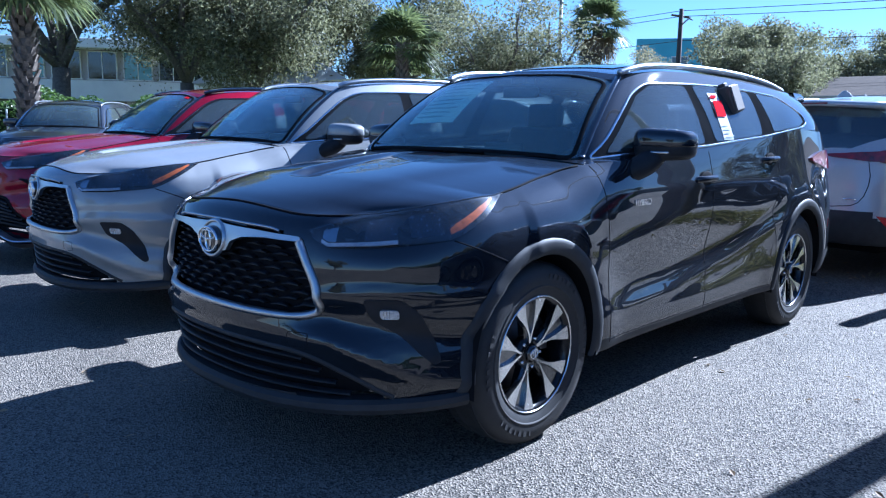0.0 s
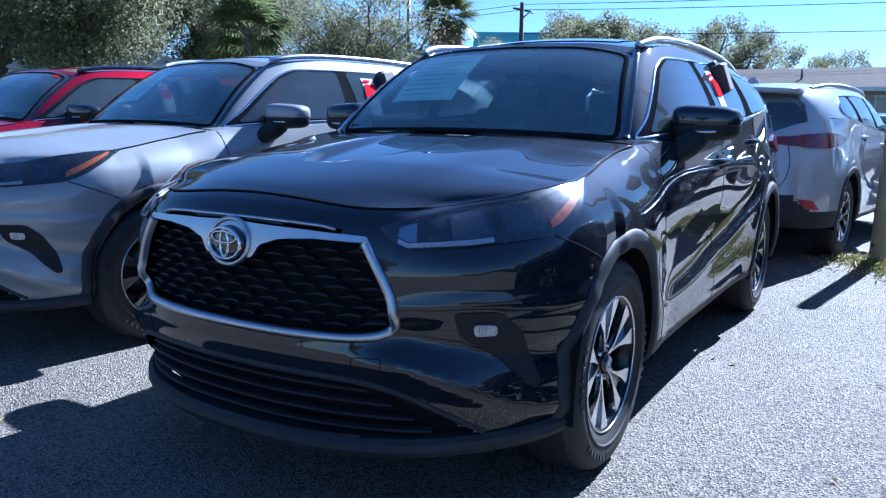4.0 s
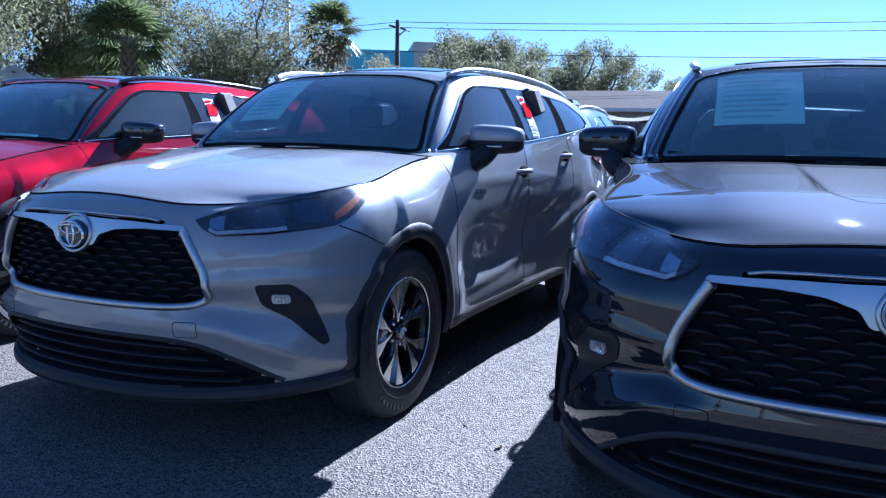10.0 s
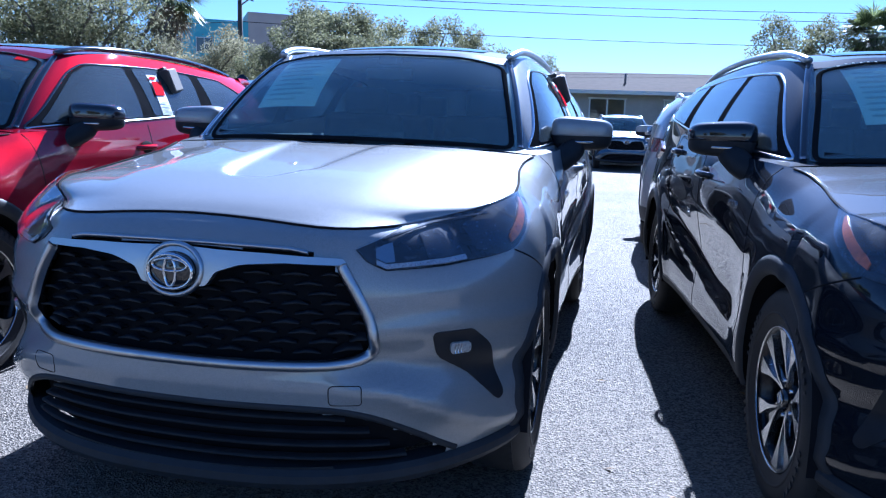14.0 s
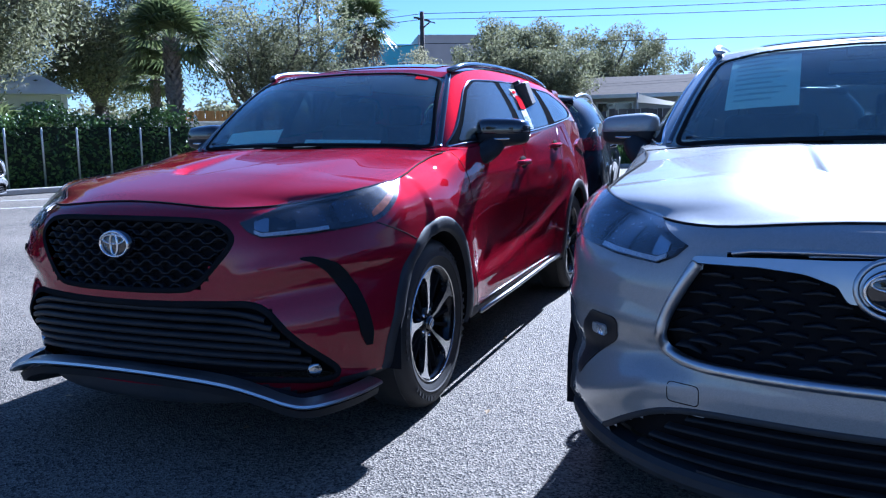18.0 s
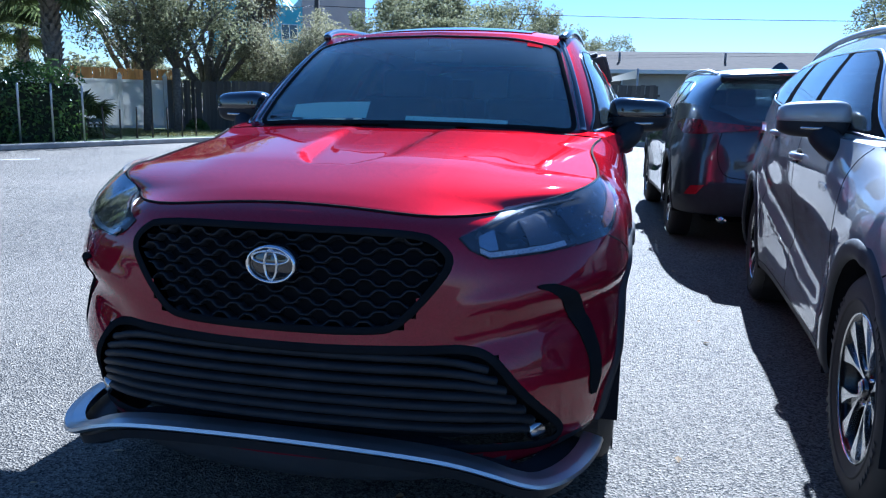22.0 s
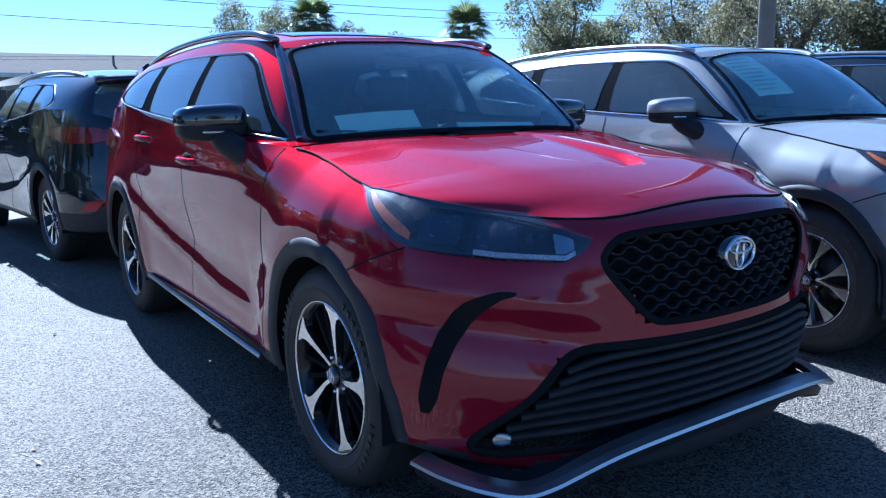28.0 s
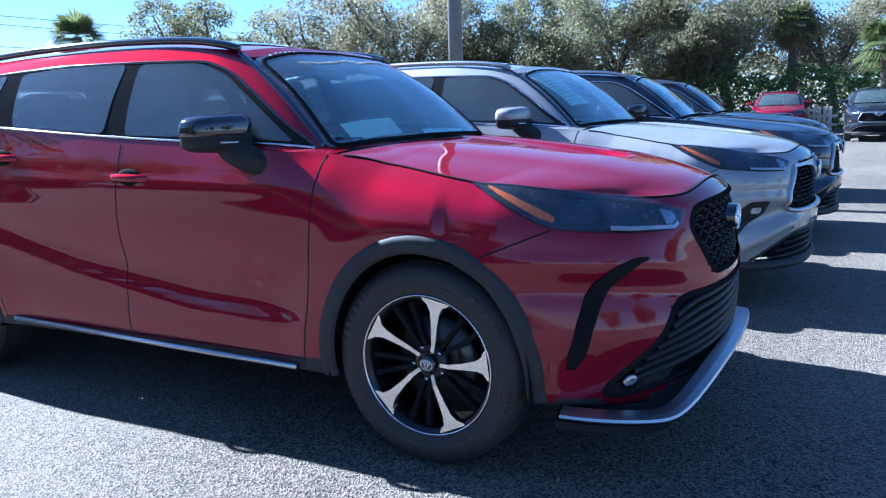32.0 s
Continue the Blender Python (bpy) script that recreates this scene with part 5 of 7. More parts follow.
        for y, z in ((1.41, 1.05), (2.285, 1.135)):
            x = sh.tub.ray_cast(Vector((3 * s, y, z)), Vector((-s, 0, 0)))[0].x
            pts = [(x - s * .012, y - .10, z - .004), (x + s * .020, y - .075, z), (x + s * .032, y, z + .003), (x + s * .026, y + .075, z + .003), (x - s * .010, y + .105, z + .003)]
            h = tube("door_handle", [tuple(p) for p in chaikin(pts, 2, False)], .014, lacquer, car, "body-coloured door handle" + (" with a chrome strip" if not sport else ""), 8, False, 1.25)
            # Near-black ellipsoid on the door skin stands in for the shade behind the handle.
            bm = bmesh.new()
            bmesh.ops.create_uvsphere(bm, u_segments=14, v_segments=7, radius=1, matrix=Matrix.Translation((x, y, z - .006)) @ Matrix.Diagonal((.009, .080, .046, 1)))
            part("handle_recess", bm, SEAM, h, "dark oval standing for the shade in the handle recess")
        rp = [(s * .590, 1.03, 1.582), (s * .606, 1.09, 1.602), (s * .613, 1.25, 1.630), (s * .617, 1.6, 1.650), (s * .617, 2.1, 1.657), (s * .61, 2.6, 1.645), (s * .598, 3.0, 1.614), (s * .588, 3.2, 1.584)]
        tube("roof_rail", [tuple(p) for p in chaikin(rp, 2, False)], .021, rails, car, "roof rail", 8, False, .8)
    cowl = [Vector((x, .355 + .09 * abs(x) ** 2, 1.134)) for x in np.linspace(-.74, .74, 15)]
    bot = [Vector((x, .49 + .10 * abs(x) ** 2, 1.146)) for x in np.linspace(-.78, .78, 15)]
    mesh_part("scuttle_panel", cowl + bot, [(i, i + 1, 16 + i, 15 + i) for i in range(14)], CLADDING, car, "black scuttle panel")
    for x0, x1 in ((.62, .02), (-.10, -.66)):
        tube("wiper", [(x0, .46, 1.172), ((x0 + x1) / 2, .475, 1.182), (x1, .50, 1.192)], .008, SEAM, car, "black wiper", 6)
    # tail
    bm = bmesh.new()
    rows = []
    for x in np.linspace(-.60, .60, 13):
        e = abs(x) / .6
        yb = 3.74 - .10 * e ** 3
        rows.append([bm.verts.new((x, yy, zz)) for yy, zz in ((3.40, 1.612 - .03 * e), (3.56, 1.608 - .03 * e), (yb, 1.580 - .03 * e), (yb, 1.558 - .03 * e), (3.50, 1.535 - .03 * e))])
    for a, b in zip(rows, rows[1:]):
        for i in range(4):
            bm.faces.new((a[i], a[i + 1], b[i + 1], b[i]))
    bm.faces.new(rows[0])
    bm.faces.new(rows[-1][::-1])
    bmesh.ops.recalc_face_normals(bm, faces=bm.faces)
    part("roof_spoiler", bm, lacquer, car, "roof spoiler")
    bm = bmesh.new()
    revolve(bm, [(.0, .05), (.03, .035), (.06, .012), (.065, 0)], 12)
    bmesh.ops.transform(bm, matrix=Matrix.Translation((0, 3.05, 1.645)) @ Matrix.Rotation(math.radians(-90), 4, 'Y') @ Matrix.Diagonal((1, .45, 1.6, 1)), verts=bm.verts)
    part("roof_aerial", bm, lacquer, car)
    for s in (1, -1):
        gap("tailgate_gap", sh.tub, mirrored([(.60, 3.72, 1.06), (.64, 3.72, .90), (.60, 3.78, .72), (.50, 3.9, .665), (0, 3.9, .66)], s), (0, -1, 0), .008)
    patch("plate_recess", sh.tub, [(-.36, 3.85, 1.04), (.36, 3.85, 1.04), (.30, 3.9, .80), (-.30, 3.9, .80)], (0, -1, 0), .002, .003, lacquer, car, "", .05, 0)
    strip("tailgate_chrome", sh.tub, [(-.34, 3.85, .80), (0, 3.85, .80), (.34, 3.85, .80)], (0, -1, 0), .02, .012, CHROME, car, "chrome tailgate strip")
    pl = patch("number_plate", sh.tub, [(-.155, 3.85, .98), (.155, 3.85, .98), (.155, 3.85, .83), (-.155, 3.85, .83)], (0, -1, 0), .008, .004, PAPER, car, "white dealer plate with red print", .05, 0)
    patch("plate_print", sh.tub, [(-.11, 3.85, .94), (.11, 3.85, .94), (.11, 3.85, .885), (-.11, 3.85, .885)], (0, -1, 0), .010, .003, RED_PRINT, pl, "", .05, 0)
    tube("exhaust", [(.55, 3.60, .30), (.55, 3.88, .30)], .035, CHROME, car, "chrome exhaust tip", 12)
    strip("model_script", sh.tub, [(-.24, 3.9, .742), (0, 3.9, .742), (.24, 3.9, .742)], (0, -1, 0), .014, .003, CHROME, car, "small chrome tailgate script")
    strip("trim_script", sh.tub, [(-.56, 3.8, .735), (-.46, 3.85, .735)], (0, -1, 0), .014, .003, CHROME, car, "")
    box("brake_light", Matrix.Translation((0, 3.732, 1.566)), (.34, .02, .016), RED_LENS, car, "high brake light", .004, 1)
    gap("fuel_door_gap", sh.tub, [(.93, y, z) for y, z in ((2.98, .985), (3.12, 1.01), (3.17, .99), (3.16, .90), (3.12, .865), (2.99, .86), (2.96, .89), (2.98, .985))], (-1, 0, 0), .004)
    # cabin
    cabin_fit(car)
    return car


def bar(name, path, section2, mat, parent, label=""):
    """A moulding with the given section (outwards, up) along a path round the nose."""
    pts = [Vector(p) for p in path]
    n, m = len(pts), len(section2)
    verts, faces = [], []
    for i, p in enumerate(pts):
        t = pts[min(n - 1, i + 1)] - pts[max(0, i - 1)]
        out = Vector((t.y, -t.x, 0)).normalized()
        verts += [p + out * a + Vector((0, 0, c)) for a, c in section2]
    for i in range(n - 1):
        faces += [(i * m + k, (i + 1) * m + k, (i + 1) * m + (k + 1) % m, i * m + (k + 1) % m) for k in range(m)]
    faces += [tuple(range(m)), tuple(range((n - 1) * m, n * m))[::-1]]
    return mesh_part(name, verts, faces, mat, parent, label, False)


def lettering(name, words, size, m, mat, parent, label=""):
    """Raised letters in the built-in font, centred on the pose m."""
    cu = bpy.data.curves.new(name, 'FONT')
    cu.body, cu.size, cu.extrude, cu.align_x = words, size, .002, 'CENTER'
    tmp = bpy.data.objects.new(name, cu)
    scene.collection.objects.link(tmp)
    me = bpy.data.meshes.new_from_object(tmp.evaluated_get(bpy.context.evaluated_depsgraph_get()))
    bpy.data.objects.remove(tmp)
    me.materials.clear()
    me.materials.append(mat)
    ob = new(name, me)
    ob.parent = parent
    ob.matrix_basis = m
    if label:
        tagged(ob, label)
    return ob


def lifted_grid(tree, x0, x1, y0, y1, off, n=12):
    verts = []
    for i in range(n + 1):
        for j in range(n + 1):
            p, nor = drop_on(tree, (x0 + (x1 - x0) * i / n, y0 + (y1 - y0) * j / n, 1.7), Vector((0, 0, -1)))
            verts.append(p + nor * off)
    return verts, [(i * (n + 1) + j, (i + 1) * (n + 1) + j, (i + 1) * (n + 1) + j + 1, i * (n + 1) + j + 1) for i in range(n) for j in range(n)]


def cabin_fit(car):
    """Seats, dashboard, wheel, floor and headliner seen dimly through the glass."""
    bm = bmesh.new()
    rounded_box(bm, Matrix.Translation((0, 2.1, .50)), (1.50, 3.0, .10), .02)
    part("cabin_floor", bm, CABIN, car, smooth=False)
    bm = bmesh.new()
    rounded_box(bm, Matrix.Translation((0, .66, 1.02)) @ Matrix.Rotation(radians(6), 4, 'X'), (1.44, .42, .22), .06, 3)
    rounded_box(bm, Matrix.Translation((.37, .78, 1.13)), (.36, .16, .07), .03, 2)
    rounded_box(bm, Matrix.Translation((0, .84, 1.13)), (.26, .03, .17), .01, 2)
    part("dashboard", bm, CABIN, car, "black dashboard", smooth=False)
    rim = [(.37 + .18 * math.cos(a), .98 + .06 * math.sin(a), 1.02 + .17 * math.sin(a)) for a in np.linspace(0, 2 * math.pi, 24, endpoint=False)]
    tube("steering_wheel", rim, .014, CABIN, car, "black steering wheel", 6, True)
    for rowy, xs in ((1.45, (-.37, .37)), (2.32, (-.40, .40)), (3.05, (-.38, .38))):
        for x in xs:
            bm = bmesh.new()
            rounded_box(bm, Matrix.Translation((x, rowy - .12, .74)), (.50, .50, .15), .05, 3)
            rounded_box(bm, Matrix.Translation((x, rowy + .17, 1.02)) @ Matrix.Rotation(radians(-14), 4, 'X'), (.48, .13, .58), .05, 3)
            rounded_box(bm, Matrix.Translation((x, rowy + .27, 1.37)) @ Matrix.Rotation(radians(-8), 4, 'X'), (.26, .09, .17), .035, 3)
            part("seat", bm, SEAT, car, "black seat with headrest", smooth=False)
    bm = bmesh.new()
    rounded_box(bm, Matrix.Translation((0, 2.3, 1.575)), (1.08, 2.3, .02), .008, 1)
    part("headliner", bm, HEADLINER, car, smooth=False)
    bm = bmesh.new()
    rounded_box(bm, Matrix.Translation((0, .98, 1.49)), (.24, .03, .06), .012, 2)
    rounded_box(bm, Matrix.Translation((0, 1.0, 1.56)), (.10, .10, .05), .012, 2)
    part("cabin_mirror", bm, CABIN, car, smooth=False)
    for s in (1, -1):
        bm = bmesh.new()
        rounded_box(bm, Matrix.Translation((s * .80, 1.9, .86)), (.05, 2.6, .62), .015, 1)
        part("door_lining", bm, CABIN, car, smooth=False)


def fit_wheels(car, wheel):
    for y in (0.0, BASE):
        for s in (1, -1):
            m = Matrix.Translation((s * .845, y, HUB_Z)) @ (Matrix.Identity(4) if s > 0 else Matrix.Rotation(math.pi, 4, 'Z'))
            share(wheel, "wheel", car, m @ Matrix.Rotation(0.35 * y + 0.2 * s, 4, 'X'))


def repaint(car, swaps):
    """Gives a copied car its own colour: meshes that wear the old material are copied with the new one."""
    for o in car.children_recursive:
        if o.type == 'MESH' and any(mt in swaps for mt in o.data.materials):
            o.data = o.data.copy()
            for i, mt in enumerate(o.data.materials):
                if mt in swaps:
                    o.data.materials[i] = swaps[mt]
    return car


def drop_thing(ob):
    for o in (*ob.children_recursive, ob):
        bpy.data.objects.remove(o)


wheel_xle, wheel_xse = make_wheel(False), make_wheel(True)
black_car = build_car("car", False, BLACK_PAINT, BLACK_PAINT, SATIN, BLACK_PAINT)
fit_wheels(black_car, wheel_xle)
black_car.matrix_basis = pose(-2.617, 2.662, 0, 0, 0, 0.37)
tagged(black_car, "glossy black three-row SUV with satin chrome grille, parked", "car", "parked SUVs")
silver_car = repaint(copy_thing(black_car, pose(-5.214, 2.898, 0, 0, 0, -5.4)), {BLACK_PAINT: SILVER_PAINT})
tagged(silver_car, "metallic silver three-row SUV with satin chrome grille, parked", "car", "parked SUVs")
red_car = build_car("car", True, RED_PAINT, RED_PAINT, GLOSS_BLACK, GLOSS_BLACK)
fit_wheels(red_car, wheel_xse)
red_car.matrix_basis = pose(-7.774, 3.207, 0, 0, 0, -2.37)
tagged(red_car, "ruby red sport SUV with black honeycomb grille, parked", "car", "parked SUVs")
drop_thing(wheel_xle)
drop_thing(wheel_xse)
# the row behind, tails towards the first row
white_car = repaint(copy_thing(black_car, pose(-2.00, 11.4, 0, 0, 0, 172.5)), {BLACK_PAINT: PEARL_PAINT})
tagged(white_car, "pale silver three-row SUV parked with its tail to the first row", "car", "parked SUVs")
grey_car = repaint(copy_thing(black_car, pose(-5.22, 11.35, 0, 0, 0, 180)), {BLACK_PAINT: GREY_PAINT})
tagged(grey_car, "dark grey three-row SUV parked tail first", "car", "parked SUVs")
dark_car = copy_thing(black_car, pose(-7.95, 11.35, 0, 0, 0, 184.5))
tagged(dark_car, "black three-row SUV parked with its tail to the red one", "car", "parked SUVs")
fourth_car = copy_thing(black_car, pose(0.95, 2.7, 0, 0, 0, 0))
tagged(fourth_car, "black SUV at the end of the row", "car", "parked SUVs")
# vehicles further off: (x, y, turn, lacquer, words)
FAR = [
    (1.15, 12.4, 1.5, GREY_PAINT, "dark grey SUV parked nose out beyond the bollards"),
    (-2.1, 24.4, 0, BLUE_PAINT, "steel blue SUV parked against the back fence"),
    (1.25, 25.0, 0, GREY_PAINT, "dark grey SUV parked against the back fence"),
    (4.1, 25.2, 0, BLACK_PAINT, "black SUV parked against the back fence"),
    (-14.6, 5.3, 52, GREY_PAINT, "dark grey SUV parked across the aisle"),
    (-19.1, 10.35, 95, SILVER_PAINT, "silver SUV parked along the hedge"),
    (16.6, 0.1, -92, BLACK_PAINT, "black SUV parked across the lot"),
    (18.4, 3.0, -90, RED_PAINT, "bright red SUV parked across the lot"),
    (20.2, 6.0, -88, RED_PAINT, "bright red SUV parked across the lot"),
]
for x, y, turn, lacquer, words in FAR:
    c = copy_thing(black_car, pose(x, y, 0, 0, 0, turn))
    if lacquer is not BLACK_PAINT:
        repaint(c, {BLACK_PAINT: lacquer})
    tagged(c, words, "car", "cars further off")

# sheets, stickers and lock boxes on the glass
def on_glass(name, car, outline, d, off, mat, label, category, sport=False, bars=(), step=.06):
    """A sheet against the glass of a car, with bars of print."""
    o = patch(name, SHELLS[sport].cab, outline, d, off, .0015, mat, None, "", step, 0)
    o.matrix_basis = car.matrix_basis.copy()
    tagged(o, label, category)
    for ring3, mt in bars:
        patch("print", SHELLS[sport].cab, ring3, d, off + (.006 if off > 0 else .002), .001, mt, o, "", step, 0)
    return o


SCREEN_DIR, LEFT_DIR = (0, .8, -.6), (-1, 0, -.25)


def screen_rect(x0, x1, z0, z1):
    return [(x, .45 + (z - 1.16) * 1.3, z) for x, z in ((x0, z0), (x1, z0), (x1, z1), (x0, z1))]


def side_rect(y0, y1, z0, z1, lean=.03, x=.8):
    return [(x, y, z) for y, z in ((y0 + lean * 0, z0), (y1, z0), (y1 + lean, z1), (y0 + lean, z1))]


for car, x0, x1, z0, z1 in ((black_car, -.49, -.14, 1.29, 1.538), (silver_car, -.52, -.23, 1.29, 1.540)):
    bars = [(screen_rect(x0 + .03, x1 - .05 - .03 * (k % 3), z1 - .03 - k * .024, z1 - .022 - k * .024), PRINT) for k in range(int((z1 - z0) / .027))]
    on_glass("price_sheet", car, screen_rect(x0, x1, z0, z1), SCREEN_DIR, -.010, PAPER, "white printed price sheet inside the windscreen", "paper", False, bars)
for car, sport in ((black_car, False), (silver_car, False), (red_car, True)):
    bars = [(side_rect(1.704, 1.812, 1.372, 1.472), RED_PRINT), (side_rect(1.72, 1.79, 1.488, 1.508), RED_PRINT)] + [(side_rect(1.712, 1.80 - .02 * (k % 2), 1.25 + k * .022, 1.258 + k * .022), PRINT) for k in range(4)]
    on_glass("window_sticker", car, side_rect(1.70, 1.816, 1.235, 1.525), LEFT_DIR, .006, PAPER, "white price sticker with a red block on the window", "sticker", sport, bars, .05)
    lock = new("lock_box")
    lock.matrix_basis = car.matrix_basis @ Matrix.Translation((.755, 1.985, 1.478)) @ Matrix.Rotation(radians(-18), 4, 'Y') @ Matrix.Rotation(radians(9), 4, 'X')
    box("body", Matrix.Identity(4), (.085, .125, .165), CARDBOARD, lock, "black lock-box body", .012, 2)
    box("face", Matrix.Translation((.044, 0, 0)), (.012, .11, .15), CARDBOARD_TAN, lock, "grey lock-box face", .004, 1)
    box("hook", Matrix.Translation((-.02, 0, .09)), (.05, .05, .03), CARDBOARD, lock, "", .006, 1)
    tagged(lock, "black key lock box hung on the rear window", "lock box", "lock boxes")
for ring3, mt, words in ((screen_rect(-.56, -.20, 1.185, 1.245), PAPER, "folded paper sheet behind the windscreen"), (screen_rect(-.02, .42, 1.175, 1.192), PAPER, "paper strip on the dashboard behind the windscreen"), (screen_rect(.44, .51, 1.512, 1.535), RED_PRINT, "small red label at the top of the windscreen")):
    on_glass("paper_sheet", red_car, ring3, SCREEN_DIR, -.012 if mt is PAPER else .006, mt, words, "paper", True)
for car, sport in ((black_car, False), (silver_car, False), (red_car, True)):
    on_glass("chalk_marks", car, screen_rect(-.50, -.488, 1.542, 1.548), SCREEN_DIR, .006, PRINT, "white chalk figures along the top of the windscreen", "marking", sport, [(screen_rect(-.47 + .028 * k, -.462 + .028 * k, 1.542 + .002 * (k % 2), 1.548), PRINT) for k in range(5)], .03)

# ---- setting ----
def flat(name, x0, x1, y0, y1, z, mat, n=1, kind="structure", label="", category=""):
    verts = [(x0 + (x1 - x0) * i / n, y0 + (y1 - y0) * j / n, z) for i in range(n + 1) for j in range(n + 1)]
    ob = mesh_part(name, verts, [(i * (n + 1) + j, (i + 1) * (n + 1) + j, (i + 1) * (n + 1) + j + 1, i * (n + 1) + j + 1) for i in range(n) for j in range(n)], mat, None)
    return tagged(ob, label, category, "", kind)


def slab(name, a, b, width, height, mat, parent=None, z=0.0, bev=0.02):
    """A long block from a to b on the plan."""
    a, b = Vector((*a, 0)), Vector((*b, 0))
    d = b - a
    m = Matrix.Translation((a + b) / 2 + Vector((0, 0, z + height / 2))) @ Matrix.Rotation(math.atan2(d.y, d.x), 4, 'Z')
    return box(name, m, (d.length, width, height), mat, parent, "", bev, 2)


flat("ground", -600, 600, -600, 600, 0.0, ASPHALT, 8, label="worn grey asphalt parking lot with pale aggregate", category="ground")
rng = random.Random(7)


def quads(name, cells, mat, parent, label="", kind="stuff"):
    """Many small leaves: (place, normal, turn, length, width), each a bent pair of triangles."""
    c = np.array([k[0] for k in cells], float)
    nrm = np.array([k[1] for k in cells], float)
    nrm /= np.maximum(np.linalg.norm(nrm, axis=1, keepdims=True), 1e-6)
    tilt = np.array([k[2] for k in cells], float)[:, None]
    ln = np.array([k[3] for k in cells], float)[:, None]
    wd = np.array([k[4] for k in cells], float)[:, None]
    ref = np.where(np.abs(nrm[:, 2:3]) > 0.9, [[1.0, 0, 0]], [[0, 0, 1.0]])
    e1 = np.cross(nrm, ref)
    e1 /= np.maximum(np.linalg.norm(e1, axis=1, keepdims=True), 1e-6)
    e2 = np.cross(nrm, e1)
    u = e1 * np.cos(tilt) + e2 * np.sin(tilt)
    v = np.cross(nrm, u)
    pts = np.stack([c - u * ln / 2, c + v * wd / 2 + nrm * wd * 0.2, c + u * ln / 2, c - v * wd / 2 + nrm * wd * 0.2], 1).reshape(-1, 3)
    me = bpy.data.meshes.new(name)
    k = len(cells)
    me.from_pydata(pts.tolist(), [], np.arange(4 * k).reshape(-1, 4).tolist())
    me.materials.append(mat)
    me.update()
    ob = new(name, me)
    ob.parent = parent
    if label:
        tagged(ob, label)
    if kind:
        ob["kind"] = kind
    return ob


def rand_dir(r):
    z = r.uniform(-1, 1)
    a = r.uniform(0, 2 * math.pi)
    s = math.sqrt(1 - z * z)
    return Vector((s * math.cos(a), s * math.sin(a), z))


def oak(seed, high, spread, leaves, leaf, mat, trunk_h=1.8, bare=0.0, limbs=7, girth=0.036):
    """A live oak: a short forking trunk, crooked limbs and a crown of many small leaf clumps with gaps."""
    r = random.Random(seed)
    tree = new("oak_tree")
    base_r = girth * high
    trunk = [(0, 0, -0.1), (r.uniform(-.1, .1), r.uniform(-.1, .1), trunk_h * .5), (r.uniform(-.25, .25), r.uniform(-.25, .25), trunk_h)]
    tube("trunk", trunk, [base_r * 1.25, base_r, base_r * .85], BARK, tree, "grey forked trunk", 9)
    tips = []
    top = Vector(trunk[-1])
    for k in range(limbs):
        a = 2 * math.pi * (k + r.uniform(-.3, .3)) / limbs
        reach = spread * r.uniform(.45, .8)
        rise = (high - trunk_h) * r.uniform(.4, .85)
        path, rad = [top], [base_r * .55]
        for j in range(1, 5):
            f = j / 4
            path.append(top + Vector((math.cos(a) * reach * f + r.uniform(-.25, .25), math.sin(a) * reach * f + r.uniform(-.25, .25), rise * f ** .8 + r.uniform(-.15, .15))))
            rad.append(base_r * .55 * (1 - f * .8))
        tube("limb", [tuple(p) for p in path], rad, BARK, tree, "", 6)
        tips += path[2:]
        for j in range(3):
            p0 = path[r.randint(1, 3)]
            d = rand_dir(r)
            d.z = abs(d.z) * .6
            q = p0 + d * spread * r.uniform(.25, .45)
            tube("branch", [tuple(p0), tuple(p0.lerp(q, .5) + rand_dir(r) * .15), tuple(q)], [base_r * .18, base_r * .12, base_r * .04], BARK, tree, "", 5)
            tips.append(q)
    cells = []
    clumps = []
    for tip in tips:
        for _ in range(4):
            clumps.append((tip + rand_dir(r) * spread * .22, spread * r.uniform(.12, .26)))
    n = int(leaves * (1 - bare))
    for _ in range(n):
        c, rad = clumps[r.randrange(len(clumps))]
        d = rand_dir(r)
        p = c + Vector((d.x, d.y, d.z * .75)) * rad * r.random() ** .4
        cells.append((p, rand_dir(r) + Vector((0, 0, .5)), r.uniform(0, 6.3), leaf * r.uniform(.7, 1.4), leaf * r.uniform(.35, .6)))
    quads("crown", cells, mat, tree, "loose crown of small glossy leaves", "")
    return tree


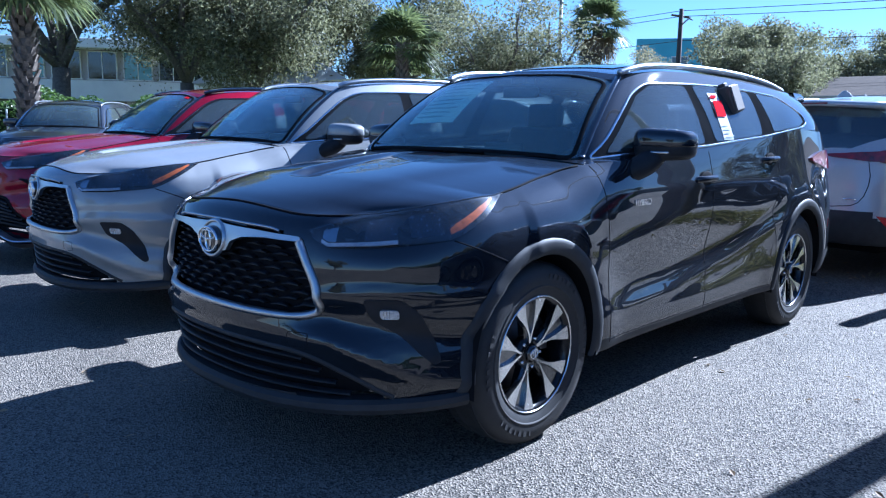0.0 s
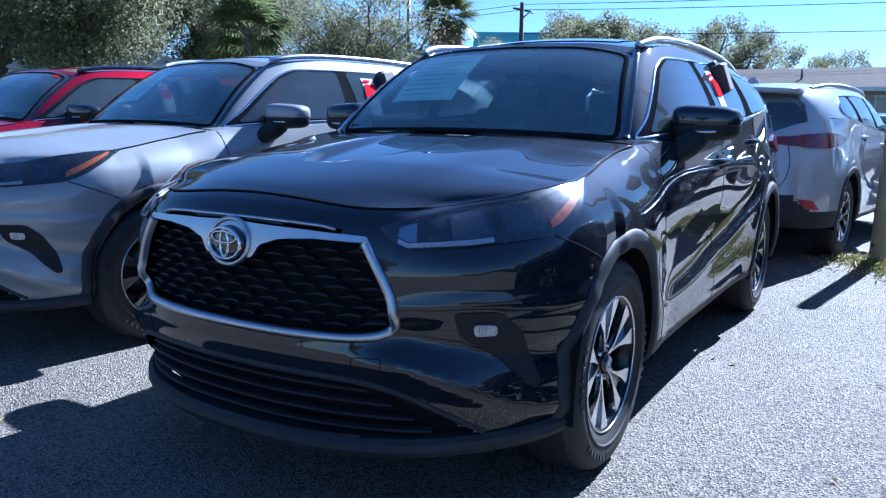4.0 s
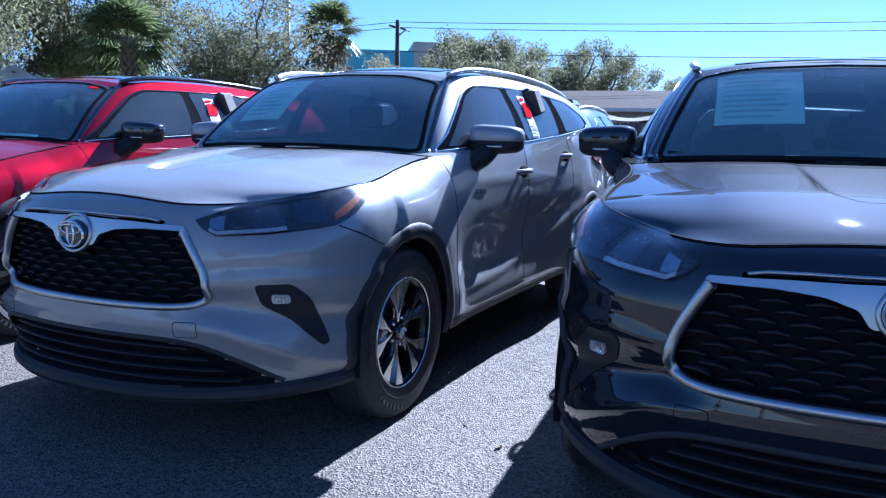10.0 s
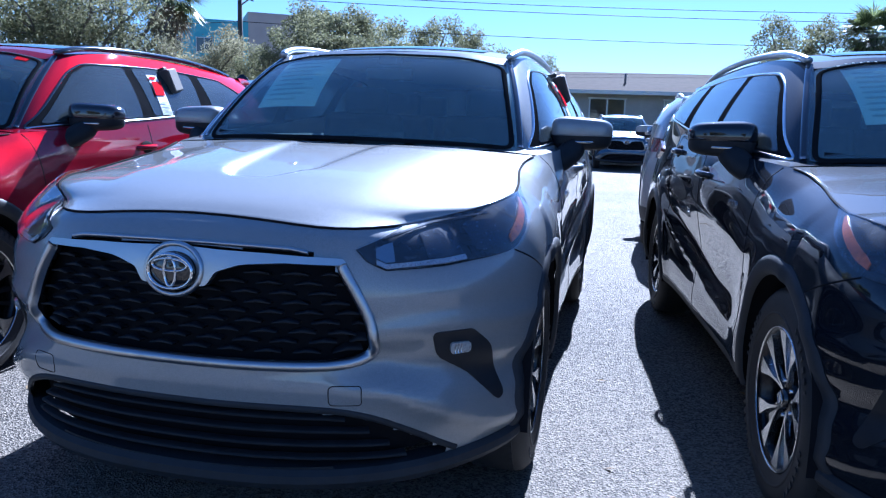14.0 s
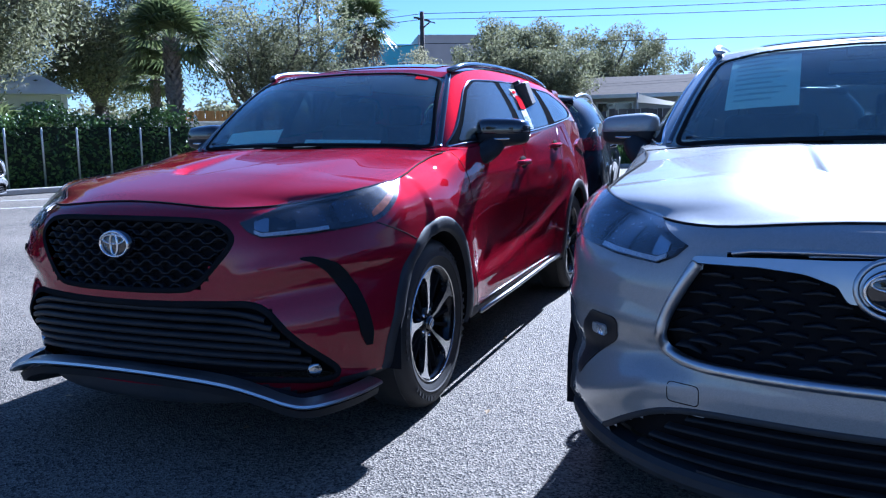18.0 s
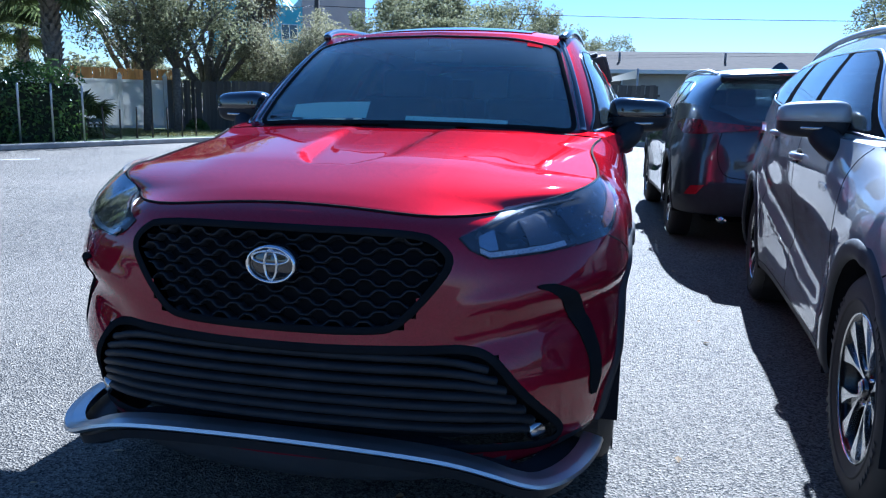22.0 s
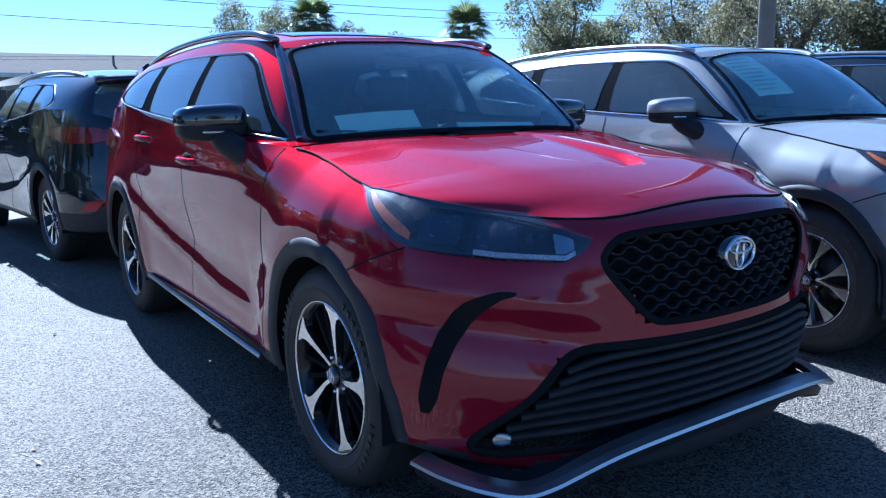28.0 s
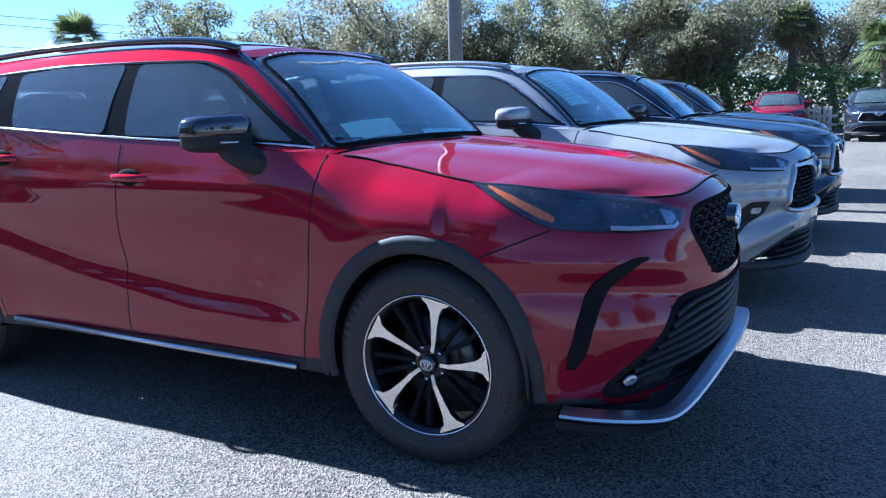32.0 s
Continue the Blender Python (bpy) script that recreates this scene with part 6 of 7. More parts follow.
def palm(seed, high, fronds, reach, trunk_r, skirt=0):
    """A cabbage palm: a trunk rough with old boots and a head of fan fronds, each split into blades."""
    r = random.Random(seed)
    tree = new("palm_tree")
    n = 10
    tube("trunk", [(0.04 * math.sin(i), 0.04 * math.cos(i * 1.7), high * i / n - .1 * (i == 0)) for i in range(n + 1)], [trunk_r * (1.0 + .12 * math.sin(i * 2.1)) for i in range(n + 1)], PALM_BARK, tree, "rough palm trunk", 12)
    rows = int(high / .16)
    bm = bmesh.new()
    for i in range(rows):
        for k in range(7):
            a = 2 * math.pi * (k + .5 * (i % 2)) / 7 + r.uniform(-.1, .1)
            z = .2 + i * .16
            if z > high:
                break
            o = Vector((math.cos(a), math.sin(a), 0))
            t = Vector((-math.sin(a), math.cos(a), 0))
            b0 = o * trunk_r * .95 + Vector((0, 0, z))
            tip = o * trunk_r * r.uniform(1.25, 1.55) + Vector((0, 0, z + .20))
            vs = [bm.verts.new(b0 - t * .07), bm.verts.new(b0 + t * .07), bm.verts.new(tip + t * .045), bm.verts.new(tip - t * .045)]
            bm.faces.new(vs)
            w = [bm.verts.new(p.co - o * .05) for p in vs]
            bm.faces.new(w[::-1])
            for e in range(4):
                bm.faces.new((vs[e], w[e], w[(e + 1) % 4], vs[(e + 1) % 4]))
    part("boot", bm, PALM_BARK, tree, "", False)["kind"] = "stuff"
    for group, count, mat, low in (("frond", fronds, PALM_LEAF, -.55), ("dry_frond", skirt, DRY_FROND, -1.0)):
        for k in range(count):
            a = 2 * math.pi * k * .382 + r.uniform(-.2, .2)
            el = r.uniform(low, 1.25) if group == "frond" else r.uniform(-1.2, -.7)
            o = Vector((math.cos(a) * math.cos(el), math.sin(a) * math.cos(el), math.sin(el)))
            s = Vector((-math.sin(a), math.cos(a), 0))
            nrm = o.cross(s)
            hub = Vector((0, 0, high)) + o * reach * .45 + Vector((0, 0, -.05))
            verts, faces = [], []
            st = Vector((0, 0, high - .05))
            verts += [st - s * .02, st + s * .02, hub + s * .015, hub - s * .015]
            faces.append((0, 1, 2, 3))
            for j in range(26):
                b = (j / 25 - .5) * 2 * 1.9
                d = (o * math.cos(b) + s * math.sin(b)).normalized()
                L = reach * r.uniform(.5, .66) * (1 - .25 * abs(b) / 1.9)
                wv = d.cross(nrm).normalized() * .042
                mid_p = hub + d * L * .55 + nrm * .03
                tip = hub + d * L + Vector((0, 0, -.22 * L * r.uniform(.5, 1.6)))
                i0 = len(verts)
                verts += [hub, mid_p + wv, mid_p - wv, tip]
                faces += [(i0, i0 + 1, i0 + 2), (i0 + 1, i0 + 3, i0 + 2)]
            mesh_part(group, verts, faces, mat, tree, "", False)
    return tree


def place(tree, spots, label, category, group):
    """The built thing at the first spot, copies at the others: (x, y, turn, size)."""
    for i, (x, y, turn, size) in enumerate(spots):
        m = pose(x, y, 0, 0, 0, turn) @ Matrix.Diagonal((size, size, size, 1))
        if i == 0:
            ob = tree
        else:
            ob = copy_thing(tree, m)
            ob.scale = (size, size, size)
        tagged(ob, label, category, group)
    x, y, turn, size = spots[0]
    tree.matrix_basis = pose(x, y, 0, 0, 0, turn)
    tree.scale = (size, size, size)


place(oak(11, 9.2, 5.4, 52000, .15, OAK_LEAF, 2.5), [(-30.5, 19.5, 0, 1.15), (-34.5, 31.0, 140, 1.15), (-38.0, 24.0, 20, 1.2), (-12.0, -24.0, 30, 1.0)], "spreading live oak with a grey forked trunk", "tree", "oaks")
place(oak(12, 6.8, 3.2, 30000, .14, OAK_LEAF, 1.5), [(-15.0, 38.5, 0, .98), (-13.4, 32.6, 90, .88), (-10.6, 47.0, 160, 1.0), (-6.8, 51.0, 220, .86), (-14.6, 29.6, 20, .60), (-21.2, 33.0, 80, .62), (-18.4, 34.2, 130, .60), (-12.2, 30.2, 300, .85), (-12.6, 44.0, 200, 1.05), (16.5, 26.5, 10, 1.0), (8.4, 42.5, 60, 1.05), (13.0, 40.0, 10, .9), (24.5, 16.0, 120, 1.05), (2.0, -26.0, 200, 1.2), (22.5, 12.0, 70, .9), (26.0, 7.0, 250, 1.0)], "dense evergreen oak behind the fence", "tree", "evergreen oaks")
place(oak(13, 7.2, 4.0, 21000, .14, OLIVE_LEAF, 2.0, .1), [ (-18.6, 30.5, 120, .7), (28.0, 5.5, 30, 1.1), (20.5, 23.5, 260, .95), (22.0, 19.0, 40, 1.15), (27.5, 11.0, 200, 1.2), (-22.0, -22.0, 90, 1.1), (30.0, 1.0, 10, 1.0)], "thin-crowned oak with yellowing leaves", "tree", "thin oaks")
place(oak(14, 6.8, 3.4, 5000, .10, OLIVE_LEAF, 1.4, .3, 10), [(-21.5, 29.5, 120, 1.0), (-27.0, 33.0, 50, 1.1)], "half-bare tree with fine twigs", "tree", "bare trees")
place(oak(16, 7.6, 3.8, 11000, .13, OAK_LEAF, 2.3, .0, 5, .020), [(-21.0, 25.8, 30, 1.0), (-21.9, 25.3, 200, .95)], "slim forked oak standing before the pale fence", "tree", "slim oaks")
place(oak(15, 9.6, 5.6, 15000, .14, OAK_LEAF, 3.0, .0, 6), [(-32.6, 17.4, 40, 1.0), (-34.5, 12.6, 160, 1.15)], "tall open-crowned oak with crooked grey limbs", "tree", "oaks")
place(palm(21, 4.3, 44, 1.9, .21, 0), [(-19.6, 6.6, 0, 1.05), (-22.0, 20.7, 50, 1.0), (-27.5, 26.5, 90, .85), (20.6, -.4, 20, .72)], "cabbage palm with a rough booted trunk", "palm", "cabbage palms")
place(palm(22, 6.6, 40, 2.0, .22, 8), [(-20.6, 31.8, 0, .92), (10.8, 41.0, 30, .92), (17.0, 35.0, 80, .84), (27.5, 2.8, 10, .7)], "tall cabbage palm with a full round head", "palm", "tall palms")


def leaf_box(name, a, b, width, height, count, leaf, mat, label, category, kind="stuff", seed=3):
    """A clipped hedge: leaves thick over a dark core."""
    r = random.Random(seed)
    a, b = Vector((*a, 0)), Vector((*b, 0))
    d = (b - a).normalized()
    s = Vector((-d.y, d.x, 0))
    L = (b - a).length
    cells = []
    for _ in range(count):
        t = r.random()
        w, h = r.uniform(-1, 1), r.random()
        edge = r.random()
        if edge < .45:
            w = math.copysign(1.0, w) * r.uniform(.85, 1.1)
        elif edge < .75:
            h = r.uniform(.88, 1.10)
        bulge = 1 + .10 * math.sin(t * L * 1.7) + .07 * math.sin(t * L * 4.1)
        p = a + d * t * L + s * w * width / 2 * bulge + Vector((0, 0, .05 + h * height * bulge))
        cells.append((p, s * w + Vector((0, 0, h)) + rand_dir(r) * .9, r.uniform(0, 6.3), leaf * r.uniform(.6, 1.3), leaf * r.uniform(.4, .7)))
    ob = quads(name, cells, mat, None, label, kind)
    tagged(ob, label, category)
    return ob


HA, HB = (-27.5, 1.0), (-20.9, 19.6)
leaf_box("hedge", HA, HB, 1.5, 1.75, 26000, .13, HEDGE_LEAF, "dense clipped green hedge behind wire-fence posts", "hedge")
leaf_box("tree_line", (-54.0, 35.0), (-17.0, 52.0), 3.0, 3.0, 9000, .40, OAK_LEAF, "far line of low green trees behind the houses", "trees", "stuff", 10)
leaf_box("tree_line", (48.0, -40.0), (40.0, 20.0), 4.0, 3.6, 18000, .40, OAK_LEAF, "far dense line of green trees", "trees", "stuff", 8)
leaf_box("tree_line", (40.0, 20.0), (24.0, 56.0), 4.0, 3.0, 14000, .40, OAK_LEAF, "far dense line of green trees", "trees", "stuff", 9)
place(palm(23, .45, 26, 1.35, .16, 0), [(-21.6, 21.2, 0, 1.0), (-24.6, 22.6, 60, .9), (-26.6, 17.8, 20, 1.8)], "low bushy palmetto with fan leaves beside the hedge", "palmetto", "palmettos")
leaf_box("shrubbery", (27.5, -10.0), (25.0, 12.0), 2.4, 2.3, 16000, .18, HEDGE_LEAF, "wild green shrubbery along the edge of the lot", "shrubs", "stuff", 5)
leaf_box("shrubbery", (25.0, 12.0), (15.0, 30.0), 2.4, 2.1, 16000, .18, HEDGE_LEAF, "wild green shrubbery along the edge of the lot", "shrubs", "stuff", 6)
# Near-black slab within the leaves: the hedge's inner shade put into its colour.
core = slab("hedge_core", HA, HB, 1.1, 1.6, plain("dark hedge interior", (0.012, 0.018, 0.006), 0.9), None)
tagged(core, "near-black block standing for the shade inside the hedge", "hedge", "", "stuff")
dh = (Vector(HB) - Vector(HA)).normalized()
nh = Vector((dh.y, -dh.x))
for i in range(18):
    p = Vector(HB) - dh * (0.2 + 0.88 * i) + nh * 0.95
    post_ob = tube("fence_post", [(p.x, p.y, -.05), (p.x + .02, p.y, 1.55), (p.x + .02, p.y, 1.58)], [.027, .027, .018], GALV, None, "", 8)
    tagged(post_ob, "galvanised wire-fence post beside the hedge", "post", "wire-fence posts")
for i in range(7):
    x, y = -20.3 + .19 * i, 20.3 + .53 * i
    stake = tube("stake", [(x, y, 0), (x + .01 * (i % 3), y, 1.0 - .06 * (i % 2))], [.028, .022], TIMBER, None, "", 7)
    tagged(stake, "weathered timber stake in the grass by the kerb", "stake", "timber stakes")
# verge and kerbs
verge = mesh_part("verge", [(-44, -6, .10), (-27.4, -3.0, .10), (-25.6, 1.5, .10), (-19.2, 19.4, .10), (-17.6, 24.0, .10), (-16.4, 26.4, .10), (-9.0, 26.9, .10), (9, 26.9, .10), (9, 40, .10), (-60, 40, .10), (-60, -6, .10)], [tuple(range(11))], LAWN, None, "")
tagged(verge, "patchy grass verge behind the kerb", "grass", "", "structure")
for a, b in (((-27.4, -3.0), (-25.6, 1.5)), ((-25.6, 1.5), (-19.2, 19.4)), ((-19.2, 19.4), (-17.6, 24.0)), ((-17.6, 24.0), (-16.4, 26.4)), ((-16.4, 26.4), (-9.0, 26.9)), ((-9.0, 26.9), (9, 26.9))):
    k = slab("kerb", a, b, .16, .14, CONCRETE, None, 0.0, .03)
    tagged(k, "pale concrete kerb round the lot", "kerb", "", "structure")
for a, b in (((-20.6, 11.6), (-17.9, 14.5)), ((-19.0, 10.1), (-17.2, 12.0)), ((-13.8, 21.0), (-13.6, 26.0)), ((-11.2, 21.0), (-11.0, 26.0)), ((-16.4, 21.0), (-16.2, 26.0)), ((12.0, -1.6), (18.0, -1.6))):
    d = Vector(b) - Vector(a)
    m = Matrix.Translation(((a[0] + b[0]) / 2, (a[1] + b[1]) / 2, .004)) @ Matrix.Rotation(math.atan2(d.y, d.x), 4, 'Z')
    ln = mesh_part("parking_line", [m @ Vector((sx * d.length / 2, sy * .05, 0)) for sx, sy in ((-1, -1), (1, -1), (1, 1), (-1, 1))], [(0, 1, 2, 3)], LINE, None)
    tagged(ln, "worn white painted parking line", "marking", "", "structure")


def fence_run(name, a, b, height, board_w, gap, mat, label, seed=1, jitter=.03):
    """A board fence: posts, two rails and every board an object."""
    r = random.Random(seed)
    f = new(name)
    a, b = Vector((*a, .08)), Vector((*b, .08))
    d = (b - a).normalized()
    ang = math.atan2(d.y, d.x)
    L = (b - a).length
    back = Vector((-d.y, d.x, 0))
    rot = Matrix.Rotation(ang, 4, 'Z')
    for z in (.35, height - .35):
        c = (a + b) / 2 + back * .06 + Vector((0, 0, z))
        box("rail", Matrix.Translation(c) @ rot, (L, .05, .09), mat, f, "", .006, 1)
    bm = bmesh.new()
    rounded_box(bm, Matrix.Translation((0, 0, height / 2)), (board_w, .02, height), .004, 1)
    first = part("board", bm, mat, f, "", False)
    n = int(L / (board_w + gap))
    for i in range(n):
        p = a + d * (i + .5) * (board_w + gap)
        m = Matrix.Translation(p + Vector((0, 0, r.uniform(-jitter, jitter)))) @ rot @ Matrix.Rotation(r.uniform(-.012, .012), 4, 'Y')
        o = first if i == 0 else share(first, "board", f, m)
        o.matrix_basis = m
    n = int(L / 2.4)
    for i in range(n + 1):
        p = a + d * min(L, i * 2.4) + back * .12
        box("fence_upright", Matrix.Translation(p + Vector((0, 0, height / 2))) @ rot, (.09, .09, height + .05), mat, f, "", .008, 1)
    tagged(f, label, "fence")
    return f


fence_run("board_fence", (-22.4, 27.4), (-9.4, 28.2), 1.85, .14, .003, FENCE_WOOD, "weathered grey-brown upright board fence", 1)
fence_run("board_fence", (-9.4, 29.0), (-4.4, 29.0), 1.95, .15, .004, FENCE_WOOD, "dark weathered board fence before the house", 2)
fence_run("board_fence", (-27.4, 27.6), (-24.0, 31.5), 2.35, .14, .01, NEW_WOOD, "fresh orange board screen", 3)
fence_run("picket_fence", (20.2, 2.5), (20.2, 1.1), 1.0, .11, .07, VINYL, "low white picket fence between parked cars", 4, .0)
# white vinyl fence in panels between capped posts
vf = new("vinyl_fence")
A, B = Vector((-26.0, 24.4, .08)), Vector((-22.4, 27.4, .08))
dv = (B - A).normalized()
for i in range(4):
    p = A + dv * (B - A).length * i / 3
    box("fence_upright", Matrix.Translation(p + Vector((0, 0, .98))) @ Matrix.Rotation(math.atan2(dv.y, dv.x), 4, 'Z'), (.14, .14, 1.96), VINYL, vf, "", .012, 1)
    bm = bmesh.new()
    bmesh.ops.create_cone(bm, cap_ends=True, segments=4, radius1=.12, radius2=.01, depth=.14, matrix=Matrix.Translation(p + Vector((0, 0, 2.03))) @ Matrix.Rotation(math.atan2(dv.y, dv.x) + math.pi / 4, 4, 'Z'))
    part("post_cap", bm, VINYL, vf, "", False)
    if i < 3:
        q = A + dv * (B - A).length * (i + .5) / 3
        box("panel", Matrix.Translation(q + Vector((0, 0, .93))) @ Matrix.Rotation(math.atan2(dv.y, dv.x), 4, 'Z'), ((B - A).length / 3 - .14, .04, 1.66), VINYL, vf, "", .006, 1)
        for z in (.14, 1.78):
            box("rail", Matrix.Translation(q + Vector((0, 0, z))) @ Matrix.Rotation(math.atan2(dv.y, dv.x), 4, 'Z'), ((B - A).length / 3 - .14, .07, .12), VINYL, vf, "", .01, 1)
tagged(vf, "white vinyl panel fence with capped posts", "fence")


def window_on(parent, c, w, h, facing, frame_mat, glass_mat, bars=1, depth=.10):
    """A window proud of a wall: frame, sill, mullions and panes. facing: the wall's outward angle."""
    rot = Matrix.Rotation(facing + math.pi / 2, 4, 'Z')
    c = Vector(c)
    fr = box("window_frame", Matrix.Translation(c + Vector((0, 0, h / 2 + .03))) @ rot, (w + .14, depth, .07), frame_mat, parent, "", .008, 1)
    box("sill", Matrix.Translation(c + Vector((0, 0, -h / 2 - .04))) @ rot, (w + .2, depth + .06, .07), frame_mat, fr, "", .008, 1)
    for k in range(bars + 2):
        x = -w / 2 + w * k / (bars + 1)
        box("mullion", Matrix.Translation(c) @ rot @ Matrix.Translation((x, 0, 0)), (.06, depth, h), frame_mat, fr, "", .006, 1)
    for k in range(bars + 1):
        x = -w / 2 + w * (k + .5) / (bars + 1)
        box("pane", Matrix.Translation(c) @ rot @ Matrix.Translation((x, .0, 0)), (w / (bars + 1) - .06, .03, h), glass_mat, fr, "", .002, 1)


# the low house behind the back fence
house = new("house")
HX0, HX1, HY = -11.6, 30.0, 34.5
box("wall", Matrix.Translation(((HX0 + HX1) / 2, HY + 4, 1.4)), (HX1 - HX0, 8, 2.8), STUCCO, house, "pale stucco wall", .02, 1)
rv = [(HX0 - .5, HY - .7, 2.80), (HX1 + .5, HY - .7, 2.80), (HX1 + .5, HY + 4, 3.84), (HX0 - .5, HY + 4, 3.84), (HX0 - .5, HY + 8.7, 2.80), (HX1 + .5, HY + 8.7, 2.80)]
rl = [(x, y, z - .14) for x, y, z in rv]
mesh_part("roof", rv + rl, [(0, 1, 2, 3), (3, 2, 5, 4), (6, 9, 8, 7), (9, 10, 11, 8), (0, 6, 7, 1), (0, 3, 9, 6), (3, 4, 10, 9), (1, 7, 8, 2), (2, 8, 11, 5), (4, 5, 11, 10)], SHINGLE, house, "low grey shingle roof", False)
box("fascia", Matrix.Translation(((HX0 + HX1) / 2, HY - .72, 2.72)), (HX1 - HX0 + 1.0, .04, .16), WHITE_STUCCO, house, "pale fascia board", .006, 1)
for x, w in ((-9.9, 1.5), (-6.2, 1.4), (-2.0, 1.5), (1.2, 1.6), (5.4, 1.5), (9.6, 1.5)):
    window_on(house, (x, HY - .02, 1.95), w, 1.0, -math.pi / 2, WHITE_STUCCO, DARK_GLASS, 1)
for x in (-5.6, -1.2):
    tube("vent_pipe", [(x, HY + 1.2, 3.1), (x, HY + 1.2, 3.62)], .05, POLE_GREY, house, "", 8)
box("porch_roof", Matrix.Translation((2.8, HY - 1.6, 2.35)) @ Matrix.Rotation(radians(9), 4, 'X'), (3.6, 2.4, .10), GALV, house, "metal porch roof", .01, 1)
for x in (1.2, 4.4):
    tube("porch_post", [(x, HY - 2.6, 0), (x, HY - 2.6, 2.2)], .05, POLE_GREY, house, "", 8)
tagged(house, "low pale stucco house with a grey shingle roof", "house")
sail = new("shade_sail")
verts, n = [], 14
for i in range(n + 1):
    for j in range(5):
        u, v = i / n, j / 4
        verts.append((-8.6 + 3.5 * u, 30.5 + .5 * v, 2.16 + .16 * (2 * u - 1) ** 2 + .34 * v * (1 - .6 * math.sin(math.pi * u)) + .02 * math.sin(9 * u)))
mesh_part("cloth", verts, [(i * 5 + j, (i + 1) * 5 + j, (i + 1) * 5 + j + 1, i * 5 + j + 1) for i in range(n) for j in range(4)], CANVAS, sail, "cream shade cloth")
for x in (-8.6, -5.1):
    tube("pole", [(x, 30.75, 0), (x, 30.75, 2.7)], .035, GALV, sail, "", 8)
tagged(sail, "cream shade sail slung between poles", "awning")

# the two-storey office beyond the hedge
office = new("office_building")
oa, ob_ = Vector((-62, 6, 0)), Vector((-43, 33, 0))
do = (ob_ - oa).normalized()
no = Vector((do.y, -do.x, 0))
LO = (ob_ - oa).length
ro = Matrix.Rotation(math.atan2(do.y, do.x), 4, 'Z')
mid_o = (oa + ob_) / 2
box("ground_floor", Matrix.Translation(mid_o - no * 6.5 + Vector((0, 0, 1.35))) @ ro, (LO - 2, 10, 2.7), BEIGE, office, "shaded beige ground floor", .03, 1)
box("upper_floor", Matrix.Translation(mid_o - no * 5.6 + Vector((0, 0, 4.2))) @ ro, (LO, 10, 3.2), BEIGE, office, "recessed upper wall", .03, 1)
box("spandrel", Matrix.Translation(mid_o - no * .5 + Vector((0, 0, 3.2))) @ ro, (LO, .4, 1.3), WHITE_STUCCO, office, "white spandrel band", .02, 1)
box("roof", Matrix.Translation(mid_o - no * 5.0 + Vector((0, 0, 6.1))) @ ro, (LO + 1.6, 12, .6), WHITE_STUCCO, office, "flat white roof slab", .04, 1)
for i in range(15):
    c = oa + do * (1.1 + (LO - 2.2) * i / 14) - no * .52
    window_on(office, (c.x, c.y, 4.82), 1.75, 1.7, math.atan2(no.y, no.x), WHITE_STUCCO, TEAL_GLASS if i % 3 == 0 else DARK_GLASS, 1, .16)
for i in range(9):
    c = oa + do * (2 + (LO - 4) * i / 8) - no * 1.2
    tube("column", [(c.x, c.y, 0), (c.x, c.y, 2.6)], .16, WHITE_STUCCO, office, "", 10)
tagged(office, "two-storey white office building with banded windows", "building")

bungalow = new("bungalow")
cb = Vector((-37.2, 25.5, .65))
rb = Matrix.Rotation(radians(52), 4, 'Z')
box("wall", Matrix.Translation(cb + Vector((0, 0, .975))) @ rb, (7.5, 5, 3.25), WHITE_STUCCO, bungalow, "cream wall", .02, 1)
bm = bmesh.new()
rounded_box(bm, Matrix.Translation(cb + Vector((0, 0, 2.95))) @ rb, (8.6, 6.2, .7), .02, 1)
for v in bm.verts:
    if v.co.z > 3.0 + cb.z:
        v.co = cb + (v.co - cb) * .55 + Vector((0, 0, v.co.z * .45 + .35))
part("roof", bm, WHITE_STUCCO, bungalow, "low hipped roof", False)
for k in (-1, 1):
    c = cb + rb.to_3x3() @ Vector((k * 2.0, -2.54, 1.45))
    window_on(bungalow, c, 1.3, 1.1, math.radians(52 - 90), WHITE_STUCCO, DARK_GLASS, 1)
# The wall stays solid; this dark panel paints the porch opening's shade on it.
box("porch_opening", Matrix.Translation(cb) @ rb @ Matrix.Translation((2.95, -2.51, 1.15)), (1.15, .06, 2.3), DARK_GLASS, bungalow, "dark panel standing for the shade inside the porch", .01, 1)
box("porch_post", Matrix.Translation(cb) @ rb @ Matrix.Translation((3.85, -2.75, .98)), (.26, .26, 3.22), WHITE_STUCCO, bungalow, "cream porch post", .015, 1)
tagged(bungalow, "cream bungalow half hidden behind the hedge", "house")

tower = new("apartment_block")
ct = Vector((-42.5, 82, 0))
rt = Matrix.Rotation(radians(27), 4, 'Z')
box("wing", Matrix.Translation(ct + Vector((0, 0, 5.4))) @ rt, (9, 12, 10.8), TEAL, tower, "turquoise clad wing", .05, 1)
box("stair_tower", Matrix.Translation(ct + rt.to_3x3() @ Vector((7.6, -.5, 5.9))) @ rt, (6.6, 11, 11.8), BEIGE, tower, "beige stair tower", .05, 1)
for k in range(3):
    for z in (2.2, 5.2, 8.2):
        c = ct + rt.to_3x3() @ Vector((-3 + 3 * k, -6.03, z))
        window_on(tower, c, 1.6, 1.4, math.radians(27 - 90), WHITE_STUCCO, DARK_GLASS, 1, .08)
tagged(tower, "turquoise and beige apartment block in the distance", "building")

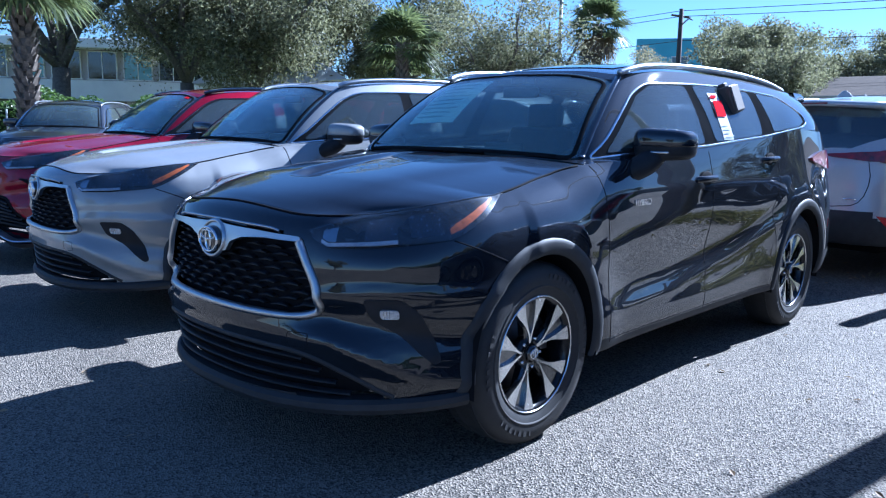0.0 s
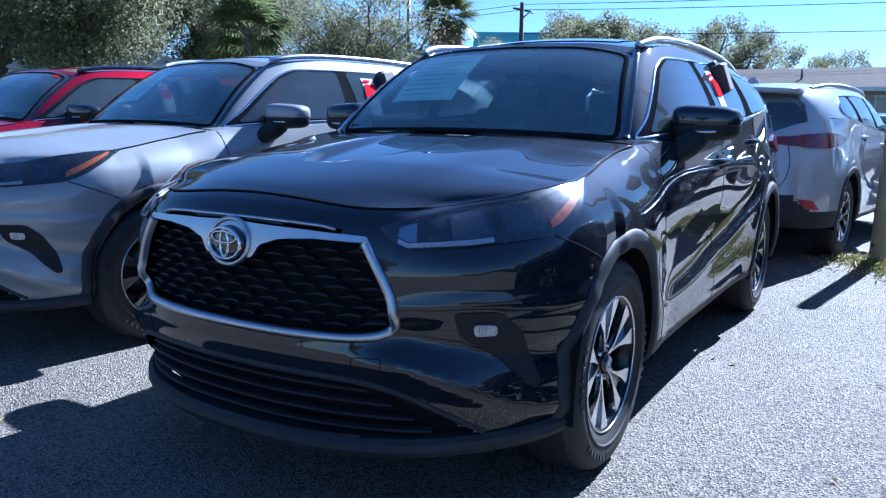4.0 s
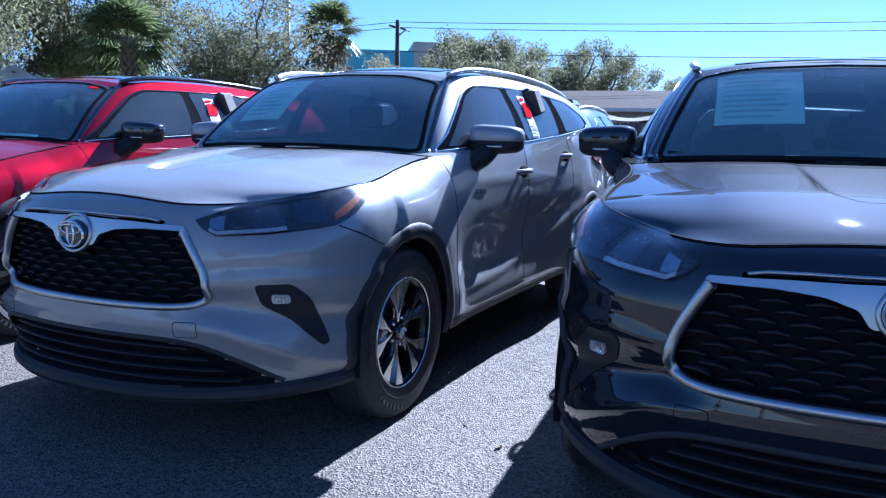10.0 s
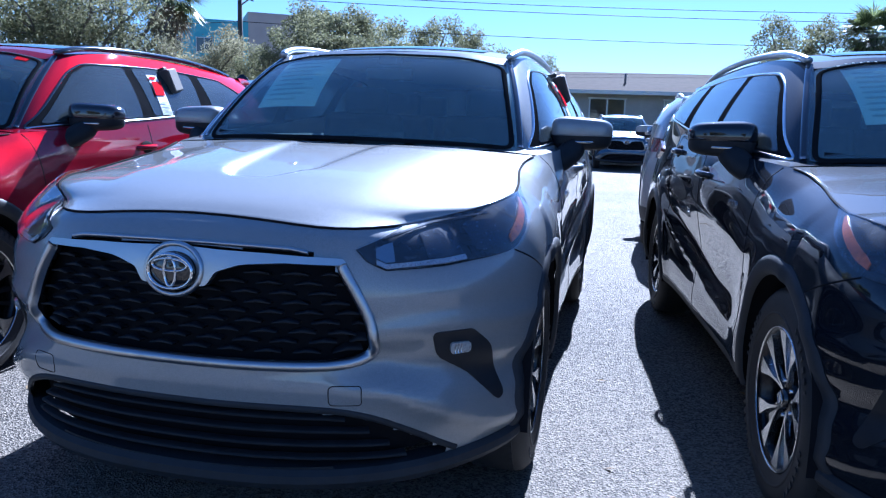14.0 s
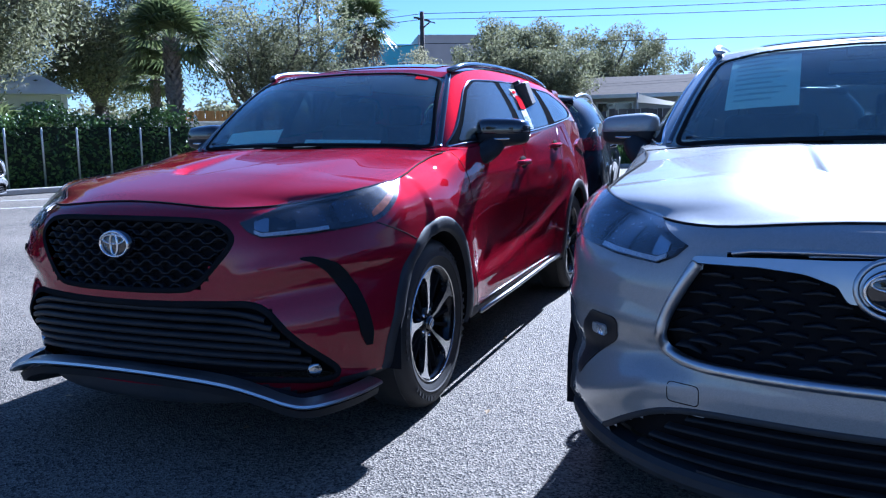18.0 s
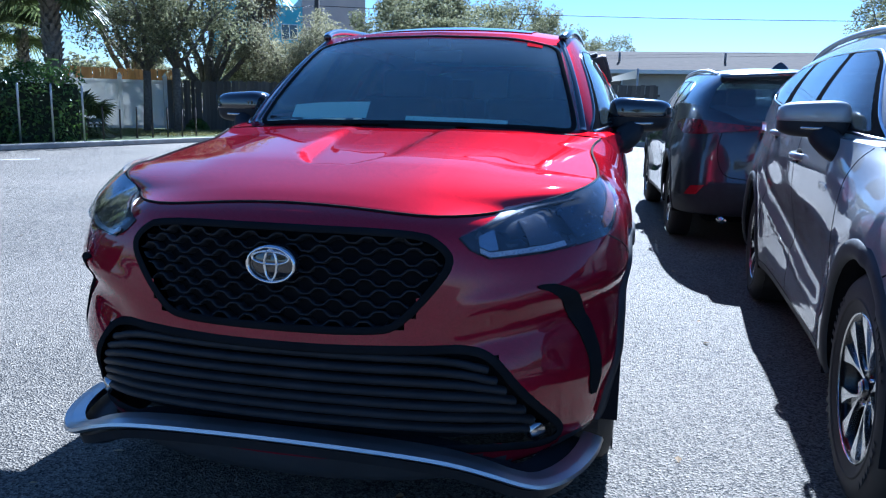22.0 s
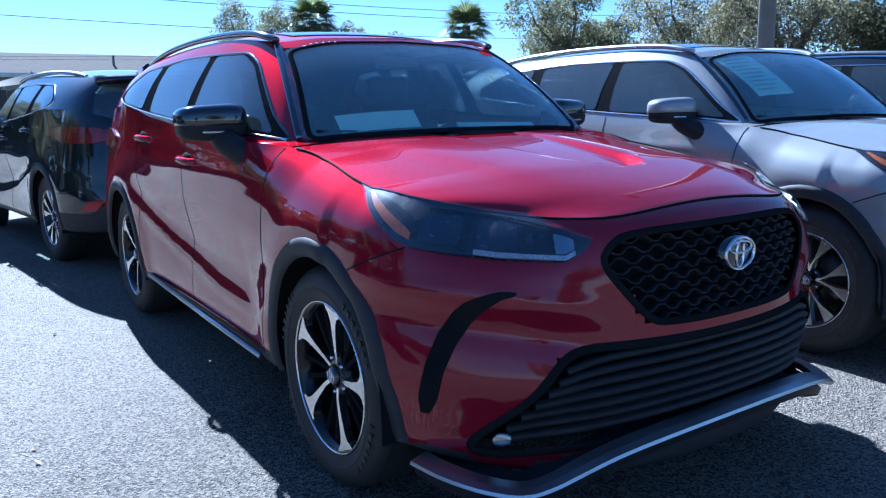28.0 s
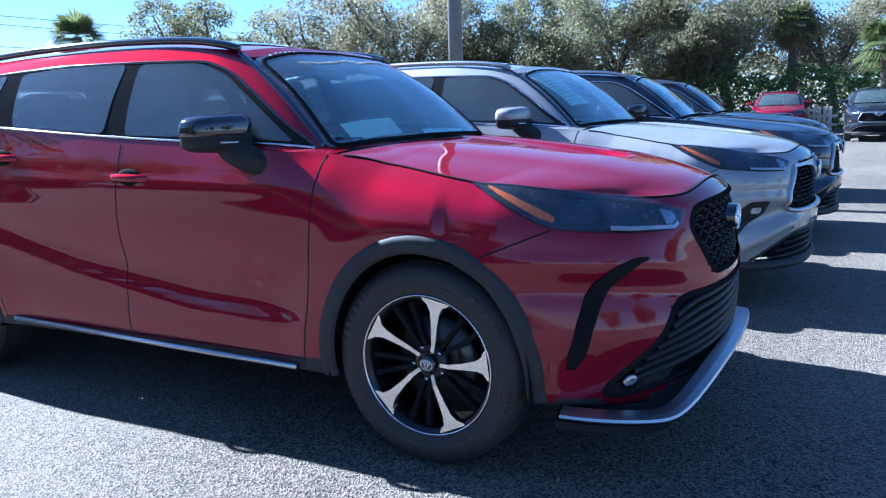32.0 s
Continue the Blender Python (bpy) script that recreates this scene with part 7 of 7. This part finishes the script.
# poles and cables
up = new("utility_pole")
ux, uy = -21.1, 40.7
tube("shaft", [(ux, uy, 0), (ux, uy, 7.9)], [.17, .12], TIMBER, up, "dark timber shaft", 10)
box("crossarm", Matrix.Translation((ux, uy, 7.5)) @ Matrix.Rotation(radians(80), 4, 'Z'), (1.6, .1, .1), TIMBER, up, "", .01, 1)
tube("lamp_arm", [(ux, uy, 7.0), (ux + .6, uy - .3, 7.3), (ux + .9, uy - .4, 7.2)], .04, POLE_GREY, up, "", 6)
tagged(up, "dark timber utility pole with a lamp arm", "pole")
copy_thing(up, pose(51.0, -22.0, -1.5))
for k, (z0, z1, sag) in enumerate(((7.8, 8.6, .8), (7.5, 8.0, .8), (6.2, 6.8, .8))):
    path = [(ux + (44 - ux) * t, uy + (46 - uy) * t, z0 + (z1 - z0) * t - sag * 4 * t * (1 - t)) for t in np.linspace(0, 1, 25)]
    w = tube("overhead_cable", path, .018, WIRE, None, "", 5)
    tagged(w, "black overhead cable strung between poles", "cable", "overhead cables")
    path = [(ux + (-75 - ux) * t, uy + (40 - uy) * t, z0 - sag * 4 * t * (1 - t)) for t in np.linspace(0, 1, 17)]
    w = tube("overhead_cable", path, .018, WIRE, None, "", 5)
    tagged(w, "black overhead cable strung between poles", "cable", "overhead cables")
sl = new("street_lamp")
tube("shaft", [(-22.6, 31.6, 0), (-22.6, 31.6, 7.6)], [.11, .08], POLE_GREY, sl, "grey lamp pole", 10)
tube("arm", [(-22.6, 31.6, 7.3), (-23.3, 31.4, 7.7), (-24.1, 31.2, 7.6)], .035, POLE_GREY, sl, "", 6)
box("lamp_head", Matrix.Translation((-24.4, 31.1, 7.5)) @ Matrix.Rotation(radians(25), 4, 'Y'), (.6, .25, .14), GALV, sl, "", .04, 2)
tagged(sl, "grey street lamp with a cobra head", "lamp")
lot_lamp = new("lamp_post")
tube("shaft", [(-.20, 6.86, 0), (-.20, 6.86, 9.0)], [.115, .085], POLE_GREY, lot_lamp, "grey steel shaft", 14)
box("base_plate", Matrix.Translation((-.20, 6.86, .02)), (.36, .36, .04), POLE_GREY, lot_lamp, "", .008, 1)
box("lamp_head", Matrix.Translation((-.20, 6.6, 9.0)), (.35, .75, .16), POLE_GREY, lot_lamp, "", .04, 2)
tagged(lot_lamp, "tall grey parking-lot lamp post", "lamp")


def bollard(x, y, lean):
    b = new("bollard")
    bm = bmesh.new()
    revolve(bm, [(-.05, .070), (1.75, .070), (1.775, .063), (1.78, .0)], 22)
    bmesh.ops.rotate(bm, verts=bm.verts, cent=(0, 0, 0), matrix=Matrix.Rotation(-math.pi / 2, 3, 'Y'))
    for v in bm.verts:
        v.co += Vector((noise.noise(v.co * 4) * .004, 0, 0))
    part("shaft", bm, POST_PAINT, b, "chipped cream steel shaft")
    r = random.Random(int(x * 100))
    for _ in range(9):
        a, z = r.uniform(0, 6.28), r.uniform(.02, 1.3) ** 1.2
        bm = bmesh.new()
        bmesh.ops.create_icosphere(bm, subdivisions=1, radius=1, matrix=Matrix.Translation((.069 * math.cos(a), .069 * math.sin(a), z)) @ Matrix.Rotation(a, 4, 'Z') @ Matrix.Diagonal((.003, r.uniform(.008, .02), r.uniform(.012, .04), 1)))
        part("rust_spot", bm, RUST, b, "")
    b.matrix_basis = pose(x, y, 0, 0, lean, 0)
    tagged(b, "cream painted steel bollard with rust spots", "bollard", "bollards")


bollard(-1.15, 8.25, 1.2)
bollard(-.38, 6.72, 1.5)

# weeds round the bollards, grass on the verge, litter on the asphalt
cells = []
for _ in range(5200):
    a = rng.gauss(0, 1), rng.gauss(0, 1)
    t = rng.random()
    x, y = -1.15 + 1.3 * t + a[0] * .22, 8.15 - .9 * t + a[1] * (.18 + .35 * t)
    h = max(.02, rng.gauss(.07, .045)) * (1.4 if t > .4 else .6)
    cells.append(((x, y, h * .5), (a[0] * .5 + rng.uniform(-1, 1), rng.uniform(-1, 1), .5), rng.uniform(0, 6.3), rng.uniform(.04, .10), rng.uniform(.012, .03)))
tagged(quads("weeds", cells, GRASS, None), "low green weeds round the bollards", "grass", "", "stuff")
cells = []
for _ in range(700):
    t = rng.random()
    cells.append(((-1.5 + 2.0 * t + rng.gauss(0, .3), 8.0 - 1.0 * t + rng.gauss(0, .35), .008), (rng.uniform(-.3, .3), rng.uniform(-.3, .3), 1), rng.uniform(0, 6.3), rng.uniform(.03, .07), rng.uniform(.015, .03)))
for _ in range(420):
    cells.append(((rng.uniform(-14, 2), rng.uniform(-1.5, 12), .007), (rng.uniform(-.4, .4), rng.uniform(-.4, .4), 1), rng.uniform(0, 6.3), rng.uniform(.02, .06), rng.uniform(.012, .028)))
tagged(quads("leaf_litter", cells, LITTER, None), "scattered dry fallen leaves on the asphalt", "leaves", "", "stuff")
cells = []
for _ in range(18000):
    t = rng.random()
    x = -26 + 17 * t
    y = np.interp(x, [-26, -21, -17.6, -16.4, -9], [24.6, 22.0, 24.2, 26.6, 27.1]) + rng.uniform(0, 1.0) * np.interp(x, [-26, -21, -17.6, -15, -9], [2.0, 4.6, 3.2, 1.2, 1.2])
    cells.append(((x, y, .10 + .05), (rng.uniform(-1, 1), rng.uniform(-1, 1), .4), rng.uniform(0, 6.3), rng.uniform(.08, .2), rng.uniform(.015, .03)))
tagged(quads("verge_grass", cells, GRASS, None), "rough grass along the kerb", "grass", "", "stuff")
for x, y, s in ((-10.4, 27.4, 1.0), (-9.3, 27.6, 1.3), (-12.2, 29.0, 1.6), (-20.9, 26.9, .6), (-27.6, 23.5, 1.4), (-8.4, 28.1, 1.1), (-40.5, 18.5, 2.2), (-34.0, 20.5, 1.8)):
    r = random.Random(int(x * 10))
    cells = []
    for _ in range(2400):
        d = rand_dir(r)
        d.z = abs(d.z)
        cells.append((Vector((d.x, d.y, d.z * 1.1)) * s * .75 * r.random() ** .4, d + rand_dir(r) * .8, r.uniform(0, 6.3), .11 * r.uniform(.6, 1.3), .05 * r.uniform(.6, 1.2)))
    b = quads("shrub", cells, HEDGE_LEAF, None, "", "")
    b.location = (x, y, .08)
    tagged(b, "loose leafy green shrub at the fence", "shrub", "shrubs")
